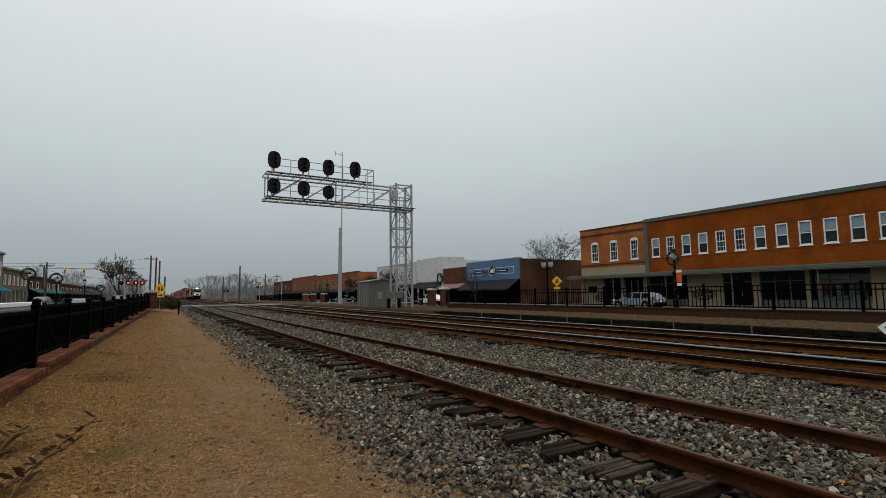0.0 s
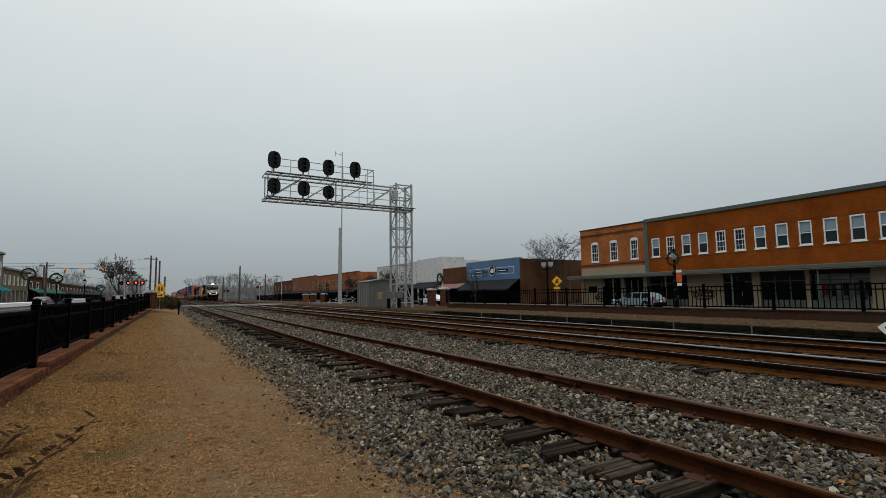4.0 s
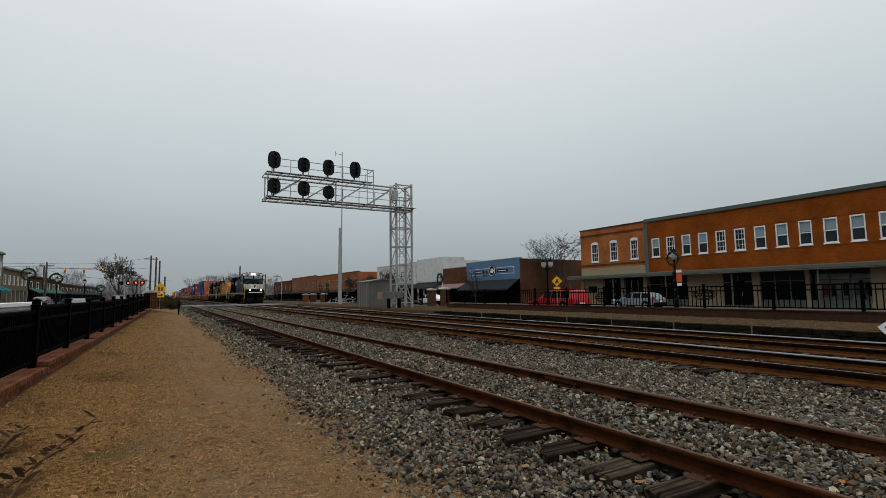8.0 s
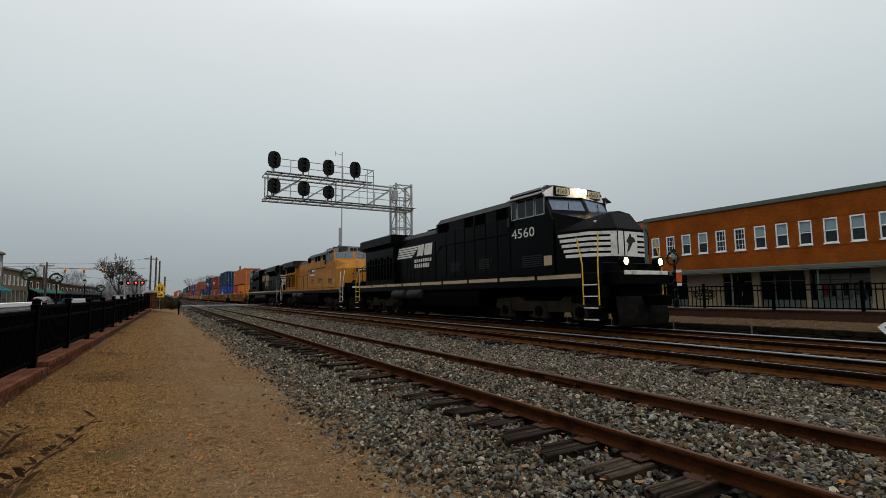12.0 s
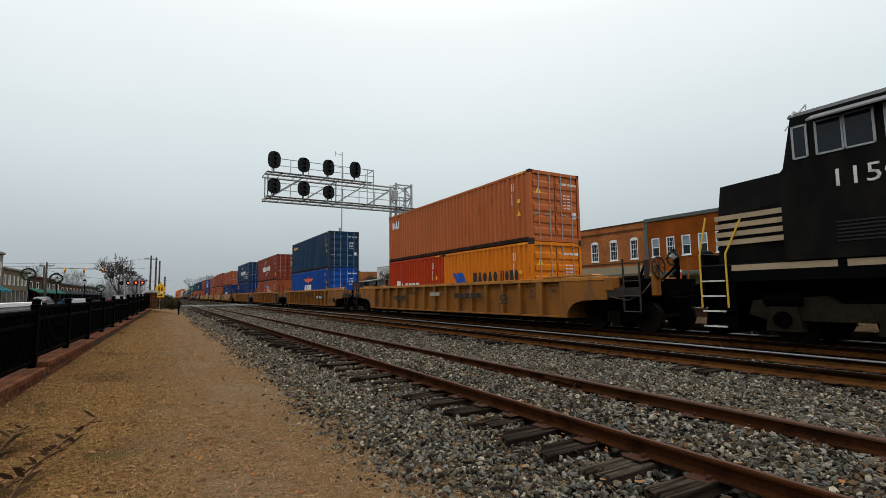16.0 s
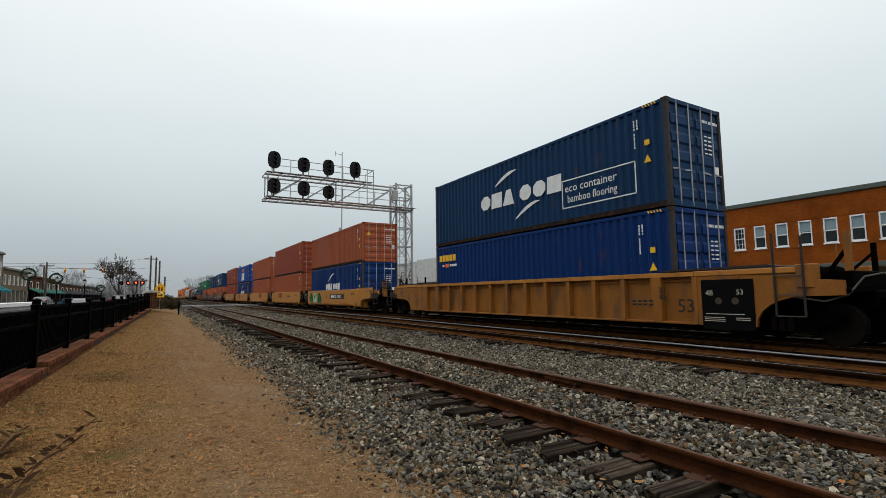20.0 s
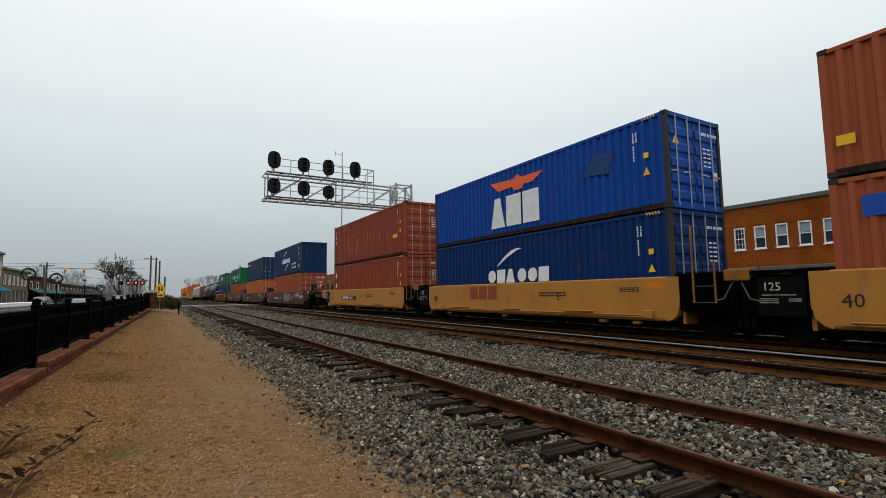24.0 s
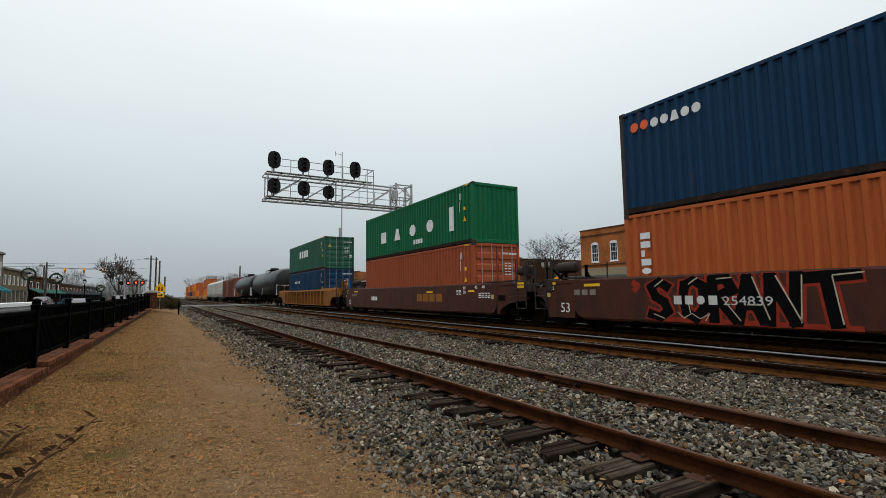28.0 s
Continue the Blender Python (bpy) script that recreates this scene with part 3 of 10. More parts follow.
def verge(x, y, rng):
    return x + rng.normal(0, 0.25, len(x)) < 0.15 + 0.4 * np.sin(y * 0.7) * 0.4


P = np.concatenate([strewn(60000, -1.7, 0.9, 1.8, 12, 41, 1.25, 0.0, verge), strewn(16000, -1.7, 0.7, 12, 40, 42, 1.3, 0.0, verge)])
P2 = np.concatenate([strewn(60000, -0.2, 2.1, 1.6, 16.0, 44, 1.3, 0.005), strewn(14000, -0.4, 2.0, 16.0, 46.0, 47, 1.2, 0.006)])
scatter("straw", "bits of trampled dry straw on the footpath", "straw", M_STRAW, [(t[0] * (1, 2.2, 0.16), t[1]) for t in blade_t], P2, np.where(P2[:, 1] < 16, 1.0, 2.0) * rs.uniform(0.025, 0.075, len(P2)), 0.5, 45, 0.6)
scatter("dry_grass", "short dead winter grass on the verge", "grass", M_STRAW, blade_t, P, np.where(P[:, 1] < 12, rs.uniform(0.02, 0.05, len(P)), rs.uniform(0.04, 0.08, len(P))), 0.9, 43, 1.2)

# ================= train: shared numbers =================
V = 17.04                       # metres a second, towards -y
ROLLING = []                    # (thing, place along the train, height)


def rolls(ob, s, z=0.0):
    ROLLING.append((ob, s, z))
    ob.matrix_basis = Matrix.Translation((FAR, s + V * 20, z))
    return ob


def paint(name, col, rough=0.55, rusty=0.68):
    return mat(name, col, 0.42, 0.0, 0.16, 1.6, 40, 0.06, dirt=(0.09, 0.035, 0.018), dirt_at=rusty + 0.03, streak=0.25, spec=0.06)


P_ORANGE = paint("container_orange", (0.376, 0.092, 0.0272))
P_TERRA = paint("container_terracotta", (0.288, 0.068, 0.028))
P_LIGHTOR = paint("container_light_orange", (0.408, 0.1122, 0.0357))
P_BROWNOR = paint("container_brown_orange", (0.2886, 0.0741, 0.0312))
P_HLORANGE = paint("container_bright_orange", (0.612, 0.17, 0.0102))
P_RED = paint("container_red", (0.391, 0.0374, 0.00765))
P_MAROON = paint("container_maroon", (0.192, 0.0336, 0.016))
P_MARR = paint("container_red_brown", (0.232, 0.0496, 0.024))
P_NAVY = paint("container_navy", (0.00864, 0.03312, 0.08496))
P_BLUE = paint("container_blue", (0.0064, 0.056, 0.272))
P_SEA = paint("container_dark_blue", (0.00936, 0.036, 0.08064))
P_DEEP = paint("container_deep_blue", (0.0045, 0.0255, 0.1087))
P_GREEN = paint("container_green", (0.0084, 0.112, 0.0455))
P_GREEN2 = paint("container_dull_green", (0.02625, 0.0975, 0.06375))
P_WELL = mat("well_car_yellow", (0.23, 0.08464, 0.01288), 0.6, 0, 0.25, 1.5, 40, 0.1, dirt=(0.11, 0.055, 0.025), dirt_at=0.58, streak=0.4)
P_CHORD = mat("well_car_top_chord", (0.36, 0.145, 0.026), 0.6, 0, 0.2, 1.5, 40, 0.1, dirt=(0.12, 0.055, 0.02), dirt_at=0.62, streak=0.4)
P_WELLPLAIN = mat("well_car_clean_yellow", (0.37, 0.155, 0.026), 0.55, 0, 0.15, 1.5, 40, 0.08, dirt=(0.2, 0.1, 0.04), dirt_at=0.66, streak=0.4)
P_WELLRUST = mat("well_car_brown", (0.062, 0.017, 0.009), 0.6, 0, 0.25, 1.5, 40, 0.1, dirt=(0.03, 0.012, 0.008), dirt_at=0.55, streak=0.4)
# near-black: grime together with the shade under the train, put in colour
M_UNDER = mat("underframe_grime_and_shade", (0.0014, 0.0011, 0.0009), 0.9, 0.0, 0.4, 3, 40, 0.2, spec=0.02)
M_CAST = mat("corner_casting", (0.03, 0.022, 0.019), 0.75, 0.0, 0.3, 6, 50, 0.2)
M_HOSE = mat("dull_hose_and_rung", (0.075, 0.066, 0.055), 0.7, 0.1, 0.3, 5, 40, 0.1)
M_ROD = mat("lock_rod_steel", (0.30, 0.31, 0.32), 0.5, 0.4, 0.2, 5, 40, 0.1)
M_MARKW = mat("white_marking", (0.66, 0.66, 0.64), 0.6, 0, 0.15, 4, 40, 0.0)
M_MARKY = mat("yellow_sticker", (0.75, 0.42, 0.02), 0.6, 0, 0.1, 4, 40, 0.0)
M_MARKK = mat("black_marking", (0.02, 0.02, 0.02), 0.6, 0, 0.1, 4, 40, 0.0)
M_MARKO = mat("orange_marking", (0.70, 0.12, 0.04), 0.6, 0, 0.1, 4, 40, 0.0)
M_MARKB = mat("blue_marking", (0.01, 0.06, 0.32), 0.6, 0, 0.1, 4, 40, 0.0)
M_WHEEL = mat("wheel_steel", (0.008, 0.006, 0.005), 0.7, 0.0, 0.3, 5, 40, 0.1, spec=0.04)

HI, STD = 2.896, 2.591


# dark bottom rail: grime plus the stack seam's shade, put in colour
M_SEAMRAIL = mat("grimy_shaded_side_rail", (0.024, 0.017, 0.014), 0.85, 0, 0.4, 2.5, 40, 0.2, dirt=(0.07, 0.03, 0.018), dirt_at=0.6, spec=0.03)
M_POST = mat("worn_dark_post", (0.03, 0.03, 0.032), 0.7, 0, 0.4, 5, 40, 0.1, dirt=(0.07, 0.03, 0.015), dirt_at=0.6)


def corrugated(y0, y1, z0, z1, x, depth, period=0.278, out=-1):
    """A folded steel wall along y; its crests lie at x."""
    n = max(2, round((y1 - y0) / period))
    p = (y1 - y0) / n
    g, prof = Geo(), []
    for i in range(n):
        a = y0 + i * p
        prof += [(a, 0), (a + p * 0.32, 0), (a + p * 0.50, 1), (a + p * 0.82, 1)]
    prof.append((y1, 0))
    for yy, d in prof:
        g.v += [(x - out * depth * d, yy, z0), (x - out * depth * d, yy, z1)]
    g.f = [(2 * i, 2 * i + 2, 2 * i + 3, 2 * i + 1) for i in range(len(prof) - 1)]
    return g


def corrugated_end(x0, x1, z0, z1, y, depth, period=0.25):
    g = corrugated(x0, x1, z0, z1, y, depth, period)
    g.v = [(b, a, c) for a, b, c in g.v]
    return g


def container(s, z, L, H, colour, label, marks=(), doors=True, frame_colour=None, fine=True):
    """A shipping container; its front end (towards -y) at s along the train."""
    fc = frame_colour or colour
    t = thing("shipping_container", label, "container", group="containers on the train")
    W, h = 1.219, L / 2
    part("side_wall", corrugated(-h + 0.12, h - 0.12, 0.16, H - 0.10, -W + 0.004, 0.06), colour, t)
    part("side_wall", corrugated(-h + 0.12, h - 0.12, 0.16, H - 0.10, W - 0.004, 0.036, out=1), colour, t)
    part("roof", Geo().box(-W + 0.05, W - 0.05, -h + 0.1, h - 0.1, H - 0.07, H - 0.03), colour, t)
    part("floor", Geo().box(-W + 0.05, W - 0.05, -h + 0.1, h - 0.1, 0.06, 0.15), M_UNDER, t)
    for sx in (-1, 1):
        a, b = sorted((sx * W, sx * (W - 0.07)))
        part("top_rail", Geo().cbox(a, b, -h + 0.1, h - 0.1, H - 0.115, H - 0.02, 0.01), fc, t)
        part("bottom_rail", Geo().cbox(a + 0.012 * (sx < 0), b - 0.012 * (sx > 0), -h + 0.1, h - 0.1, 0.02, 0.165, 0.01), M_SEAMRAIL if fine else fc, t)
        for sy in (-1, 1):
            c, d = sorted((sy * h, sy * (h - 0.13)))
            a2, b2 = sorted((sx * W, sx * (W - 0.11)))
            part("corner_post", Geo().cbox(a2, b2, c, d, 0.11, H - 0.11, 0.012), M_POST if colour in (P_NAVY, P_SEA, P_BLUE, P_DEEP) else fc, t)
            for z0 in (0.0, H - 0.118) if fine else ():
                a3, b3 = sorted((sx * (W + 0.002), sx * (W - 0.16)))
                c3, d3 = sorted((sy * (h + 0.002), sy * (h - 0.178)))
                part("corner_casting", Geo().cbox(a3, b3, c3, d3, z0, z0 + 0.118, 0.012), M_CAST, t)
    for sy in (-1, 1):
        c, d = sorted((sy * h, sy * (h - 0.1)))
        part("header", Geo().cbox(-W + 0.1, W - 0.1, c, d, H - 0.14, H - 0.01, 0.01), fc, t)
        part("sill", Geo().cbox(-W + 0.1, W - 0.1, c, d, 0.01, 0.16, 0.01), fc, t)
    if doors:
        for sx in (-1, 1):
            x0, x1 = sorted((sx * 0.01, sx * (W - 0.115)))
            door = part("door", Geo().box(x0, x1, -h + 0.05, -h + 0.08, 0.16, H - 0.14), colour, t)
            n = 5
            for k in range(n if fine else 0):
                zz = 0.22 + (H - 0.45) * k / n
                part("door_panel", Geo().prism([(-h + 0.052, zz), (-h + 0.016, zz + 0.06), (-h + 0.016, zz + (H - 0.45) / n * 0.55), (-h + 0.052, zz + (H - 0.45) / n * 0.70)], "x", x0 + 0.06, x1 - 0.06), colour, door)
            for rx in (0.28, 0.80) if fine else ():
                part("lock_rod", Geo().cyl((sx * rx, -h + 0.012, 0.06), (sx * rx, -h + 0.012, H - 0.05), 0.02, n=7), M_ROD, door)
                part("rod_handle", Geo().bar((sx * rx, -h, 1.02), (sx * (rx + 0.30), -h - 0.005, 0.98), 0.02, 0.035), M_ROD, door)
        gk = Geo().box(-0.012, 0.012, -h + 0.04, -h + 0.049, 0.16, H - 0.14)
        for sx in (-1, 1):
            gk.box(*sorted((sx * (W - 0.125), sx * (W - 0.108))), -h + 0.03, -h + 0.048, 0.16, H - 0.14)
        part("door_gasket", gk, M_MARKK, t)
        plates = Geo()
        for k in range(11):
            plates.box(0.34 + 0.062 * k + 0.05 * (k > 3), 0.384 + 0.062 * k + 0.05 * (k > 3), -h + 0.011, -h + 0.015, H - 0.46, H - 0.38)
        for k in range(5):
            plates.box(0.40, 0.52, -h + 0.011, -h + 0.015, H - 0.86 - 0.12 * k, H - 0.82 - 0.12 * k)
            plates.box(0.58, 0.74, -h + 0.011, -h + 0.015, H - 0.86 - 0.12 * k, H - 0.82 - 0.12 * k)
        plates.box(0.84, 1.02, -h + 0.018, -h + 0.022, 0.9, 1.25)
        tagged(part("code_plate", plates, M_MARKW, t, "white code lines on the door"), kind="stuff")
        part("warning_sticker", Geo().prism([(-0.95, 1.75), (-0.67, 1.75), (-0.81, 2.0)], "y", -h + 0.018, -h + 0.022), M_MARKY, t)
    else:
        part("end_wall", corrugated_end(-W + 0.11, W - 0.11, 0.16, H - 0.14, -h + 0.02, 0.045), colour, t)
    part("end_wall", Geo().box(-W + 0.1, W - 0.1, h - 0.05, h - 0.02, 0.16, H - 0.14), colour, t)
    if not fine:
        return rolls(t, s + h, z)
    # upright code line and stickers near the front end of the side
    code = Geo()
    for k in range(12):
        zz = H - 0.42 - 0.074 * k
        if k not in (4, 11):
            code.box(-W - 0.006, -W - 0.002, -h + 0.99, -h + 1.03, zz, zz + 0.056)
    for k in range(4):
        code.box(-W - 0.006, -W - 0.002, -h + 0.89, -h + 0.93, H - 0.42 - 0.074 * k, H - 0.364 - 0.074 * k)
    tagged(part("code_line", code, M_MARKW, t, "white upright code line"), kind="stuff")
    part("warning_sticker", Geo().box(-W - 0.006, -W - 0.002, -h + 0.55, -h + 0.70, H - 1.15, H - 1.0), M_MARKY, t)
    stick = Geo().prism([(-h + 0.52, H - 1.62), (-h + 0.74, H - 1.62), (-h + 0.63, H - 1.40)], "x", -W - 0.006, -W - 0.002)
    part("warning_sticker", stick, M_MARKY, t)
    hz = Geo()
    for k in range(5):
        hz.prism([(-h + 0.30 + 0.09 * k, H - 0.10), (-h + 0.34 + 0.09 * k, H - 0.10), (-h + 0.38 + 0.09 * k, H - 0.03), (-h + 0.34 + 0.09 * k, H - 0.03)], "x", -W - 0.005, -W - 0.001)
    part("hazard_band", hz, M_MARKY, t)
    for f in marks:
        f(t, W, h, H)
    return rolls(t, s + h, z)


def blocks(n, y_left, z, w, hgt, material, gap=0.12, slant=0.0, skip=(), label="plain brand blocks"):
    """A brand name as plain blocks on the side; y_left is the far (left) end, measured from the middle."""
    def put(t, W, h, H):
        g, y = Geo(), y_left
        for k in range(n):
            if k not in skip:
                g.prism([(y, z), (y - w, z), (y - w - slant, z + hgt), (y - slant, z + hgt)], "x", -W - 0.007, -W - 0.002)
            y -= w + gap
        part("brand_mark", g, material, t, label)
    return put


def shapes(kinds, y_left, z, hgt, material, w=None, gap=None, slant=0.0, label="plain brand shapes"):
    """A brand name as plain shapes, one for each sign: o a rounded block, a a gable, b a block, i a bar."""
    w = w or hgt * 0.82
    gap = hgt * 0.16 if gap is None else gap

    def put(t, W, h, H):
        g, y = Geo(), y_left
        x0, x1 = -W - 0.007, -W - 0.002

        def poly(pts):
            g.prism([(y - u * w - slant * v, z + v * hgt) for u, v in pts], "x", x0, x1)
        for k in kinds:
            if k == "o":
                poly([(0.5 + 0.5 * math.cos(a), 0.5 + 0.5 * math.sin(a)) for a in [math.pi * (0.125 + 0.25 * q) for q in range(8)]])
            elif k == "a":
                poly([(0, 0), (1, 0), (0.70, 1), (0.30, 1)])
            elif k == "i":
                y += w * 0.62
                poly([(0.66, 0), (1, 0), (1, 1), (0.66, 1)])
            elif k == "b":
                poly([(0, 0), (1, 0), (1, 1), (0, 1)])
            y -= (w if k != " " else w * 0.4) + gap
        part("brand_mark", g, material, t, label)
    return put


def patch(poly, material, label="plain brand shape"):
    def put(t, W, h, H):
        part("brand_mark", Geo().prism(poly, "x", -W - 0.007, -W - 0.002), material, t, label)
    return put


def words(text, y_left, z, size, material, stretch=1.0):
    def put(t, W, h, H):
        letters("writing", text, size, material, t, Matrix.Translation((-W - 0.006, y_left, z)) @ WEST, stretch=stretch)
    return put


def rect_line(y0, y1, z0, z1, material, w=0.035):
    def put(t, W, h, H):
        g = Geo()
        a, b = -W - 0.007, -W - 0.002
        g.box(a, b, y0, y1, z0, z0 + w).box(a, b, y0, y1, z1 - w, z1).box(a, b, y0, y0 + w, z0, z1).box(a, b, y1 - w, y1, z0, z1)
        part("marking_frame", g, material, t)
    return put


def wheelset(parent, y, r=0.42, fine=True):
    w = part("wheelset", Geo().cyl((-0.9, 0, 0), (0.9, 0, 0), 0.08, n=8), M_WHEEL, parent, at=(0, y, r))
    for sx in (-1, 1):
        part("wheel", Geo().lathe([(0.12, -0.07), (r * 0.8, -0.06), (r, -0.05), (r, 0.05), (r + 0.03, 0.055), (r + 0.03, 0.075), (0.12, 0.08)] if sx < 0 else [(0.12, -0.08), (r + 0.03, -0.075), (r + 0.03, -0.055), (r, -0.05), (r, 0.05), (r * 0.8, 0.06), (0.12, 0.07)], (sx * 0.75, 0, 0), "x", 20), M_WHEEL, w, smooth=True)
    return w


def bogie(parent, y, base=1.78, r=0.42, fine=True):
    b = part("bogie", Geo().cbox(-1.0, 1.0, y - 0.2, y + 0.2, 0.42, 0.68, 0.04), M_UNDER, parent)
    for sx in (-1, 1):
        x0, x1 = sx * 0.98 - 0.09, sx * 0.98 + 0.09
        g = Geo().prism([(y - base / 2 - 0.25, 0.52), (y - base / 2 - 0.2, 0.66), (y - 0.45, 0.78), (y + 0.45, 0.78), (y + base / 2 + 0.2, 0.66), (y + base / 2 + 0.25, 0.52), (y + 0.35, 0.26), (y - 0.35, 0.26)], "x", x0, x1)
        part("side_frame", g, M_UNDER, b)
        sp = Geo()
        for k in (-0.16, 0.0, 0.16):
            sp.cyl((sx * 1.08, y + k, 0.28), (sx * 1.08, y + k, 0.58), 0.06, n=8)
        if fine:
            part("spring", sp, M_WHEEL, b)
    for k in (-1, 1):
        wheelset(b, y + k * base / 2, r, fine)
    return b


def well_car(s_mid, ends, well, style, label, bogies=(True, True), front_marks=(), fine=True, cut=(2.6, 2.6), wheel=True, high=(None, None), arch=0.6):
    """A well car; s_mid: the middle of its pit along the train, ends: from there to its front and rear, well: length of the pit, cut: from the ends to the foot of the wheel arches, high: where the tall side plates stop before an open platform, arch: half its width."""
    t = thing("well_car", label, "rail car", group="well cars of the train")
    W, w = 1.46, well / 2
    c = {"rib": P_WELL, "plain": P_WELLPLAIN, "rust": P_WELLRUST}[style]
    top = {"rib": 1.60, "plain": 1.50, "rust": 1.53}[style]
    bot = 0.33
    lc = M_CAST if style == "rust" else P_WELL
    for sx in (-1, 1):
        if style == "rib":
            side = part("side_sill", Geo().box(*sorted((sx * (W - 0.19), sx * (W - 0.175))), -w, w, bot + 0.05, top - 0.1), c, t)
            part("top_chord", Geo().prism([(sx * (W - 0.16), top), (sx * W, top - 0.02), (sx * W, top - 0.12), (sx * (W - 0.02), top - 0.13), (sx * (W - 0.16), top - 0.13)], "y", -w, w), P_CHORD, side)
            part("bottom_chord", Geo().cbox(min(sx * (W - 0.16), sx * (W - 0.02)), max(sx * (W - 0.16), sx * (W - 0.02)), -w, w, bot, bot + 0.06, 0.012), c, side)
            part("inner_chord", Geo().cyl((sx * (W - 0.15), -w, top - 0.22), (sx * (W - 0.15), w, top - 0.22), 0.03, n=6), c, side)
            n = max(8, round(2 * w / 1.0)) if fine else 11
            for k in range(n + 1) if sx < 0 else ():
                y = -w + 2 * w * k / n
                big_ = k in (1, n - 1)
                part("side_post", Geo().prism([(y - (0.14 if big_ else 0.05), bot + 0.02), (y + (0.14 if big_ else 0.05), bot + 0.02), (y + (0.15 if big_ else 0.065), top - 0.13), (y - (0.15 if big_ else 0.065), top - 0.13)], "x", *sorted((sx * (W - 0.175), sx * (W - 0.005)))), c, side)
        else:
            pr = [(W - 0.16, bot - 0.03), (W - 0.03, bot + 0.0), (W, bot + 0.06), (W, top - 0.05), (W - 0.03, top), (W - 0.16, top)] if style == "rust" else [(W - 0.16, bot + 0.05), (W - 0.05, bot + 0.05), (W - 0.01, bot + 0.09), (W, bot + 0.14), (W, top - 0.03), (W - 0.03, top), (W - 0.16, top)]
            side = part("side_sill", Geo().prism([(sx * x, z) for x, z in pr], "y", -w + 0.35, w - 0.35), c, t)
            for sy in (-1, 1):  # rounded lower corners
                part("side_corner", Geo().prism([(sy * (w - 0.35), bot + 0.05), (sy * (w - 0.20), bot + 0.10), (sy * (w - 0.06), bot + 0.24), (sy * w, bot + 0.48), (sy * w, top - 0.01), (sy * (w - 0.35), top - 0.01)], "x", *sorted((sx * (W - 0.16), sx * (W - 0.002)))), c, side)
            if style == "plain":
                part("sill_lip", Geo().cbox(*sorted((sx * (W - 0.02), sx * (W + 0.05))), -w * 0.82, w * 0.9, bot + 0.17, bot + 0.20, 0.01), c, side)
                part("pipe", Geo().tube([(sx * (W + 0.03), -w * 0.86, bot + 0.13), (sx * (W + 0.03), w * 0.92, bot + 0.13)], 0.022, 6), lc, side)
                for k, ln in ((0.56, 1.3), (0.02, 0.9), (-0.48, 1.2)) if fine and sx < 0 else ():
                    part("step_plate", Geo().cbox(*sorted((sx * (W + 0.0), sx * (W + 0.10))), w * k - ln / 2, w * k + ln / 2, bot + 0.24, bot + 0.265, 0.006), c, side)
                for k in (-0.87, 0.80) if fine and sx < 0 else ():
                    part("side_bracket", Geo().cbox(*sorted((sx * (W - 0.02), sx * (W + 0.10))), w * k - 0.11, w * k + 0.11, bot + 0.10, bot + 0.32, 0.015), c, side)
            for k in (-0.8, -0.62, 0.1, 0.72) if fine and sx < 0 else ():
                part("foot_bracket", Geo().cbox(*sorted((sx * (W - 0.14), sx * W)), w * k - 0.12, w * k + 0.12, bot - 0.06, bot + 0.02, 0.01), lc if style == "plain" else M_UNDER, side)
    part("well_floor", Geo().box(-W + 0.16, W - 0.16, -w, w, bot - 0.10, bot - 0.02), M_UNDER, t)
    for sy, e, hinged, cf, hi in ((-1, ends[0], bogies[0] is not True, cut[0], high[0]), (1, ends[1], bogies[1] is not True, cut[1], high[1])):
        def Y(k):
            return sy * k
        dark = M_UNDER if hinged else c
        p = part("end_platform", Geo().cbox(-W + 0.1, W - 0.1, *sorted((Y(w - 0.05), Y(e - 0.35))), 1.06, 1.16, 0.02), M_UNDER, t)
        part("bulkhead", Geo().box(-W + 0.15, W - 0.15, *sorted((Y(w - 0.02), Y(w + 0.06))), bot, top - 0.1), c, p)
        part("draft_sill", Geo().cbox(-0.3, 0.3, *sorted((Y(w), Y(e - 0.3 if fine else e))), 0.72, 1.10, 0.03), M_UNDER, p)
        if not fine:
            for sx in (-1, 1):
                part("shoulder", Geo().prism([(Y(w), bot), (Y(w), top), (Y(e - 0.5), top - 0.1), (Y(e - 0.5), 1.1), (Y(w + 0.8), 0.9)], "x", *sorted((sx * (W - 0.12), sx * (W - 0.02)))), dark, p)
            continue
        for sx in (-1, 1):
            if hinged:          # low black shoulder over the shared bogie
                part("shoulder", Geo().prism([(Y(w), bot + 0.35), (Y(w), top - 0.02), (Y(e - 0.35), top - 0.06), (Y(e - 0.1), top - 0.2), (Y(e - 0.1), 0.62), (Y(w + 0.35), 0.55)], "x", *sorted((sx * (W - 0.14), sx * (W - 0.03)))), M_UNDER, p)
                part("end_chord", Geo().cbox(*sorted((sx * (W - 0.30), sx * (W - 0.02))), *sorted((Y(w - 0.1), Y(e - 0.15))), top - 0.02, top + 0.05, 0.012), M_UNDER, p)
                part("end_box", Geo().cbox(*sorted((sx * (W - 0.32), sx * (W + 0.0))), *sorted((Y(e - 0.30), Y(e - 0.02))), top - 0.16, top + 0.10, 0.02), lc, p)
            else:
                a0 = max(w - 0.1, e - cf)
                al = arch if hi else min(0.95, e - 0.5 - a0)       # side plate with a wheel arch cut out of it
                ah = 0.51 if hi else 0.66
                arc = [(Y(a0 + al * (1 - math.cos(q * math.pi / 12))), bot + 0.02 + ah * math.sin(q * math.pi / 12)) for q in range(7)]
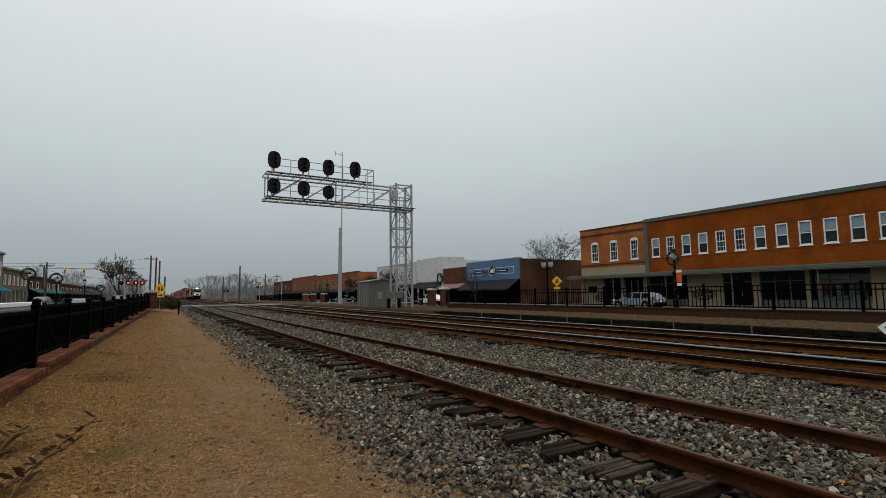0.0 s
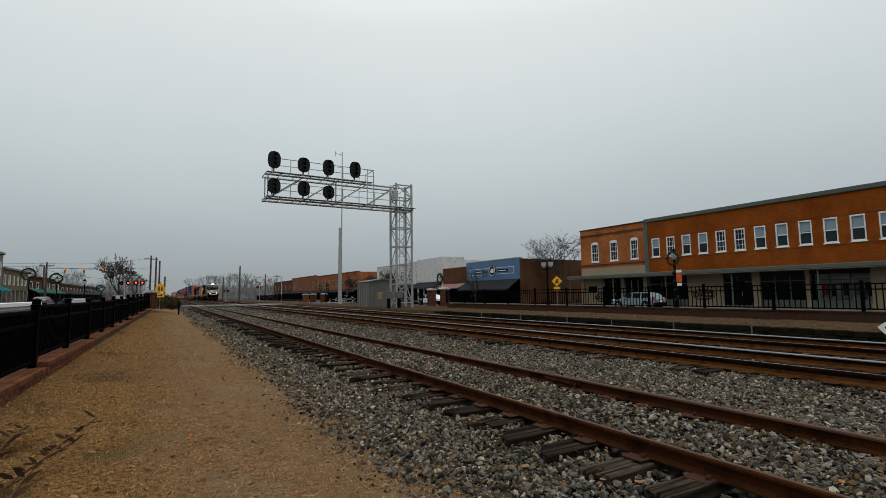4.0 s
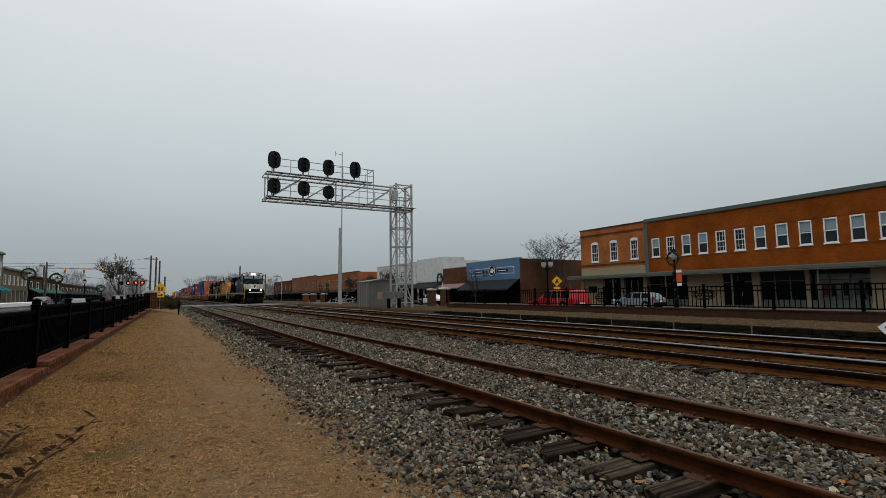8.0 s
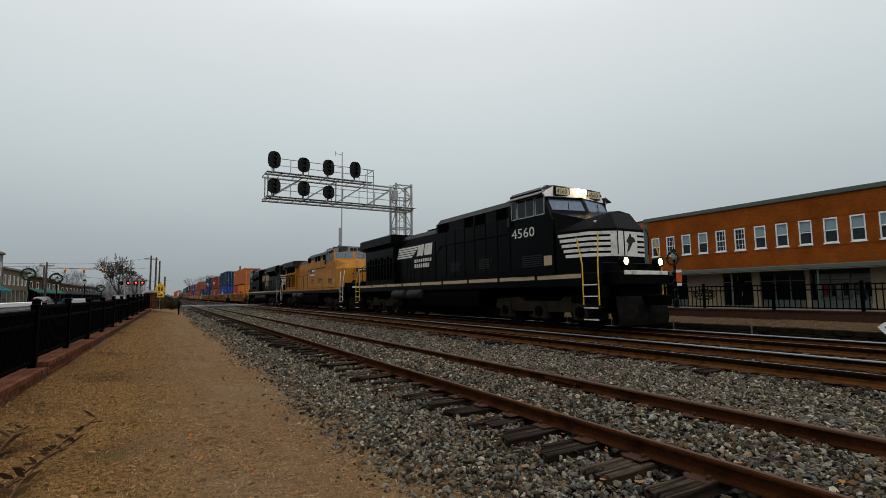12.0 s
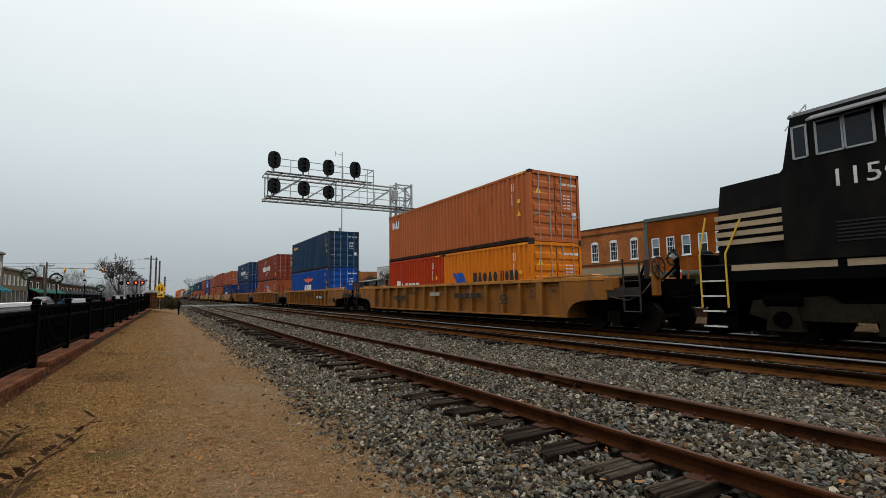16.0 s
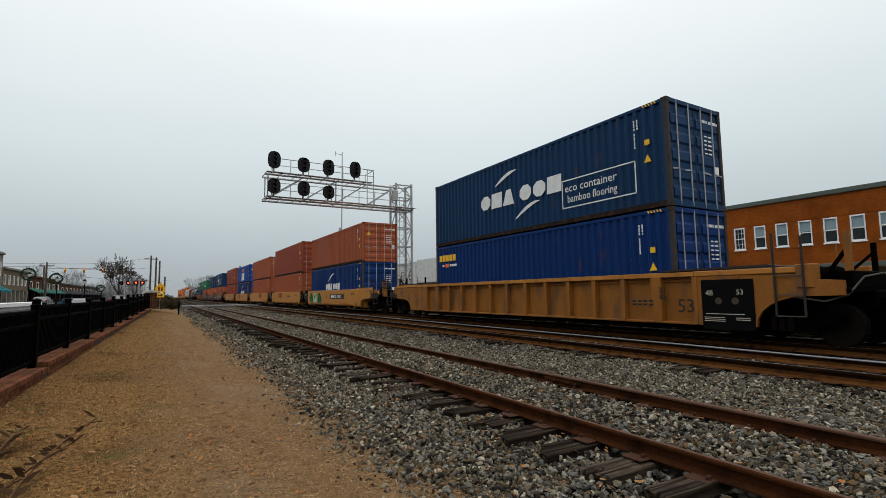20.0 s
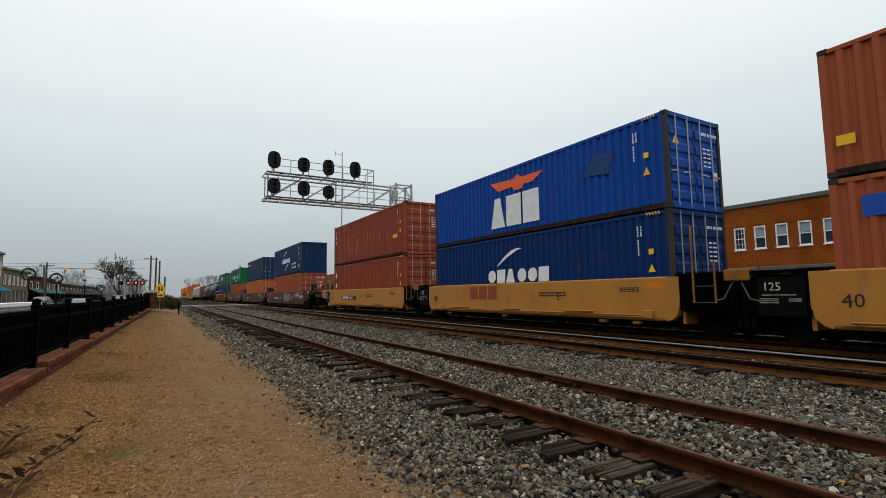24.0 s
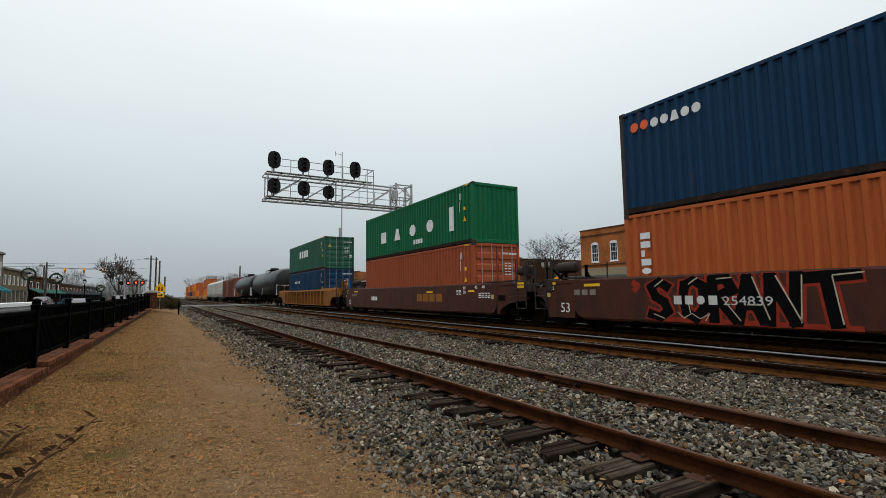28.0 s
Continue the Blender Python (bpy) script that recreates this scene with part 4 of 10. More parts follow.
                far_end = [(Y(hi - 0.12), top - 0.16), (Y(hi), top - 0.26), (Y(hi), 0.92), (Y(a0 + al + 0.04), bot + 0.04 + ah)] if hi else [(Y(e - 1.15), top - 0.16), (Y(e - 0.95), 1.34), (Y(e - 0.4), 1.30), (Y(e - 0.4), 1.02), (Y(a0 + al + 0.04), 1.0)]
                hy = hi or e - 1.1
                if hi:
                    part("platform_edge", Geo().cbox(*sorted((sx * (W - 0.14), sx * (W - 0.04))), *sorted((Y(hi), Y(e - 0.35))), 0.98, 1.24, 0.015), M_CAST, p)
                part("shoulder", Geo().prism([(Y(w - 0.02), bot + 0.02), (Y(w - 0.02), top - 0.12)] + far_end + arc[::-1], "x", *sorted((sx * (W - 0.12), sx * (W - 0.02)))), dark, p)
                part("end_chord", Geo().cbox(*sorted((sx * (W - 0.16), sx * W)), *sorted((Y(w), Y(hy))), top - 0.13, top - 0.01, 0.012), P_CHORD if style == "rib" else c, p)
                part("deck_lid", Geo().prism([(Y(w - 0.9), top + 0.01), (Y(w - 0.85), top + 0.05), (Y(hy - 0.6), top + 0.07), (Y(hy - 0.4), top + 0.02)], "x", *sorted((sx * (W - 0.42), sx * (W - 0.03)))), M_CAST if style == "rust" or not wheel else P_CHORD, p)
                y = w + 0.95
                while y < e - cf - 0.1:
                    part("side_post", Geo().box(*sorted((sx * (W - 0.03), sx * W)), *sorted((Y(y), Y(y + 0.09))), bot + 0.03, top - 0.13), c, p) if style == "rib" and sx < 0 else None
                    y += 1.0
                part("end_box", Geo().cbox(*sorted((sx * (W - 0.30), sx * (W + 0.01))), *sorted((Y(hy - 0.08), Y(hy + 0.24))), 1.16, top + (0.04 if not hi else -0.06), 0.02), lc, p)
                part("arch_rim", Geo().tube([(sx * (W - 0.015), y_, z_) for y_, z_ in arc], 0.018, 5), lc, p)
        if sy < 0 or not hinged:
            k0, zb, zt = (w + 0.40, 0.85, 1.78) if hinged else (hi + 0.62, 0.60, 1.92) if hi and style != "rust" else (e - 1.55 if style == "rib" and not wheel else e - 0.86, 0.60, 2.2)
            xl = -W - 0.02
            lad = part("end_ladder", Geo().bar((xl, Y(k0), zb), (xl, Y(k0), zt + (0.9 if hinged else 0.1)), 0.03, 0.04).bar((xl, Y(k0 + 0.52), zb), (xl, Y(k0 + 0.52), zt), 0.03, 0.04), lc if hinged else M_CAST, p, "step ladder with tall grab posts")
            for zz in ((0.86, 1.24, 1.62) if hinged else (0.60, 1.03, 1.42)):
                part("rung", Geo().bar((xl, Y(k0), zz), (xl, Y(k0 + 0.52), zz), 0.022, 0.02), M_HOSE, lad)
            part("grab_post", Geo().bar((W + 0.02, Y(k0), 0.60), (W + 0.02, Y(k0), 2.2), 0.03, 0.04), lc, p)
        part("end_beam", Geo().cbox(-W + 0.3, W - 0.3, *sorted((Y(e - 0.55), Y(e - 0.35))), 1.14, top - 0.12, 0.02), M_UNDER, p)
        part("brake_reservoir", Geo().lathe([(0.05, 0), (0.15, 0.04), (0.18, 0.12), (0.18, 0.78), (0.15, 0.86), (0.05, 0.9)], (-0.75 if style == "rust" else -0.5, min(Y(e - 1.6), Y(e - 0.7)), 1.95 if style == "rust" else 1.42), "y", 12), M_UNDER if style != "rust" else M_CAST, p, smooth=True)
        if not hinged:
            part("stanchion", Geo().bar((-0.85, Y(e - 0.5), 1.1), (-0.85, Y(e - 0.5), 2.0 if hi else 2.25), 0.08, 0.11), M_CAST if hi else lc, p)
            part("stanchion", Geo().bar((0.7, Y(e - 0.6), 1.1), (0.7, Y(e - 0.6), 2.1), 0.07, 0.09), M_UNDER, p)
            part("truss_bar", Geo().bar((-0.85, Y(e - 0.5), 1.95), (-0.5, Y(e - 1.2), 1.16), 0.05, 0.06).bar((0.7, Y(e - 0.6), 1.9), (0.4, Y(e - 1.3), 1.16), 0.05, 0.06), M_UNDER, p)
            part("coupler", Geo().cbox(-0.14, 0.14, *sorted((Y(e - 0.6), Y(e + (0.55 if hi and style != "rust" else 0.02)))), 0.72, 0.98, 0.03), M_UNDER, p)
        if sy < 0 and not hinged and wheel:
            wy, wz = (Y(e - 0.02), 1.77) if hi and style != "rust" else (Y(e - 0.72), 2.02)
            bw = part("brake_wheel", Geo().torus((-1.0, wy, wz), 0.27, 0.022, "y", 22, 6), M_CAST, p, "rusty ring-shaped brake wheel")
            for q in range(4):
                a_ = math.pi * q / 4
                part("spoke", Geo().bar((-1.0 - 0.26 * math.cos(a_), wy, wz - 0.26 * math.sin(a_)), (-1.0 + 0.26 * math.cos(a_), wy, wz + 0.26 * math.sin(a_)), 0.02, 0.02), M_CAST, bw)
            part("brake_stand", Geo().cbox(-1.12, -0.88, *sorted((wy - Y(0.18), wy - Y(0.02))), 1.0, wz + 0.1, 0.03), lc, p)
        part("brake_hose", Geo().tube([(-W - 0.02, Y(w + 0.9), 0.90), (-W - 0.02, Y(w + 1.1), 0.95), (-W + 0.02, Y(e - 0.15), 1.25), (-1.3, Y(e - 0.02), 1.52)] if hinged else [(-W + 0.02, Y(e - 1.3), 1.0), (-1.36, Y(e - 0.75), 0.90), (-1.30, Y(e - 0.4), 1.02), (-1.1, Y(e - 0.2), 1.36), (-0.8, Y(e - 0.02), 1.42)], 0.018), M_HOSE, p)
    if bogies[0]:
        bogie(t, -ends[0] + ((cut[0] - 1.5 if style != "rust" else 1.45) if high[0] else 1.65) if bogies[0] != "joint" else -ends[0], fine=fine)
    if bogies[1]:
        bogie(t, ends[1] - (cut[1] - 1.5 if high[1] else 1.65) if bogies[1] != "joint" else ends[1], fine=fine)
    for f in front_marks:
        f(t, W + 0.001, w, top)
    return rolls(t, s_mid)

# ================= locomotives =================
L_BLACK = mat("locomotive_black", (0.0014, 0.0016, 0.0020), 0.36, 0, 0.25, 1.5, 40, 0.05, dirt=(0.004, 0.0032, 0.0024), dirt_at=0.66, streak=0.5, spec=0.04)
L_YELLOW = mat("locomotive_yellow", (0.37, 0.15, 0.011), 0.5, 0, 0.15, 1.2, 40, 0.05, dirt=(0.24, 0.10, 0.018), dirt_at=0.56, streak=0.3)
L_GREY = mat("locomotive_grey", (0.014, 0.0145, 0.016), 0.6, 0, 0.2, 2, 40, 0.1, dirt=(0.02, 0.018, 0.016))
L_WHITE = mat("locomotive_white", (0.62, 0.60, 0.56), 0.5, 0, 0.12, 3, 40, 0.05, dirt=(0.35, 0.3, 0.25))
L_TAN = mat("side_stripe_dusty_white", (0.36, 0.27, 0.17), 0.7, 0, 0.2, 3, 40, 0.05)
L_CABGLASS = mat("cab_window", (0.008, 0.012, 0.018), 0.06, 0, 0.1, 1, 5, 0.0, spec=0.22)
# pale blue base colour paints the sky's reflection into the glass
L_SCREEN = mat("windscreen_painted_sky", (0.07, 0.11, 0.17), 0.06, 0, 0.25, 1.2, 5, 0.0, spec=0.3)
L_ROOF = mat("cab_roof_grey", (0.05, 0.052, 0.055), 0.6, 0, 0.2, 2, 40, 0.1)
L_DUST = mat("dusty_white_paint", (0.46, 0.41, 0.34), 0.6, 0, 0.25, 3, 40, 0.05, dirt=(0.24, 0.19, 0.14))
L_CABDUST = mat("dusty_black_cab", (0.0045, 0.0043, 0.004), 0.6, 0, 0.25, 1.5, 40, 0.05, dirt=(0.010, 0.0088, 0.007), dirt_at=0.54, streak=0.4, spec=0.05)
L_BUFF = mat("buff_brand_paint", (0.36, 0.25, 0.135), 0.65, 0, 0.2, 3, 40, 0.05)
L_FADED = mat("faded_red_mark", (0.34, 0.10, 0.011), 0.7, 0, 0.25, 4, 40, 0.0)
L_RED = mat("red_road_number", (0.45, 0.03, 0.01), 0.6, 0, 0.1, 3, 40, 0.0)
L_GRILLE = mat("grille_black", (0.0015, 0.0015, 0.0015), 0.9, 0, 0.3, 3, 40, 0.0, spec=0.0)
L_LAMP = mat("headlight_on", (0.9, 0.8, 0.6), 0.3, 0, 0.0, 3, 40, 0.0, emit=(1.0, 0.60, 0.24), power=12.0)
L_BOARD = mat("number_board", (0.40, 0.36, 0.25), 0.5, 0, 0.05, 3, 40, 0.0, emit=(1.0, 0.8, 0.45), power=0.08)
L_RAILY = mat("handrail_yellow", (0.60, 0.36, 0.04), 0.5, 0, 0.1, 3, 40, 0.0)


L_SHADE = mat("sunshade_pale_grey", (0.13, 0.13, 0.13), 0.6, 0, 0.2, 3, 40, 0.1)
L_PLOW = mat("plow_dusty_black", (0.006, 0.0055, 0.005), 0.8, 0, 0.5, 2.5, 30, 0.1, dirt=(0.014, 0.012, 0.0095), dirt_at=0.58, spec=0.02)
L_TANKG = mat("air_tank_grey", (0.016, 0.015, 0.014), 0.6, 0, 0.3, 3, 30, 0.1, spec=0.1)
L_TRUCK = mat("bogie_grime", (0.017, 0.0135, 0.0095), 0.9, 0, 0.5, 3, 30, 0.2, spec=0.02)


SPINNING = []                   # (wheelset, axle, radius, way)


def loco_bogie(t, y, sgn, way=1):
    b = part("bogie", Geo().cbox(-0.95, 0.95, y - 2.3, y + 2.3, 0.62, 0.95, 0.05), M_UNDER, t)
    for sx in (-1, 1):
        g = Geo()
        g.prism([(y - 2.55, 0.62), (y - 2.45, 0.92), (y - 1.1, 1.0), (y - 0.9, 0.85), (y + 0.9, 0.85), (y + 1.1, 1.0), (y + 2.45, 0.92), (y + 2.55, 0.62), (y + 2.2, 0.50), (y - 2.2, 0.50)], "x", *sorted((sx * 1.05, sx * 1.22)))
        part("side_frame", g, L_TRUCK, b)
        for k in (-1.85, 0, 1.85):
            part("journal", Geo().prism([(y + k - 0.34, 0.28), (y + k + 0.34, 0.28), (y + k + 0.26, 0.78), (y + k - 0.26, 0.78)], "x", *sorted((sx * 1.08, sx * 1.30))), L_TRUCK, b)
            part("axle_cap", Geo().cyl((sx * 1.28, y + k, 0.52), (sx * 1.36, y + k, 0.52), 0.17, n=12), M_UNDER, b)
        part("brake_cylinder", Geo().cyl((sx * 1.2, y - 2.2 * sgn, 0.92), (sx * 1.2, y - 1.5 * sgn, 0.92), 0.13, n=10), M_UNDER, b)
    for k in (-1.85, 0, 1.85):
        SPINNING.append((wheelset(b, y + k, 0.52), (0, y + k, 0.52), 0.52, way))


def railing(t, pts, material, posts_to=None):
    r = part("handrail", Geo().tube(pts, 0.02, 6), material, t)
    if posts_to is not None:
        for p in pts:
            part("rail_post", Geo().cyl((p[0], p[1], posts_to), p, 0.018, n=5), material, r)
    return r


def locomotive(s_mid, style, body, trim, label, number="", flip=False, lamp=None, stripes=True, rail_mat=None, number_mat=None):
    t = thing("locomotive", label, "locomotive", group="locomotives of the train")
    e, dark = (11.1 if style == "ge" else 12.1), L_BLACK
    ef = 10.6 if style == "ge" else 11.3          # front half, from the middle
    frame_c = L_BLACK
    rail_mat = rail_mat or L_WHITE
    part("underframe", Geo().cbox(-1.42, 1.42, -ef + 1.05, e - 1.05, 1.30, 1.72, 0.03), frame_c, t)
    for sx in (-1, 1):
        for k in range(9 if style == "ge" else 10):
            y0 = -(8.8 if style == "ge" else 9.5) + k * 2.1
            part("side_stripe", Geo().box(*sorted((sx * 1.42, sx * 1.428)), y0, y0 + 1.95, 1.56, 1.69), trim, t)
    part("fuel_tank", Geo().prism([(-1.3, 1.3), (-1.42, 1.05), (-1.42, 0.62), (-1.15, 0.42), (1.15, 0.42), (1.42, 0.62), (1.42, 1.05), (1.3, 1.3)], "y", -3.3 if style == "ge" else -4.2, 3.1 if style == "ge" else 4.0), M_UNDER, t)
    # near-black box added below the tank to close the bright gap
    part("tank_underfill", Geo().cbox(-1.0, 1.0, -4.1, 4.1, 0.24, 0.6, 0.04), M_UNDER, t)
    for sx in (-1, 1):
        if style != "ge":
            part("side_skirt", Geo().cbox(*sorted((sx * 1.30, sx * 1.52)), -3.5, 3.3, 0.90, 1.20, 0.03), L_TANKG, t)
            part("equipment_box", Geo().cbox(*sorted((sx * 1.28, sx * 1.46)), 2.2, 3.1, 1.24, 1.56, 0.02), L_TANKG, t)
        for k in (-0.2, 1.6) if style == "ge" else ():
            part("air_tank", Geo().lathe([(0.05, 0), (0.2, 0.06), (0.24, 0.14), (0.24, 1.36), (0.2, 1.44), (0.05, 1.5)], (sx * 1.45, k + 1.6, 1.12), "y", 12), L_TANKG, t, smooth=True)
    # dark box added where the view passed between underframe and bogies
    part("underbody_filler", Geo().cbox(-0.9, 0.9, -e + 1.3, e - 1.3, 0.85, 1.31, 0.03), M_UNDER, t)
    loco_bogie(t, -6.75, 1, -1 if flip else 1)
    loco_bogie(t, 6.75, -1, -1 if flip else 1)
    for sy in (-1, 1):
        def Y(k):
            return sy * ((e if sy > 0 else ef) - k)
        so = 0.0 if sy < 0 else -0.58 if style == "ge" else 0.40   # where its steps stand
        rear_emd = sy > 0 and style != "ge"
        part("end_plate", Geo().cbox(-1.35, 1.35, *sorted((Y(1.05), Y(1.13))), 0.95, 2.0, 0.02), frame_c, t)
        fw = 0.86 if style == "ge" and sy < 0 else 1.0
        pk = 0.55 if fw < 1 else 0.95
        for sx in (-1, 1):      # two curved blades that meet in the middle
            pl = Geo()
            rows_ = [(0.10, 0.16), (0.16, 0.05), (0.40, 0.0), (0.72, 0.05), (1.0, 0.14)]
            pl.v = [(sx * x * fw, Y(pk + back + 0.22 * x * x / 2.1 - (0.0 if q == 0 else 0.04)), z) for q in (0, 1) for z, back in rows_ for x in (0.0, 0.7, 1.32 if 0.12 < z < 0.9 else 1.22)]
            m_ = len(rows_)
            pl.f = [(15 * q + 3 * r_ + c_, 15 * q + 3 * r_ + c_ + 1, 15 * q + 3 * r_ + c_ + 4, 15 * q + 3 * r_ + c_ + 3) for q in (0, 1) for r_ in range(m_ - 1) for c_ in (0, 1)]
            part("plow_blade", pl, L_PLOW, t, "dusty black plow blade", smooth=True)
        part("coupler", Geo().cbox(-0.16, 0.16, *sorted((Y(0.8), Y(-0.12))), 0.74, 1.04, 0.04), M_UNDER, t)
        for x in (-0.7, -0.45, 0.45, 0.7):
            part("brake_hose", Geo().tube([(x, Y(1.05), 1.2), (x, Y(0.85), 1.0), (x * 0.9, Y(0.8), 0.6)], 0.025, 5), M_UNDER, t)
        for sx in (-1, 1):
            st = Geo()
            st.box(*sorted((sx * 1.08, sx * 1.11)), *sorted((Y(1.12 + so), Y(1.68 + so))), 0.3, 1.6)
            well = part("step_well", st, frame_c, t)
            for zz in (0.30, 0.64, 0.98, 1.32):
                part("step", Geo().cbox(*sorted((sx * 1.10, sx * 1.50)), *sorted((Y(1.15 + so), Y(1.65 + so))), zz, zz + 0.04, 0.008), frame_c, well)
                part("step_edge", Geo().box(*sorted((sx * 1.47, sx * 1.508)), *sorted((Y(1.14 + so), Y(1.66 + so))), zz + 0.012, zz + 0.045), L_GREY if rear_emd else L_WHITE, well)
            if rear_emd:
                part("grab_rail", Geo().tube([(sx * 1.42, 11.49, 2.76), (sx * 1.44, 11.3, 2.74), (sx * 1.45, 10.68, 1.98), (sx * 1.45, 10.62, 1.85), (sx * 1.45, 10.62, 1.15)], 0.02), L_TAN, t)
                part("grab_rail", Geo().tube([(sx * 1.40, 9.55, 2.88), (sx * 1.44, 10.0, 2.87), (sx * 1.45, 10.06, 2.80), (sx * 1.45, 10.05, 2.15), (sx * 1.45, 9.96, 1.98), (sx * 1.45, 9.94, 0.52), (sx * 1.45, 10.6, 0.52)], 0.02), L_TAN, t)
                continue
            for k in (1.10 + so, 1.70 + so):
                part("grab_rail", Geo().tube([(sx * 1.46, Y(k), 0.75), (sx * 1.46, Y(k), 1.95), (sx * 1.30, Y(k + (0.1 if k < 1.5 + so else 0.35)), 2.85)], 0.022), rail_mat if sy < 0 or body is L_BLACK else L_WHITE, t)
    ge = style == "ge"
    # cab and nose, towards -y
    nose_top, nf, nb = (3.50 if ge else 3.56), (-9.5 if ge else -ef + 1.45), (-7.55 if ge else -7.9)
    nw = 1.22
    cab0, cab1, roof = (-8.05 if ge else -8.4), (-5.55 if ge else -6.0), 4.72
    lean, vee = (0.47, 0.33) if ge else (0.2, 0.0)
    n = Geo()
    if ge:                      # wide nose: splayed sides, a flat door in front, a raised hood on top
        plan = [(1.45, -7.80), (1.24, -9.02), (0.62, -9.52)]
        ring = [(-x, y) for x, y in plan] + [(x, y) for x, y in reversed(plan)]
        high = [(1.38, -7.62, 3.74), (1.02, -8.72, 3.40), (0.44, -9.18, 3.60)]
        top = [(-x, y, z) for x, y, z in high] + [(x, y, z) for x, y, z in reversed(high)]
        n.face_set([(x, y, 1.72) for x, y in ring] + [(x, y, 3.05) for x, y in ring] + top + [(0, -7.6, 3.84), (0, -9.16, 3.66)],
                   [(k, k + 1, k + 7, k + 6) for k in range(5)] + [(k + 6, k + 7, k + 13, k + 12) for k in range(5)] + [(12, 13, 14, 19, 18), (18, 19, 15, 16, 17), (14, 15, 19)])
        part("nose_marker", Geo().box(-0.98, -0.86, -9.04, -8.98, 3.24, 3.32), L_WHITE, t)
        for sx in (-1, 1):
            part("nose_grab", Geo().tube([(sx * 0.66, -9.56, 3.08), (sx * 0.70, -9.62, 2.9), (sx * 0.70, -9.62, 2.25)], 0.016, 5), M_BLACK, t)
        part("door_gap", Geo().box(-0.34, -0.30, -9.545, -9.5, 1.8, 2.96), M_BLACK, t)
        part("deck_edge", Geo().cbox(-0.95, 0.95, -10.06, -9.98, 1.62, 1.74, 0.01), L_WHITE, t, "white edge of the front deck")
        part("front_deck", Geo().cbox(-1.15, 1.15, -9.98, -9.5, 1.34, 1.73, 0.02), frame_c, t)
        part("patch_panel", Geo().box(-1.478, -1.466, -7.62, -7.25, 2.02, 2.34), L_TAN, t)
    else:
        n.face_set([(-nw - 0.05, nf, 1.72), (nw + 0.05, nf, 1.72), (1.28, nb, 1.72), (-1.28, nb, 1.72), (-nw, nf + 0.10, nose_top - 0.04), (nw, nf + 0.10, nose_top - 0.04), (1.28, nb, nose_top + 0.04), (-1.28, nb, nose_top + 0.04), (-nw - 0.08, nf + 0.05, nose_top - 0.75), (nw + 0.08, nf + 0.05, nose_top - 0.75), (1.38, nb, nose_top - 0.55), (-1.38, nb, nose_top - 0.55)],
                   [(0, 1, 9, 8), (8, 9, 5, 4), (4, 5, 6, 7), (1, 2, 10, 9), (9, 10, 6, 5), (3, 0, 8, 11), (11, 8, 4, 7), (2, 3, 11, 10), (10, 11, 7, 6), (0, 3, 2, 1)])
    cab_c = body if ge else L_CABDUST
    part("nose", n, cab_c, t)
    cb = Geo()
    for x in (-1.47, 0.0, 1.47):
        o = vee * abs(x) / 1.47
        cb.v += [(x, y, z) for y, z in [(cab0 + o, 1.72), (cab1, 1.72), (cab1, roof - 0.12), (cab0 + 0.08 + lean + o, roof - 0.12), (cab0 + 0.08 + o, 3.60), (cab0 + o, 3.50)]]
    cb.f = [(6 * k + i, 6 * k + (i + 1) % 6, 6 * k + 6 + (i + 1) % 6, 6 * k + 6 + i) for k in (0, 1) for i in range(6)] + [(5, 4, 3, 2, 1, 0), (12, 13, 14, 15, 16, 17)]
    cab = part("cab", cb, cab_c, t)
    part("cab_roof", Geo().prism([(-1.47, roof - 0.12), (-1.36, roof - 0.02), (-0.9, roof + 0.07), (0.9, roof + 0.07), (1.36, roof - 0.02), (1.47, roof - 0.12)], "y", cab0 + lean + vee + 0.02, cab1), L_ROOF, cab)
    for k in range(4):
        part("roof_fitting", Geo().cbox(-0.95 + 0.5 * k, -0.7 + 0.5 * k, cab0 + 1.1 + 0.25 * k, cab0 + 1.4 + 0.25 * k, roof + 0.05, roof + 0.14, 0.02), L_ROOF, cab)
    # windscreens lie on the sloping front
    def slope(z, x=0.0):
        return cab0 + 0.08 + vee * abs(x) / 1.47 + lean * (z - 3.60) / (roof - 0.12 - 3.60)

    def slab(xa, xb, za, zb, front, back, narrow=0.0):
        c = [(xa, za), (xb, za), (xb - narrow * (xb > 0), zb), (xa + narrow * (xa < 0), zb)]
        return Geo().face_set([(x, slope(z, x) - front, z) for x, z in c] + [(x, slope(z, x) + back, z) for x, z in c], [(0, 1, 2, 3), (7, 6, 5, 4), (0, 4, 5, 1), (1, 5, 6, 2), (2, 6, 7, 3), (3, 7, 4, 0)])
    for x0, x1 in ((-1.32, -0.10), (0.10, 1.32)):
        wsn = part("windscreen", slab(x0, x1, 3.86 if ge else 3.74, 4.27, 0.012, 0.02), L_SCREEN, cab)
        wipe = (x0 + x1) / 2
        part("wiper", Geo().bar((wipe, slope(3.9, wipe) - 0.03, 3.90), (wipe + 0.12, slope(4.2, wipe) - 0.03, 4.20), 0.02, 0.02), M_BLACK, wsn)
    for xa, xb in ((-1.46, 0.0), (0.0, 1.46)):
        part("brow_panel", slab(xa, xb, 4.34, 4.74, 0.01, 0.03, 0.06), L_WHITE if stripes else L_SHADE, cab)
    if stripes:
        part("brow_shade", slab(-1.40, -0.05, 4.29, 4.33, 0.10, 0.0), M_BLACK, cab)
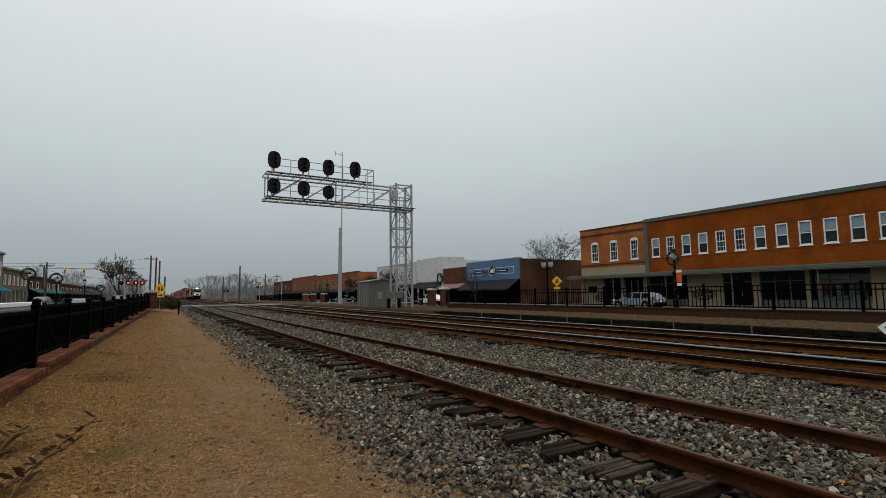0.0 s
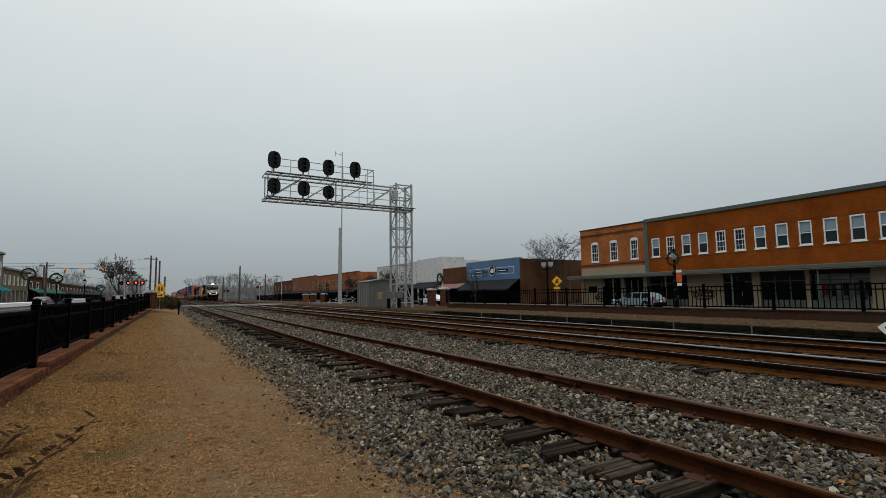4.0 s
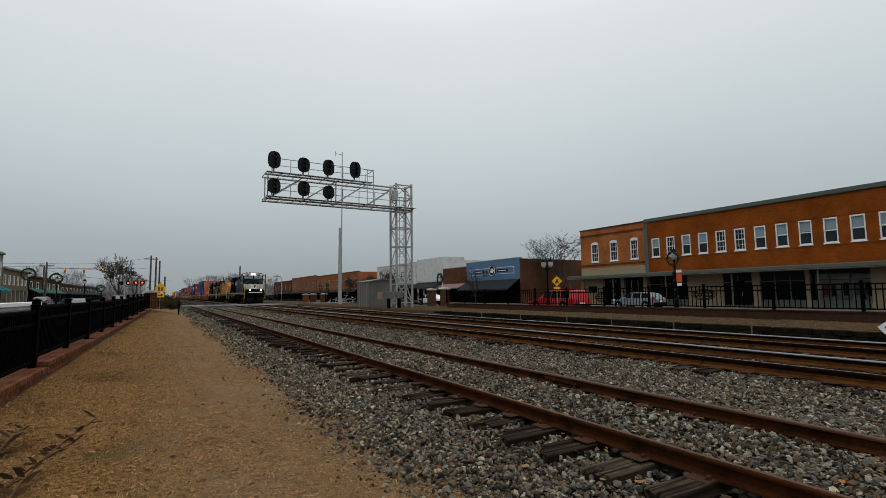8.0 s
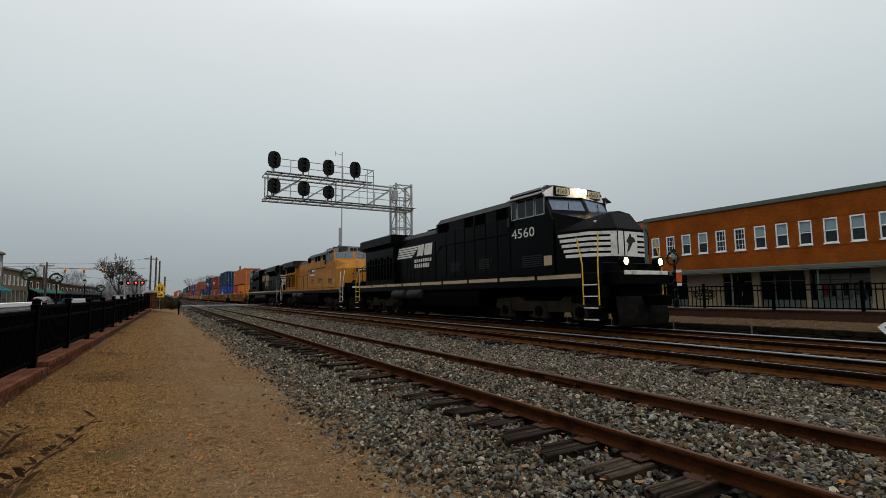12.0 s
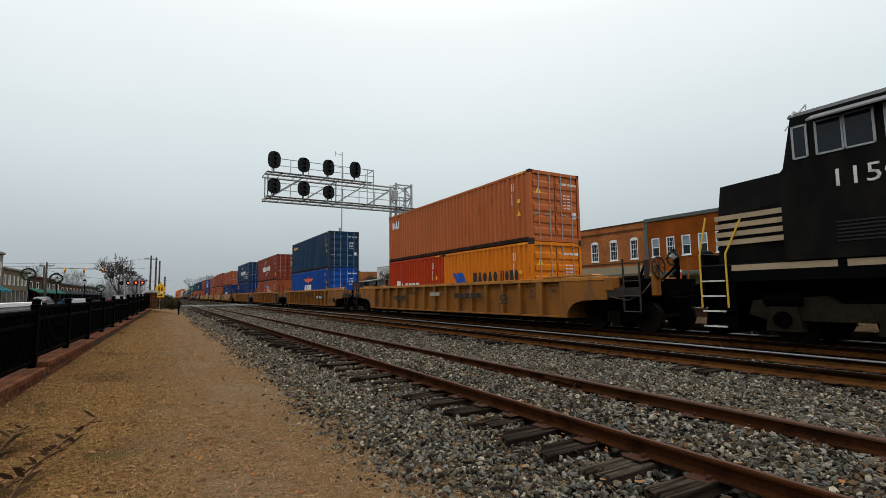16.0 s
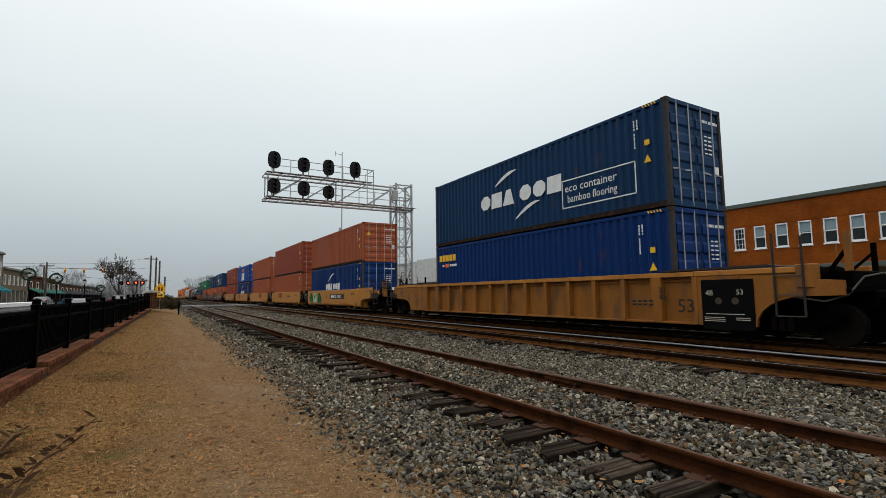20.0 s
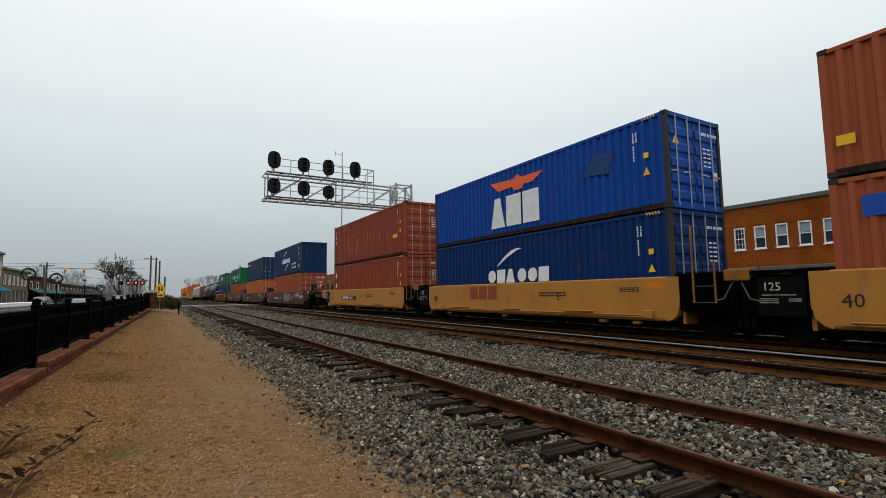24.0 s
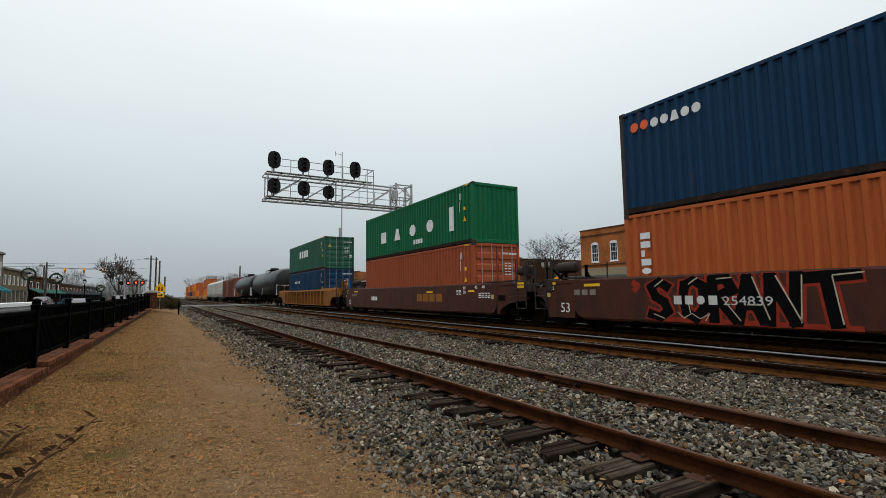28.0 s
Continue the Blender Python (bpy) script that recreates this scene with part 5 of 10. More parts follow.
    for sx in (-1, 1):
        x0, x1 = sorted((sx * 0.45, sx * 1.05))
        yb = slope(4.52, 0.45) - 0.05
        part("board_frame", Geo().box(x0 - 0.03, x1 + 0.03, yb + 0.004, yb + 0.1, 4.39, 4.69), M_BLACK, cab)
        bd = part("number_board", Geo().box(x0, x1, yb, yb + 0.1, 4.42, 4.66), L_BOARD if lamp else L_ROOF, cab)
        if number:
            letters("writing", number, 0.24, M_MARKK, bd, Matrix.Translation((x0 + 0.03, yb - 0.004, 4.455)) @ SOUTH, stretch=0.98)
        xw = sx * 1.472
        for y0, y1 in ((cab0 + 0.70, cab0 + 1.12), (cab0 + 1.20, cab0 + 1.62), (cab0 + 1.64, cab0 + 2.06), (cab0 + 2.14, cab0 + 2.42)) if ge else ((cab0 + 0.30, cab0 + 0.54), (cab0 + 0.70, cab0 + 1.12), (cab0 + 1.15, cab0 + 1.58), (cab0 + 1.75, cab0 + 2.10)):
            w = part("side_window", Geo().box(*sorted((xw - sx * 0.03, xw + sx * 0.012)), y0, y1, 3.76, 4.38), L_CABGLASS, cab)
            fr = Geo()
            for a in (y0, y1):
                fr.box(*sorted((xw, xw + sx * 0.02)), a - 0.02, a + 0.02, 3.74, 4.40)
            for zz in (3.74, 4.38):
                fr.box(*sorted((xw, xw + sx * 0.02)), y0, y1, zz - 0.015, zz + 0.02)
            part("window_frame", fr, M_ROD, w)
        part("sunshade", Geo().prism([(sx * 1.46, 4.50), (sx * 1.46, 4.54), (sx * 1.74, 4.40), (sx * 1.74, 4.37)], "y", cab0 + 0.65, cab1 - 0.1), L_SHADE, cab)
        part("mirror", Geo().cbox(*sorted((sx * 1.50, sx * 1.58)), cab1 - 0.05, cab1 + 0.08, 3.5, 3.85, 0.01), L_GREY, cab)
        grl = Geo()
        for k in range(6):
            grl.box(*sorted((xw, xw + sx * 0.012)), cab0 + 0.9, cab0 + 1.9, 2.02 + 0.07 * k, 2.05 + 0.07 * k)
        part("louvre", grl, L_GREY, cab)
        if ge:
            for yv in (cab1 + 1.4, cab1 + 3.6):
                lv = Geo()
                for k in range(6):
                    lv.box(*sorted((sx * 1.44, sx * 1.452)), yv, yv + 0.7, 2.1 + 0.07 * k, 2.13 + 0.07 * k)
                part("louvre", lv, L_GREY, t)
        else:
            part("roof_rail", Geo().tube([(sx * 1.3, -7.9, roof + 0.02), (sx * 1.3, -7.9, roof + 0.12), (sx * 1.3, -8.3, roof - 0.3)], 0.015, 5), L_WHITE, cab)
        if number:
            yl = cab0 + 2.45 if (sx < 0) else cab0 + 0.75
            if not ge:
                yl = cab0 + 1.6 if sx < 0 else cab0 + 0.85
            mm = Matrix.Translation((xw + sx * 0.008, yl, 3.06)) @ (WEST if sx < 0 else Matrix.Rotation(math.pi, 4, "Z") @ WEST)
            letters("writing", number, 0.48, number_mat or L_WHITE, cab, mm, stretch=1.30 if ge else 1.12, label="road number")
    # nose stripes: bands that sweep round the nose sides
    def band(pts, za, zb, off=0.012):
        """A thin band along plan points, turned outwards from the nose's middle line."""
        g = Geo()
        for (xa, ya), (xb, yb) in zip(pts, pts[1:]):
            d = Vector((xb - xa, yb - ya, 0)).normalized()
            o = Vector((d.y, -d.x, 0))
            if o.dot(Vector(((xa + xb) / 2, (ya + yb) / 2 + 8.0, 0))) < 0:
                o = -o
            a, b = Vector((xa, ya, 0)), Vector((xb, yb, 0))
            c = [a + o * off, b + o * off, b - o * 0.02, a - o * 0.02]
            g.face_set([(p.x, p.y, za) for p in c] + [(p.x, p.y, zb) for p in c], [(0, 1, 2, 3), (7, 6, 5, 4), (0, 4, 5, 1), (1, 5, 6, 2), (2, 6, 7, 3), (3, 7, 4, 0)])
        return g
    if stripes and ge:
        for k in range(5):
            za = 2.20 + 0.166 * k
            for sx in (-1, 1):
                u = 0.30 - 0.055 * k
                start = (1.45 + (1.24 - 1.45) * u, -7.80 + (-9.02 + 7.80) * u)
                part("nose_stripe", band([(sx * start[0], start[1]), (sx * 1.24, -9.02), (sx * 0.62, -9.52)], za, za + 0.098), L_WHITE, t)
            part("nose_stripe", band([(0.30, -9.52), (0.62, -9.52)], za, za + 0.098), L_WHITE, t)
        part("nose_emblem", band([(-0.76, -9.407), (-0.62, -9.52), (0.28, -9.52)], 2.20, 2.96, 0.016), L_WHITE, t, "plain white emblem panel")
        part("emblem_shape", Geo().prism([(-0.22, 2.32), (-0.12, 2.36), (-0.02, 2.50), (0.06, 2.62), (0.2, 2.66), (0.12, 2.78), (0.02, 2.80), (-0.04, 2.92), (-0.10, 2.80), (-0.22, 2.66), (-0.12, 2.58), (-0.16, 2.44)], "y", -9.546, -9.5), M_MARKK, t)
    elif stripes:
        for k in range(4):
            za = 2.15 + 0.19 * k
            for sx in (-1, 1):
                g = Geo()
                g.face_set([(sx * (nw + 0.1), nf - 0.02, za), (sx * (nw + 0.1), nf - 0.02, za + 0.11), (sx * (1.40 + 0.004), nb - 0.5 + 0.22 * k, za + 0.11), (sx * (1.40 + 0.004), nb - 0.5 + 0.22 * k, za), (sx * 0.9, nf, za), (sx * 0.9, nf, za + 0.11), (sx * 1.2, nb, za + 0.11), (sx * 1.2, nb, za)], [(0, 1, 2, 3), (4, 7, 6, 5), (0, 3, 7, 4), (1, 5, 6, 2), (0, 4, 5, 1), (3, 2, 6, 7)])
                g.box(*sorted((sx * 0.30, sx * (nw + 0.1))), nf - 0.022, nf + 0.02, za, za + 0.11)
                part("nose_stripe", g, trim, t)
        part("nose_emblem", Geo().box(-0.28, 0.28, nf - 0.03, nf + 0.04, 1.9, 2.74), L_WHITE, t, "plain white emblem panel")
    if not stripes:
        nb_ = part("nose_board", Geo().box(-0.5, 0.5, nf - 0.02, nf + 0.06, 2.75, 3.02), M_MARKK, t)
        letters("writing", number, 0.24, L_YELLOW, nb_, Matrix.Translation((-0.36, nf - 0.024, 2.80)) @ SOUTH, stretch=1.15)
        for sx in (-1, 1):
            for k in range(3):
                part("nose_wing", Geo().box(*sorted((sx * 0.1, sx * (0.8 - 0.14 * k))), nf - 0.015, nf + 0.06, 2.58 - 0.12 * k, 2.66 - 0.12 * k), M_MARKB, t, "plain blue wing band")
    # lamps
    for sx in (-1, 1):
        hd = part("headlight", Geo().cyl((sx * 0.14, slope(4.5) - 0.09, 4.56), (sx * 0.14, slope(4.5) + 0.1, 4.56), 0.11, n=16), lamp or L_GREY, t, "lit headlamp" if lamp else "")
        lx, ly, lz = (sx * 0.78, -9.95, 2.02) if ge else (sx * 0.92, nf - 0.62, 1.96)
        hs = part("ditch_light", Geo().cyl((lx, ly, lz), (lx, ly + 0.12, lz), 0.105, n=16), lamp or L_GREY, t, "lit ditch light" if lamp else "")
        part("lamp_housing", Geo().lathe([(0.09, 0.26), (0.14, 0.20), (0.15, 0.0), (0.12, 0.0), (0.11, 0.05)], (lx, ly - 0.015, lz), "y", 16), M_BLACK, hs, smooth=True)
        part("lamp_stand", Geo().cbox(lx - 0.05, lx + 0.05, ly + 0.08, ly + 0.2, 1.7, lz - 0.1, 0.01), M_BLACK, hs)
    # hood
    if ge:
        segs = [("equipment_cabin", 1.42, cab1, 0.0, 4.56), ("engine_hood", 0.98, 0.0, 5.2, 4.30), ("radiator_cabin", 1.24, 5.2, e - 1.7, 4.0)]
    else:
        segs = [("equipment_cabin", 1.42, cab1, -1.65, 4.58), ("engine_hood", 0.98, -1.65, 3.6, 4.34), ("radiator_cabin", 1.05, 3.6, 9.0, 4.0), ("rear_hood", 1.12, 9.0, 10.1, 4.58)]
    for nm, w, y0, y1, z1 in segs:
        hood = part(nm, Geo().prism([(-w, 1.72), (-w, z1 - 0.25), (-w + 0.25, z1), (w - 0.25, z1), (w, z1 - 0.25), (w, 1.72)], "y", y0, y1), body, t)
        k, y = 0, y0 + 0.12
        step = 0.43 if nm == "radiator_cabin" and ge else 0.76
        while y + step - 0.04 < y1:
            for sx in (-1, 1):
                xx = sx * w
                d = part("hood_door", Geo().cbox(*sorted((xx, xx + sx * 0.022)), y, y + step - 0.06, 1.86, z1 - 0.62, 0.01), cab_c if nm == "equipment_cabin" else body, hood)
                if nm == "radiator_cabin" and ge:
                    part("door_grille", Geo().box(*sorted((xx + sx * 0.02, xx + sx * 0.03)), y + 0.06, y + step - 0.12, 1.98, z1 - 0.82 + 0.08 * (k % 2)), L_GRILLE, d)
                elif k % 3 == 1:
                    part("latch", Geo().cbox(*sorted((xx + sx * 0.02, xx + sx * 0.05)), y + 0.32, y + 0.40, 2.3, 2.42, 0.008), L_GREY, d)
            y += step
            k += 1
        if nm == "equipment_cabin":
            for sx in (-1, 1):
                for ya, yb, za, zb in ((-5.26, -4.66, 3.87, 4.44), (-3.88, -3.22, 3.87, 4.44), (-3.01, -2.43, 3.87, 4.48), (-1.07, -0.22, 3.88, 4.28)) if ge else ((-5.78, -3.47, 3.16, 3.50), (-5.78, -3.47, 2.07, 2.40), (-3.30, -1.75, 3.20, 3.62)):
                    part("intake_grille", Geo().box(*sorted((sx * (w - 0.04), sx * (w + 0.028))), ya, yb, za, min(zb, z1 - 0.27)), L_GRILLE, hood)
    # radiator wings
    r0, r1 = (5.0, e - 1.38) if ge else (3.6, 9.0)
    wing = [(-1.20, 3.80), (-1.50, 3.98), (-1.50, 4.40), (-1.42, 4.46), (1.42, 4.46), (1.50, 4.40), (1.50, 3.98), (1.20, 3.80)] if ge else [(-1.05, 3.40), (-1.46, 3.95), (-1.44, 4.40), (-1.2, 4.54), (1.2, 4.54), (1.44, 4.40), (1.46, 3.95), (1.05, 3.40)]
    rc = part("radiator_wing", Geo().prism(wing, "y", r0, r1), dark if body is L_BLACK else L_GREY, t)
    for sx in (-1, 1):
        part("radiator_grille", Geo().face_set([(sx * (wing[0][0] * -1 + 0.03), r0 + 0.5, wing[0][1] + 0.03), (sx * 1.49, r0 + 0.5, wing[1][1] - 0.02), (sx * 1.49, r1 - 0.6, wing[1][1] - 0.02), (sx * (-wing[0][0] + 0.03), r1 - 0.6, wing[0][1] + 0.03)], [(0, 1, 2, 3)]), L_GRILLE, rc)
    part("roof_fan_cover", Geo().cbox(-1.0, 1.0, r0 + 0.6, r1 - 0.5, 4.45, 4.54, 0.03), L_GREY, rc)
    part("exhaust_stack", Geo().cbox(-0.45, 0.45, 1.6, 2.7, 4.18, 4.46, 0.04), M_UNDER, t)
    horn = Geo()
    for k in range(3):
        horn.lathe([(0.03, 0.0), (0.035, 0.22), (0.10, 0.38)], (0.25 * (k - 1), (0.8 if ge else 1.1) - 0.1 * k, 4.40 if ge else 4.74), "y", 8)
    horn.cyl((0, 0.9 if ge else 1.2, 4.2), (0, 0.9 if ge else 1.2, 4.42 if ge else 4.76), 0.04, n=6)
    part("horn", horn, M_BLACK, t)
    # walkway rails
    for sx in (-1, 1):
        y0 = 0.1 if ge else -1.4
        pts = [(sx * 1.40, y0 + k * 1.35, 2.88) for k in range(int((e - (1.3 if ge else 2.4) - y0) / 1.35) + 1)]
        if ge:
            pts = [(sx * 1.47, cab1 + 0.3, 3.30), (sx * 1.47, -0.5, 3.30)] + pts
            railing(t, pts[:2], M_BLACK)
            railing(t, pts[1:3], M_BLACK)
            railing(t, pts[2:], M_BLACK if body is L_BLACK else L_GREY, 1.72)
        else:
            railing(t, pts, M_BLACK, 1.72)
    part("end_rail", Geo().tube([(-1.35, e - 0.8, 1.72), (-1.35, e - 0.8, 2.75), (-0.5, e - 0.8, 2.75), (-0.5, e - 0.8, 1.9), (0.5, e - 0.8, 1.9), (0.5, e - 0.8, 2.75), (1.35, e - 0.8, 2.75), (1.35, e - 0.8, 1.72)], 0.022), L_WHITE if ge else L_GREY, t)
    if stripes and not ge:      # rear end of the hood: slanting corners with bands and number, a door between them
        plan = [(-1.12, 10.09), (-0.3, 10.8), (0.3, 10.8), (1.12, 10.09)]
        part("hood_end", Geo().prism(plan, "z", 2.30, 4.40).face_set([(x, y, 4.40) for x, y in plan] + [(x * 0.8, y - 0.05, 4.58) for x, y in plan], [(0, 1, 5, 4), (1, 2, 6, 5), (2, 3, 7, 6), (4, 5, 6, 7), (3, 0, 4, 7)]), body, t)
        part("sand_box", Geo().prism([(-1.10, 10.05), (-0.95, 10.6), (-0.4, 11.0), (0.4, 11.0), (0.95, 10.6), (1.10, 10.05)], "z", 1.72, 2.34), body, t)
        for sx in (-1, 1):
            along = Vector((-0.82 * sx, 0.71, 0)).normalized()
            out = Vector((0.71 * sx, 0.82, 0)).normalized()
            foot = Vector((1.12 * sx, 10.09, 0))
            for k in range(5):
                za, a = 2.40 + 0.218 * k, 0.34 - 0.085 * k
                q = [foot + along * u + out * o + Vector((0, 0, z)) for o in (-0.01, 0.008) for u, z in ((a, za), (1.075, za), (1.075, za + 0.135), (a - 0.055, za + 0.135))]
                part("end_stripe", Geo().face_set(q, [(0, 1, 2, 3), (7, 6, 5, 4), (0, 4, 5, 1), (1, 5, 6, 2), (2, 6, 7, 3), (3, 7, 4, 0)]), L_DUST, t)
            x = along if sx > 0 else -along
            at_ = foot + along * (0.24 if sx > 0 else 0.86) + out * 0.008 + Vector((0, 0, 3.92))
            letters("writing", number, 0.38, L_DUST, t, Matrix(((x.x, 0, out.x, at_.x), (x.y, 0, out.y, at_.y), (0, 1, 0, at_.z), (0, 0, 0, 1))), depth=0.006, stretch=0.78)
            part("rear_lamp", Geo().cyl((sx * 0.13, 10.78, 3.92), (sx * 0.13, 10.84, 3.92), 0.10, n=12), L_SHADE, t)
            part("rear_ditch_light", Geo().cyl((sx * 0.55, 10.9, 1.98), (sx * 0.55, 11.02, 1.98), 0.10, n=12), L_SHADE, t)
            for k in range(6):
                part("louvre", Geo().box(*sorted((sx * 1.12, sx * 1.135)), 9.15, 9.9, 3.86 + 0.07 * k, 3.89 + 0.07 * k), L_GREY, t)
            for y, z in ((-1.3, 2.25), (1.22, 2.18), (2.21, 2.13), (3.2, 2.13)):
                part("label_plate", Geo().box(*sorted((sx * 1.0, sx * 1.012)), y - 0.06, y + 0.06, z - 0.03, z + 0.03), L_DUST, t)
        rd = part("rear_door", Geo().cbox(-0.29, 0.29, 10.79, 10.82, 2.36, 3.48, 0.01), L_DUST, t)
        part("door_window", Geo().box(-0.20, 0.20, 10.81, 10.828, 2.48, 3.38), L_GRILLE, rd)
        part("roof_grab", Geo().tube([(0.5, 10.6, 4.56), (0.5, 10.6, 4.70), (0.5, 10.05, 4.70), (0.5, 10.05, 4.56)], 0.018, 5), L_SHADE, t)
        part("brake_hump", Geo().prism([(-1.5, 4.3), (-1.42, 4.62), (0.2, 4.62), (1.2, 4.3)], "x", -0.86, 0.86), body, t)
    if stripes:                 # plain brand blocks on the hood sides
        for sx in (-1, 1):
            if ge:
                y0, zz, w = (5.2, 3.06, 0.98)
            else:
                y0, zz, w = (1.95, 2.96, 0.98)
            d = 1 if sx < 0 else -1
            xa, xb = sorted((sx * (w + 0.024), sx * (w + 0.03)))
            base = y0 if sx < 0 else (1.0 if ge else -1.95)
            g = Geo()
            if ge:
                for k in range(5):
                    a, z0 = base - d * (0.06 * k), zz + 0.122 * k
                    g.prism([(a, z0), (a - d * (1.85 + 0.13 * k), z0), (a - d * (1.93 + 0.13 * k), z0 + 0.085), (a - d * 0.03, z0 + 0.085)], "x", xa, xb)
                g.prism([(base - d * 2.35, zz + 0.02), (base - d * 3.05, zz + 0.02), (base - d * 3.2, zz + 0.58), (base - d * 2.6, zz + 0.58)], "x", xa, xb)
                g.prism([(base - d * 3.15, zz + 0.02), (base - d * 3.95, zz + 0.02), (base - d * 4.05, zz + 0.58), (base - d * 3.3, zz + 0.58)], "x", xa, xb)
                part("brand_mark", g, L_WHITE, t, "plain white brand shapes with speed bands")
                g = Geo()
                for row, cnt in ((0, 8), (1, 7)):
                    for k in range(cnt):
                        a = base - d * (2.1 + 0.235 * k)
                        z0 = zz - 0.30 - 0.28 * row
                        g.prism([(a, z0), (a - d * 0.16, z0), (a - d * 0.20, z0 + 0.2), (a - d * 0.04, z0 + 0.2)], "x", xa, xb)
            else:
                base = -1.80 if sx > 0 else 2.99
                for k in range(5):
                    a, z0 = base - d * 0.055 * k, 3.0 + 0.138 * k
                    g.prism([(a, z0), (a - d * (1.85 + 0.17 * k), z0), (a - d * (1.98 + 0.17 * k), z0 + 0.105), (a - d * 0.04, z0 + 0.105)], "x", xa, xb)
                for y0, w0, lean_ in ((2.90, 0.82, 0.24), (3.84, 0.76, 0.28)):
                    g.prism([(base - d * y0, 3.0), (base - d * (y0 + w0), 3.0), (base - d * (y0 + w0 + lean_), 3.66), (base - d * (y0 + lean_), 3.66)], "x", xa, xb)
                part("brand_mark", g, L_BUFF, t, "plain buff brand shapes with speed bands")
                g = Geo()
                for row, cnt in ((0, 7), (1, 8)):
                    for k in range(cnt):
                        a, z0 = base - d * (2.60 - 0.10 * row + 0.262 * k), 2.66 - 0.31 * row
                        g.prism([(a, z0), (a - d * 0.19, z0), (a - d * 0.25, z0 + 0.235), (a - d * 0.06, z0 + 0.235)], "x", xa, xb)
                part("brand_mark", g, L_BUFF, t, "two rows of small buff brand blocks")
                continue
            part("brand_mark", g, L_WHITE, t, "two rows of small white brand blocks")
    if body is L_YELLOW:
        for y0, y1, w, z1 in ((cab1, 0.0, 1.42, 4.56), (0.0, 5.2, 0.98, 4.30)):
            part("roof_cover", Geo().prism([(-w - 0.012, 4.08), (-w - 0.012, z1 - 0.25), (-w + 0.25, z1 + 0.012), (w - 0.25, z1 + 0.012), (w + 0.012, z1 - 0.25), (w + 0.012, 4.08)], "y", y0 + 0.01, y1 - 0.01), L_GREY, t, "dusty grey roof")
        for sx in (-1, 1):
            for ya, yb in ((5.45, 7.15), (7.25, 8.9)):
                part("intake_recess", Geo().box(*sorted((sx * 1.22, sx * 1.266)), ya, yb, 3.38, 3.80), L_GRILLE, t)
            part("wing_lip", Geo().cbox(*sorted((sx * 1.46, sx * 1.51)), 5.0, 9.72, 3.95, 4.0, 0.008), M_CAST, t)
    if body is L_YELLOW:        # faded brand row as plain blocks, and a faded flag patch
        for sx in (-1, 1):
            d = -sx
            for k in range(12):
                y = (4.7 if sx < 0 else 0.3) - d * 0.38 * k
                part("brand_block", Geo().box(*sorted((sx * 1.004, sx * 1.01)), *sorted((y, y - d * 0.27)), 2.95, 3.42), L_FADED, t, "faded red block of a brand name" if k == 0 else "")
            for k in range(4):
                part("flag_band", Geo().box(*sorted((sx * 1.446, sx * 1.452)), -2.3, -0.9, 2.6 + 0.17 * k, 2.72 + 0.17 * k), (L_FADED, L_WHITE)[k % 2], t, "faded flag band" if k == 0 else "")
            part("flag_corner", Geo().box(*sorted((sx * 1.446, sx * 1.455)), -1.5, -0.9, 2.98, 3.3), M_MARKB, t)
    rolls(t, s_mid)
    if flip:
        t.matrix_basis = t.matrix_basis @ Matrix.Rotation(math.pi, 4, "Z")
    return t


locomotive(-117.1, "ge", L_BLACK, L_TAN, "black diesel locomotive with white nose bands and lit headlights", "4560", lamp=L_LAMP, rail_mat=L_RAILY)
locomotive(-94.4, "ge", L_YELLOW, L_YELLOW, "yellow diesel locomotive with grey roof and dusty sides", "7135", stripes=False, rail_mat=L_WHITE, number_mat=L_RED)
locomotive(-71.7, "emd", L_BLACK, L_TAN, "black diesel locomotive running backwards with white bands", "1150", flip=True, rail_mat=L_RAILY)

# ================= cars and containers, front to rear =================
LEN40, LEN20, Z0 = 12.192, 6.058, 0.36


def side_text(text, y_left, z, size, material=None, stretch=1.0):
    def put(t, W, w, top):
        letters("writing", text, size, material or M_MARKK, t, Matrix.Translation((-W - 0.006, y_left, z)) @ WEST, stretch=stretch)
    return put


def side_bars(y_left, z, rows, cols, w, h, material, gap=0.4):
    """Small print that cannot be read: plain bars."""
    def put(t, W, k, top):
        g = Geo()
        for r in range(rows):
            for c in range(cols):
                a = y_left - c * w * (1 + gap)
                g.box(-W - 0.006, -W + 0.002, a - w, a, z - r * h * 1.8, z - r * h * 1.8 + h)
        tagged(part("print_bar", g, material, t, "small print bars"), kind="stuff")
    return put


def side_panel(y0, y1, z0, z1, material, label=""):
    def put(t, W, w, top):
        part("panel", Geo().box(-W - 0.004, -W + 0.002, y0, y1, z0, z1), material, t, label)
    return put


M_PRIMER = mat("grey_primer", (0.36, 0.27, 0.27), 0.8, 0, 0.15, 4, 40, 0)
M_SCRAWLW = mat("chalky_white_spray", (0.30, 0.28, 0.25), 0.9, 0, 0.3, 8, 40, 0)
M_SCUFF = mat("dark_scuff", (0.02, 0.05, 0.14), 0.8, 0, 0.3, 8, 40, 0)
M_DISC = mat("blue_disc", (0.03, 0.22, 0.75), 0.6, 0, 0.1, 4, 40, 0)
M_SCRAWL = mat("white_green_scrawl", (0.35, 0.50, 0.30), 0.6, 0, 0.3, 6, 40, 0)
# first car: orange and red boxes
L_BADGE = mat("dull_badge", (0.05, 0.035, 0.025), 0.7, 0, 0.2, 4, 40, 0)


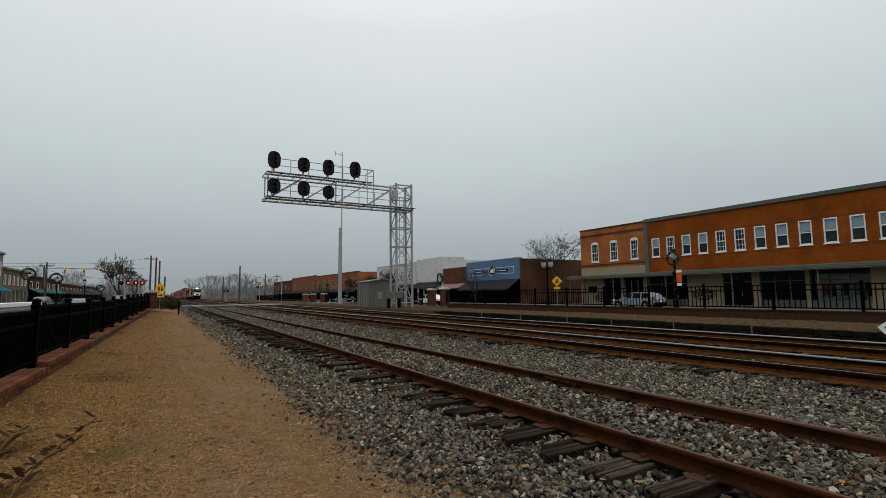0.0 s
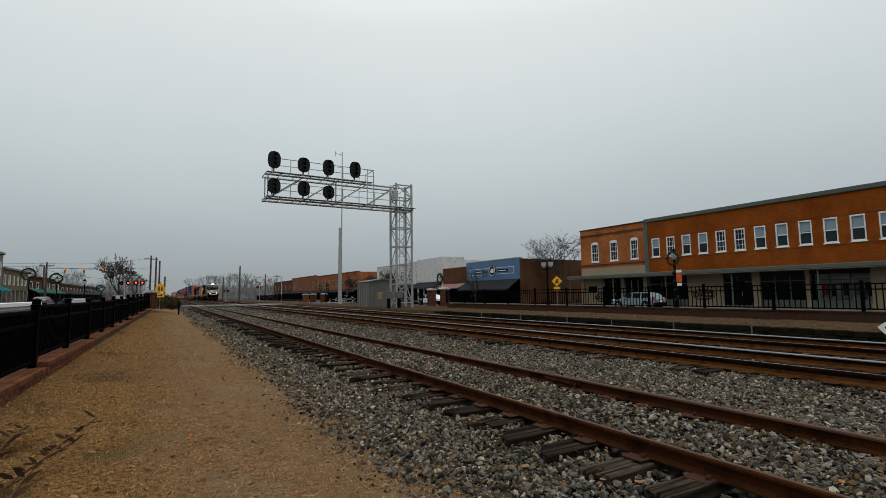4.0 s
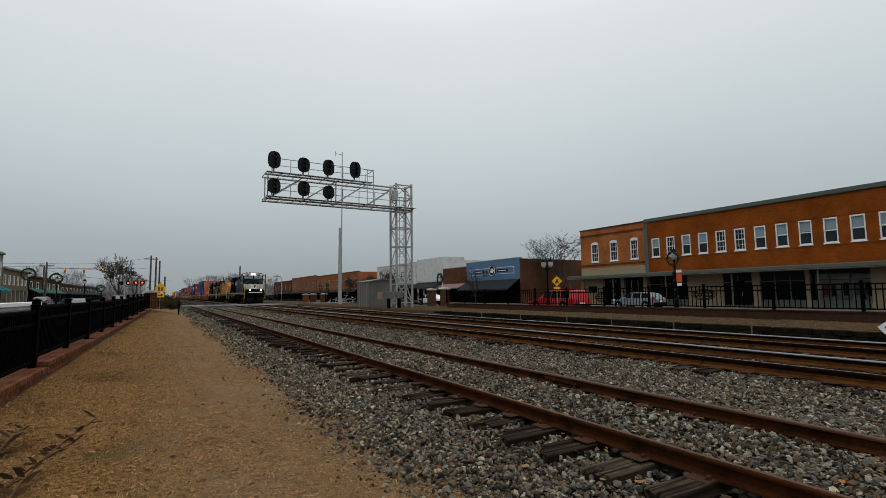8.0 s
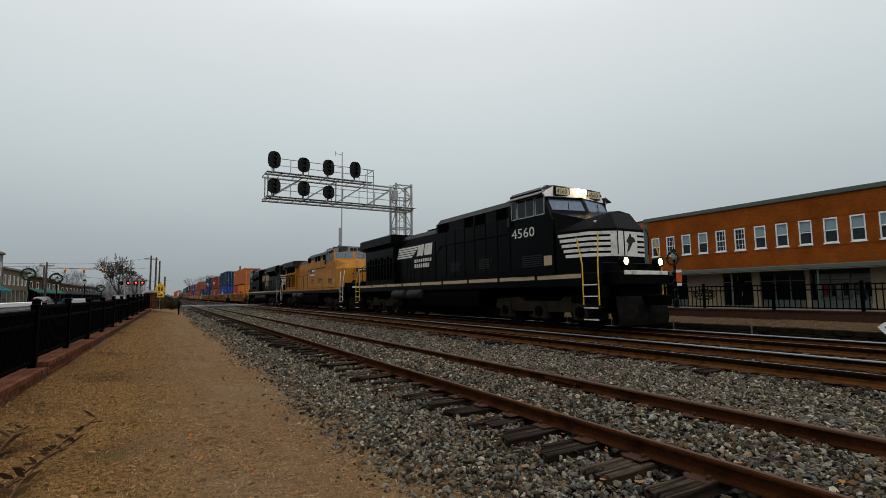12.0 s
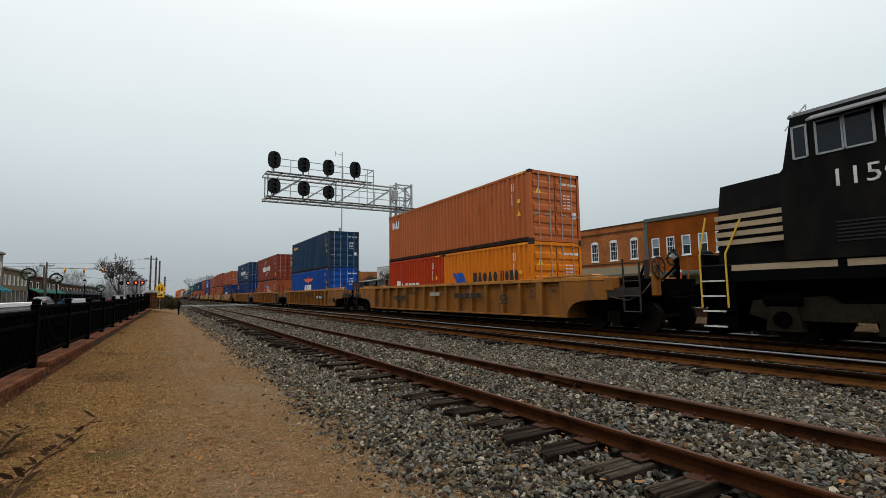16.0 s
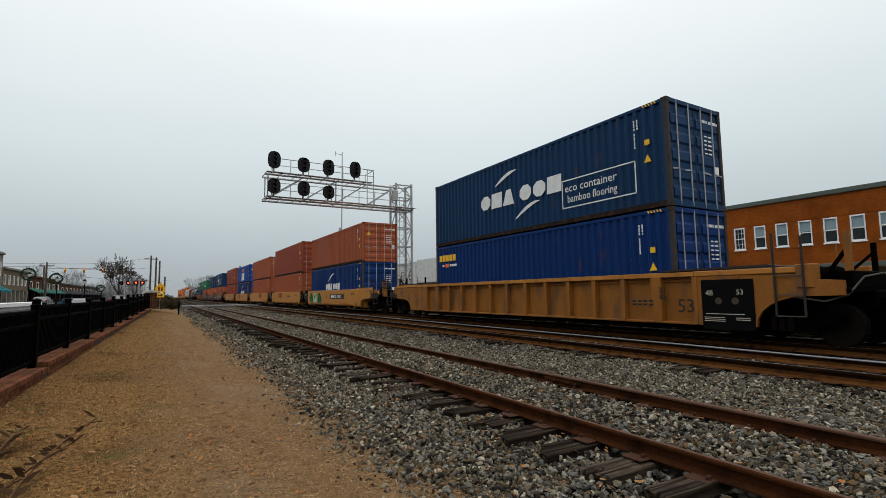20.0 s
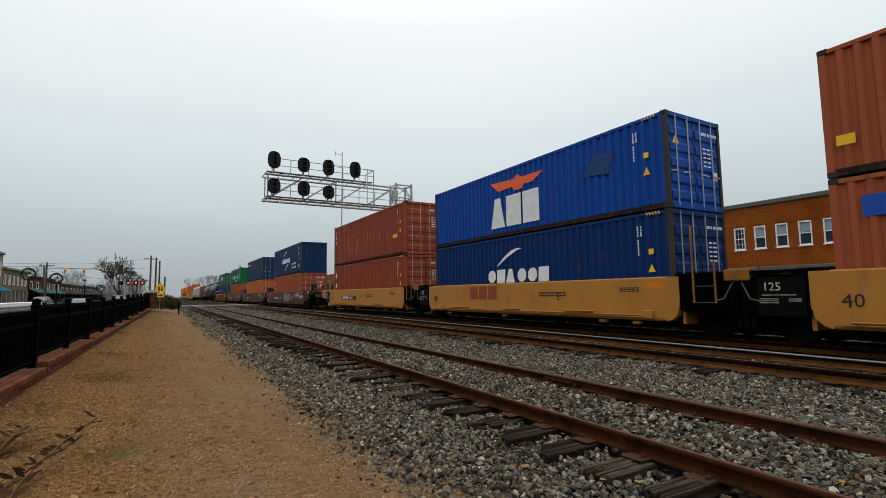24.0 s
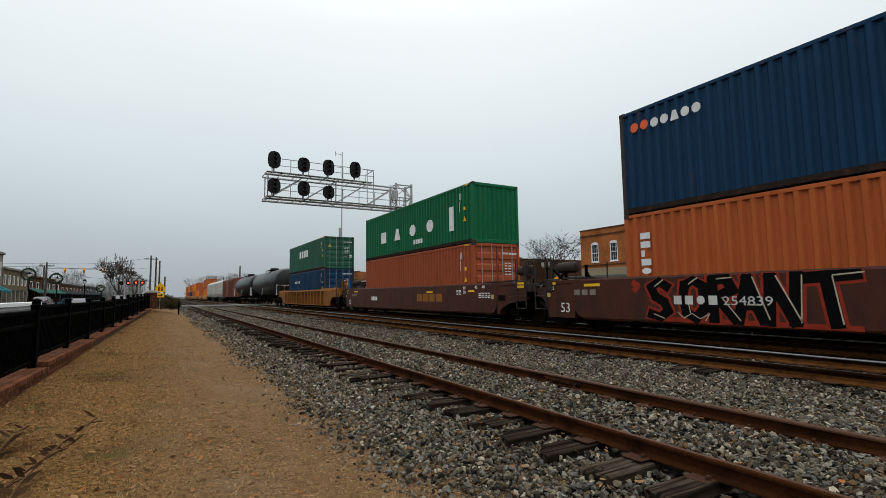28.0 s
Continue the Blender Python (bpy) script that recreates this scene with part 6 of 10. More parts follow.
def end_panel(sy, y0, y1, text="", size=0.22, low=0.26):
    """Black panel at a car's end with a white number."""
    def put(t, W, w, top):
        a, b = sorted((sy * y0, sy * y1))
        part("end_panel", Geo().box(-W - 0.002, -W + 0.02, a, b, low, 1.38), M_BLACK, t)
        if text:
            letters("writing", text, size * 0.8, L_DUST, t, Matrix.Translation((-W - 0.006, b - 0.1, 1.02 if low < 0.4 else 1.12)) @ WEST)
        if low < 0.4:
            letters("writing", "53", 0.16, L_DUST, t, Matrix.Translation((-W - 0.006, a + 0.36, 1.04)) @ WEST)
            for q in (0.34, 0.66):
                part("badge", Geo().cyl((-W - 0.006, a + (b - a) * q, 0.90), (-W - 0.002, a + (b - a) * q, 0.90), 0.08, n=12), L_BADGE, t)
        g = Geo()
        for z_, u0, u1 in ((0.60, 0.18, 0.92), (0.52, 0.55, 0.96), (0.48, 0.55, 0.96), (0.44, 0.55, 0.96), (0.52, 0.08, 0.34), (0.48, 0.08, 0.34)):
            z_ += 0.0 if low < 0.4 else 0.42
            g.box(-W - 0.006, -W - 0.002, a + (b - a) * u0, a + (b - a) * u1, z_, z_ + 0.014)
        tagged(part("print_bar", g, L_DUST, t, "small print bars"), kind="stuff")
    return put


def stamp(y, two=("20", "40"), m=None):
    return (side_text(two[0], y, 1.10, 0.2, m), side_text(two[1], y, 0.92, 0.2, m))


RIB = (side_text("53", -6.0, 0.66, 0.46), *stamp(-5.50), side_bars(-2.8, 0.98, 2, 4, 0.2, 0.05, M_MARKK), side_bars(4.6, 0.98, 2, 3, 0.2, 0.05, M_MARKK))
M_BADGE = mat("faded_red_badge", (0.22, 0.05, 0.02), 0.7, 0, 0.2, 4, 40, 0)
well_car(-49.2, (10.9, 11.4), 15.4, "rib", "dirty yellow ribbed well car carrying containers", cut=(2.98, 3.1), high=(9.5, 10.03), front_marks=(side_text("53", -4.5, 0.72, 0.5), side_bars(-1.3, 0.95, 1, 5, 0.30, 0.2, M_MARKK), *stamp(-6.2), side_text("45", -7.3, 1.12, 0.2), side_bars(4.9, 0.86, 1, 7, 0.15, 0.2, M_MARKK, 0.35), side_bars(3.2, 1.22, 2, 6, 0.1, 0.03, M_MARKK), side_bars(0.9, 1.05, 1, 6, 0.14, 0.16, M_SCRAWLW, 0.1)))
container(-55.3, 2.951, LEN40, STD, P_LIGHTOR, "orange corrugated shipping container with white block mark on the stack", (shapes("oai", 5.62, 1.78, 0.42, M_MARKW, 0.32, 0.06),))
container(-55.3, Z0, LEN20, STD, P_HLORANGE, "bright orange short container with blue and black marks", (
    patch([(2.30, 1.15), (1.15, 1.15), (1.45, 1.66), (1.90, 1.66), (1.75, 1.38), (2.0, 1.66), (2.3, 1.66), (1.95, 1.3)], M_MARKB), shapes("baoao", 0.65, 1.22, 0.40, M_MARKK, 0.26, 0.09), shapes("iiobo", -1.20, 1.22, 0.40, M_MARKK, 0.22, 0.06)))
container(-55.3 + 6.13, Z0, LEN20, STD, P_RED, "red short container with white block mark", (blocks(1, 1.95, 1.10, 0.42, 0.38, M_MARKW), blocks(1, 1.35, 1.10, 0.10, 0.24, M_MARKW), blocks(4, 0.95, 1.10, 0.30, 0.24, M_MARKW, 0.12)))
# second: dark blue over blue
well_car(-25.6, (11.6, 9.5), 13.6, "rib", "yellow ribbed well car with rust stains", cut=(3.32, 2.6), high=(10.0, None), front_marks=(side_panel(-5.35, -3.45, 0.84, 1.12, M_MARKK, "dark number panel"), side_bars(-3.55, 0.90, 1, 4, 0.10, 0.15, M_MARKW, 0.35), side_text("786469", -4.25, 0.88, 0.25, M_MARKW, 1.1), side_text("53", -6.95, 0.62, 0.46), *stamp(-6.15), end_panel(1, 7.0, 7.45, "1251", 0.2), side_panel(-8.35, -7.9, 0.62, 0.92, M_BLACK), side_bars(-0.5, 1.05, 1, 8, 0.06, 0.12, M_MARKK)))
container(-31.7, 3.262, LEN40, HI, P_SEA, "dark blue container with small yellow mark", (shapes("ooaoo", 5.28, 2.24, 0.24, M_MARKY, 0.24, 0.05),))
container(-31.7, Z0, LEN40, HI, P_BLUE, "bright blue container with white block letters and red bird shape", (
    shapes("abb", 1.25, 0.95, 0.74, M_MARKW, 0.72, 0.08),
    patch([(1.34, 2.29), (0.94, 1.95), (0.04, 1.99), (0.02, 1.83), (-0.31, 1.80), (-0.32, 1.96), (-1.26, 1.99), (-1.69, 2.25), (-0.36, 2.20), (-0.16, 2.40), (-0.02, 2.20)], M_MARKO)))
# third: maroon
well_car(-5.95, (10.1, 9.5), 13.0, "rib", "yellow ribbed well car with dark end panel", front_marks=RIB + (end_panel(-1, 6.85, 8.02, "48"), end_panel(1, 6.9, 7.4, "1251", 0.2), side_bars(-0.6, 0.74, 1, 3, 0.26, 0.28, M_BADGE, 0.2)), cut=(2.0, 2.0), wheel=False)
def CMA(y0, y1, gap, zb, hgt, up, low, m=M_MARKW):
    """Six plain blocks in two groups with a sweep above and one below."""
    w = (y0 - y1 - gap - 4 * 0.06) / 6
    return (shapes("oba", y0, zb, hgt, m, w, 0.06, 0.03), shapes("oob", y0 - 3 * w - 0.12 - gap, zb, hgt, m, w, 0.06, 0.03)) + tuple(sweep(*q, m) for q in (up, low) if q)


def sweep(ya, za, yb, zb, material):
    """A curved stroke from (ya, za) up to (yb, zb)."""
    top, under = [], []
    for k in range(11):
        u = k / 10
        yy, zz = ya + (yb - ya) * u, za + (zb - za) * math.sin(u * math.pi / 2)
        th = 0.14 * math.sin(math.pi * (0.06 + 0.9 * u))
        top.append((yy, zz + th * 0.5))
        under.append((yy, zz - th * 0.5))
    return patch(top + under[::-1], material, "plain white sweep")


container(-12.05, 2.96, LEN40, HI, P_MAROON, "maroon container with white block letters and sweeps", CMA(2.4, -2.15, 0.3, 1.16, 0.60, (1.4, 1.96, 0.1, 2.40), (0.15, 0.54, -1.1, 1.06)) + (patch([(-5.30, 0.46), (-5.66, 0.46), (-5.66, 0.84), (-5.30, 0.84)], M_MARKY, "yellow notice"),))
container(-12.05 + 6.13, Z0, LEN20, STD, P_MARR, "red-brown short container with white mark", (blocks(1, 2.5, 1.9, 0.2, 0.3, M_MARKW), blocks(1, 2.5, 1.3, 0.2, 0.3, M_MARKW)))
container(-12.05, Z0, LEN20, STD, P_BROWNOR, "red-orange short container with grey primer patches and a blue disc", (patch([(2.35, 1.25), (1.25, 1.25), (1.25, 1.93), (2.35, 1.93)], M_PRIMER, "grey primer patch"), patch([(0.9, 1.25), (-0.05, 1.25), (-0.05, 1.5), (0.9, 1.5)], M_PRIMER, "grey primer patch"),
    patch([(2.75 + 0.17 * math.cos(a * 0.524), 1.92 + 0.17 * math.sin(a * 0.524)) for a in range(12)], M_DISC, "blue disc")), doors=False)
# fourth: navy
well_car(13.54, (10.0, 11.35), 13.4, "rib", "yellow ribbed well car with black end panel", front_marks=(side_text("53", -6.25, 0.62, 0.46), *stamp(-5.75), side_bars(-4.95, 0.86, 2, 4, 0.12, 0.05, M_MARKK), end_panel(-1, 6.87, 8.02, "48")), cut=(1.98, 3.0), wheel=False, high=(None, 10.05))
ECO = (words("eco container", -2.38, 1.02, 0.36, M_MARKW, 1.02), words("bamboo flooring", -2.48, 0.68, 0.34, M_MARKW, 0.86), rect_line(-5.08, -2.25, 0.50, 1.42, M_MARKW))
container(7.44, 3.31, LEN40, HI, P_NAVY, "navy container with white writing and block letters", CMA(2.35, -2.22, 0.3, 1.12, 0.58, (1.35, 1.97, 0.06, 2.36), (0.15, 0.52, -1.18, 1.0)) + ECO)
container(7.44, 0.40, LEN40, HI, P_DEEP, "deep blue container with small orange mark", (blocks(5, 5.76, 2.20, 0.24, 0.28, M_MARKY, 0.05), blocks(1, 5.5, 1.95, 0.16, 0.1, M_MARKW), blocks(1, 5.25, 1.92, 0.3, 0.16, M_MARKO), blocks(4, 4.85, 1.95, 0.12, 0.1, M_MARKW, 0.03)))
# five-unit articulated car
def unit_marks(letter, y_letter):
    return (side_text("40", 5.85, 0.80, 0.36), side_text(letter, y_letter, 0.90, 0.32), side_bars(-0.9 + y_letter * 0.2, 1.1, 2, 8, 0.12, 0.05, M_MARKK, 0.3), side_bars(-4.6, 1.22, 3, 5, 0.10, 0.025, M_MARKK, 0.3), end_panel(1, 6.42, 7.3, "125", 0.3, 0.6), side_panel(-5.9, -5.45, 1.22, 1.36, P_HLORANGE, "faded orange patch"))


NUM = (side_panel(-3.18, 0.08, 0.86, 1.2, M_MARKK, "black number panel"), side_bars(-0.17, 0.93, 1, 4, 0.24, 0.22, M_MARKW, 0.3), side_text("759577", -1.53, 0.92, 0.29, M_MARKW, 1.2))
NUM9 = (side_panel(0.75, 3.45, 0.82, 1.08, M_MARKK, "black number panel"), side_bars(3.3, 0.88, 1, 4, 0.2, 0.16, M_MARKW, 0.3), side_text("759577", 2.2, 0.86, 0.23, M_MARKW, 1.2))
TT = (side_bars(2.84, 0.90, 1, 3, 0.52, 0.50, M_BADGE, 0.22),)
TT7 = (side_bars(-0.64, 0.90, 1, 3, 0.54, 0.58, M_BADGE, 0.22),)
UNITS = ((35.3, (9.2, 7.75), NUM + unit_marks("B", 0.94), (True, "joint")), (50.8, (7.75, 7.75), TT + unit_marks("C", -2.2), (False, "joint")), (66.3, (7.75, 7.75), TT7 + unit_marks("D", 2.76), (False, "joint")),
         (81.75, (7.75, 7.75), TT + unit_marks("E", -2.13), (False, "joint")), (97.2, (7.75, 10.9), NUM9 + unit_marks("A", 0.05), (False, True)))
for mid, ends, marks, bg_ in UNITS:
    wc_ = well_car(mid, ends, 12.7, "plain", "clean yellow smooth-sided articulated well car unit", bg_, marks, cut=(3.02, 4.1), high=(7.92 if mid == 35.3 else None, 8.3 if mid == 97.2 else None), arch=0.54)
    if mid == 35.3:
        for k, (y, wd) in enumerate(((5.6, 0.9), (4.6, 1.1), (3.4, 1.2))):
            part("spray_paint", Geo().prism([(y, 0.46), (y - wd * 0.9, 0.44), (y - wd, 1.0 - 0.1 * k), (y - wd * 0.6, 1.32), (y - 0.1, 1.30)], "x", -1.4655 - 0.001 * k, -1.462), (P_GREEN, M_SCRAWL, P_GREEN)[k], wc_, "green and white spray-painted scrawl")
            part("spray_paint", Geo().bar((-1.469, y - wd * 0.2, 0.5), (-1.469, y - wd * 0.45, 1.28), 0.04, 0.04).bar((-1.469, y - wd * 0.45, 1.28), (-1.469, y - wd * 0.9, 0.8), 0.04, 0.04), M_MARKK, wc_, "black scrawl outline")
container(29.2, 3.27, LEN40, STD, P_BROWNOR, "brown-orange weathered container on top of the stack", ())
container(29.2, Z0, LEN40, HI, P_DEEP, "deep blue container with white block letters in the well", CMA(1.9, -1.45, 0.2, 1.18, 0.48, (1.3, 1.82, -0.2, 2.38), None))
container(44.7, 3.27, LEN40, HI, P_MARR, "red-brown container stacked on another", ())
container(44.7, Z0, LEN40, HI, P_BROWNOR, "brown-orange container in the well", ())
container(60.1, 3.27, LEN40, STD, P_BROWNOR, "brown-orange container with a dark patch", (patch([(-1.10, 0.12), (-1.90, 0.12), (-1.90, 0.40), (-1.10, 0.40)], M_MARKK, "dark repair patch"), patch([(5.9, 0.6), (5.6, 0.6), (5.6, 0.8), (5.9, 0.8)], M_MARKY, "yellow sticker")))
container(60.1, Z0, LEN40, HI, P_BROWNOR, "brown-orange container in the well with blue sticker", (patch([(5.6, 2.1), (5.2, 2.1), (5.2, 2.5), (5.6, 2.5)], M_MARKB, "blue sticker"),))
container(75.65, 3.27, LEN40, STD, P_BLUE, "bright blue container with big white block letters and red bird shape", (
    shapes("abb", 1.60, 0.36, 1.15, M_MARKW, 0.86, 0.10),
    patch([(1.6, 2.15), (1.1, 1.76), (0.26, 1.80), (0.13, 1.64), (-0.26, 1.63), (-0.40, 1.78), (-0.89, 1.77), (-1.44, 2.06), (-0.28, 2.07), (-0.05, 2.22), (0.15, 2.08)], M_MARKO), patch([(-3.2, 1.4), (-4.2, 1.3), (-4.4, 1.9), (-3.7, 2.0)], M_SCUFF, "dark scuffed area")))
container(75.65, Z0, LEN40, HI, P_DEEP, "deep blue container with white block letters in the well", CMA(1.9, -1.55, 0.15, 1.16, 0.50, (1.28, 1.80, -0.16, 2.38), None))
container(91.1, 3.262, LEN40, HI, P_MARR, "weathered red-brown container with scraped side", (blocks(1, 5.72, 2.3, 0.12, 0.2, M_MARKW), blocks(1, 5.72, 1.95, 0.18, 0.2, M_MARKW), blocks(1, 5.72, 1.62, 0.18, 0.2, M_MARKW), patch([(-4.5, 1.02), (-5.1, 1.02), (-5.1, 1.22), (-4.5, 1.22)], M_MARKY, "yellow sticker")) + tuple(patch([(y, z), (y - 0.03, z), (y - 0.05, z + l), (y - 0.02, z + l)], M_PRIMER, "scratch") for y, z, l in ((2.9, 1.0, 0.9), (2.5, 0.7, 0.7), (1.4, 0.6, 0.5), (1.2, 0.8, 0.9), (-0.6, 1.3, 0.6), (-1.2, 1.2, 0.5), (-2.6, 1.0, 0.9), (-3.7, 0.9, 0.5))))
container(91.1, Z0, LEN40, HI, P_MARR, "weathered red-brown container in the well", (blocks(1, 5.65, 2.0, 0.22, 0.36, M_MARKW), blocks(1, 5.65, 1.32, 0.22, 0.3, M_MARKW)))
# brown well cars
def scrawl(y0, y1, z0, z1, seed, material, loops=9):
    """Looping lines of thin spray paint."""
    def put(t, W, w, top):
        rng = random.Random(seed)
        pts, n = [], loops * 6
        for i in range(n + 1):
            u = i / n
            a = 2 * math.pi * loops * u
            pts.append((-W - 0.012, y0 + (y1 - y0) * min(1, max(0, u + 0.09 * math.cos(a))), (z0 + z1) / 2 + (z1 - z0) / 2 * math.sin(a + 0.6 * math.sin(3.1 * u * 6)) * rng.uniform(0.75, 1.0)))
        part("spray_paint", Geo().tube(pts, 0.011, 4), material, t, "looping thin spray-painted scrawl")
    return put


M_PALEY = mat("pale_yellow_plate", (0.45, 0.34, 0.12), 0.7, 0, 0.1, 4, 40, 0)
M_FAINT = mat("faint_print", (0.22, 0.18, 0.15), 0.8, 0, 0.2, 4, 40, 0)
M_CREAMY = mat("cream_spray_paint", (0.42, 0.36, 0.26), 0.8, 0, 0.2, 6, 40, 0)
M_MARKWF = mat("white_stencil", (0.52, 0.51, 0.48), 0.7, 0, 0.2, 4, 40, 0)


def front_text(text, y_left, z, size, material, stretch):
    def put(t, W, w, top):
        letters("writing", text, size, material, t, Matrix.Translation((-W - 0.016, y_left, z)) @ WEST, stretch=stretch)
    return put


def tuple_bars(y, z, hgt, w):
    """Brand initials as plain shapes, in front of the spray paint."""
    def put(t, W, k, top):
        shapes("bbob", y, z, hgt, M_MARKWF, w, 0.09)(t, W + 0.010, k, top)
    return put


BN = (side_text("53", 8.5, 0.52, 0.42, M_MARKW), side_panel(8.7, 9.15, 1.38, 1.46, M_MARKY), side_text("125", 9.0, 1.22, 0.16, M_MARKW), side_panel(8.95, 9.1, 0.98, 1.12, M_PALEY), side_bars(7.9, 1.05, 1, 3, 0.22, 0.16, M_FAINT), side_panel(-9.54, -9.09, 1.30, 1.50, M_MARKY), side_panel(-8.45, -8.05, 0.86, 1.06, M_BLACK), side_panel(-7.75, -7.6, 0.92, 1.08, M_PALEY), side_bars(-6.9, 1.15, 4, 3, 0.15, 0.03, M_FAINT), side_text("40", -5.62, 1.30, 0.2, M_MARKW), side_text("20", -5.62, 1.12, 0.2, M_MARKW), side_text("45", -6.5, 1.32, 0.18, M_MARKW), side_text("48", -7.0, 1.32, 0.18, M_MARKW),
      side_bars(-6.75, 1.1, 3, 4, 0.15, 0.04, M_MARKW), side_bars(-5.1, 1.25, 4, 2, 0.15, 0.03, M_MARKW), side_panel(-6.45, -6.0, 1.19, 1.27, M_MARKY), side_panel(6.9, 7.5, 1.30, 1.38, M_MARKY), side_panel(-3.0, -2.4, 1.18, 1.26, M_MARKY))
LOGO = (side_bars(-1.4, 0.78, 1, 4, 0.55, 0.36, P_WELL, 0.15), side_bars(4.55, 0.80, 1, 4, 0.18, 0.22, M_MARKW, 0.3))
for mid, extra in ((119.15, LOGO + (side_text("254839", 3.3, 0.80, 0.24, M_MARKW, 1.15), side_text("B", 1.7, 0.8, 0.28, M_MARKW), scrawl(0.0, -2.4, 0.5, 1.42, 3, M_SCRAWLW, 13), scrawl(-4.4, -5.7, 0.85, 1.32, 4, M_SCRAWLW, 6), scrawl(-6.1, -7.4, 0.8, 1.2, 5, M_SCRAWLW, 7))), (139.1, (front_text("254839", 3.40, 0.81, 0.28, M_MARKWF, 1.25), tuple_bars(4.59, 0.81, 0.21, 0.20))), (158.9, LOGO)):
    car = well_car(mid, (10.0, 10.0), 15.9, "rust", "brown smooth-sided well car" + (" covered in red and black spray paint" if mid == 139.1 else " with faded yellow mark"), (True, True), BN + extra, cut=(1.92, 0.95), high=(9.66, None), arch=1.45)
    if mid == 139.1:
        M_SPRAY = mat("red_spray_paint", (0.24, 0.022, 0.008), 0.6, 0, 0.3, 6, 40, 0)
        SIGNS = (((4.76, 1.24), (4.98, 1.40), (5.22, 1.24), (5.10, 1.00), (4.86, 0.86), (4.76, 0.64), (4.98, 0.46), (5.26, 0.56)),
                 ((4.35, 0.98), (4.30, 1.28), (4.08, 1.42), (3.84, 1.24), (3.84, 0.72), (4.05, 0.46), (4.28, 0.62), (4.35, 0.98)),
                 ((3.62, 0.48), (3.62, 1.38), (3.30, 1.40), (3.18, 1.15), (3.52, 0.98), (3.14, 0.48)),
                 ((3.08, 0.46), (2.86, 1.40), (2.56, 0.50), (2.70, 0.82), (2.98, 0.82)),
                 ((2.46, 0.46), (2.40, 1.40), (1.98, 0.48), (1.92, 1.42)),
                 ((1.86, 1.36), (0.95, 1.42), (1.42, 1.38), (1.30, 0.48)))
        def stroke(g, pts, wd, x):
            for q, ((ya, za), (yb, zb)) in enumerate(zip(pts, pts[1:])):
                d = Vector((yb - ya, zb - za)).normalized()
                o, ext = Vector((-d.y, d.x)) * wd / 2, d * wd * 0.35
                a, b = Vector((ya, za)) - ext, Vector((yb, zb)) + ext
                zs = [min(max(p.y, 0.36), 1.50) for p in (a + o, b + o, b - o, a - o)]
                g.prism([(p.x, z) for p, z in zip((a + o, b + o, b - o, a - o), zs)], "x", x - 0.0003 * q, -1.4605)
        for pts in SIGNS:
            red, blk, rim = Geo(), Geo(), Geo()
            stroke(red, pts, 0.36, -1.4640)
            stroke(blk, pts, 0.24, -1.4685)
            stroke(rim, [(y - 0.11, z + 0.02) for y, z in pts[1:3]], 0.028, -1.4720)
            stroke(rim, [(y - 0.10, z) for y, z in pts[-2:]], 0.026, -1.4720)
            for g, m in ((red, M_SPRAY), (blk, M_BLACK), (rim, M_CREAMY)):
                part("spray_paint", g, m, car, "spray-painted sign in red, black and cream")
        g = Geo()
        stroke(g, [(5.75, 1.36), (5.62, 1.28), (5.72, 1.18)], 0.16, -1.4640)
        part("spray_paint", g, M_SPRAY, car, "red spray blot")
        g = Geo()
        stroke(g, [(5.0, 0.44), (0.95, 0.40)], 0.12, -1.4635)
        part("spray_paint", g, M_SPRAY, car, "red spray line")
        g = Geo()
        stroke(g, [(4.5, 0.62), (4.36, 0.48), (4.15, 0.60), (3.95, 0.48), (3.72, 0.60), (3.82, 0.44)], 0.02, -1.4725)
        part("spray_paint", g, M_CREAMY, car, "thin cream flourish")
container(113.26, 3.262, LEN40, HI, P_NAVY, "navy container with white writing on the stack", CMA(1.85, -1.5, 0.1, 1.20, 0.50, (1.18, 1.97, -0.21, 2.42), (0.58, 0.47, -0.95, 1.05)) + (words("eco container", -2.30, 0.93, 0.34, M_MARKW, 1.0), words("bamboo flooring", -2.40, 0.56, 0.32, M_MARKW, 0.86), patch([(-5.1, 0.5), (-5.45, 0.5), (-5.45, 0.85), (-5.1, 0.85)], M_MARKY, "yellow notice")), doors=False)
container(113.26, Z0, LEN40, HI, P_TERRA, "orange container in the well with white upright mark", tuple(shapes(q, 5.62, 2.20 - 0.235 * k, 0.17, M_MARKW, 0.30) for k, q in enumerate("bbibob")))
container(133.06, 3.262, LEN40, HI, P_SEA, "dark blue container with orange and white mark", (shapes("oo", 5.73, 2.24, 0.28, M_MARKO, 0.26, 0.05), shapes("ooaoo", 5.1, 2.22, 0.26, M_MARKW, 0.24, 0.05)))
container(133.06, Z0, LEN40, HI, P_ORANGE, "orange container with white upright block letters", tuple(shapes(q, 5.59, 2.17 - 0.235 * k, 0.17, M_MARKW, 0.30) for k, q in enumerate("bbibob")))
container(152.8, 3.262, LEN40, STD, P_GREEN, "green container with spaced white block letters", (shapes("baoo", 3.6, 0.85, 0.62, M_MARKW, 0.72, 1.15), patch([(-4.19, 0.67), (-4.57, 0.67), (-4.57, 1.76), (-4.19, 1.76)], M_MARKW), blocks(4, -0.6, 0.42, 0.2, 0.22, M_MARKW, 0.06)), doors=False)
container(152.8, Z0, LEN40, HI, P_TERRA, "orange container with closed doors in the well", ())
well_car(180.0, (10.8, 10.4), 13.6, "rib", "yellow ribbed well car behind the brown cars")
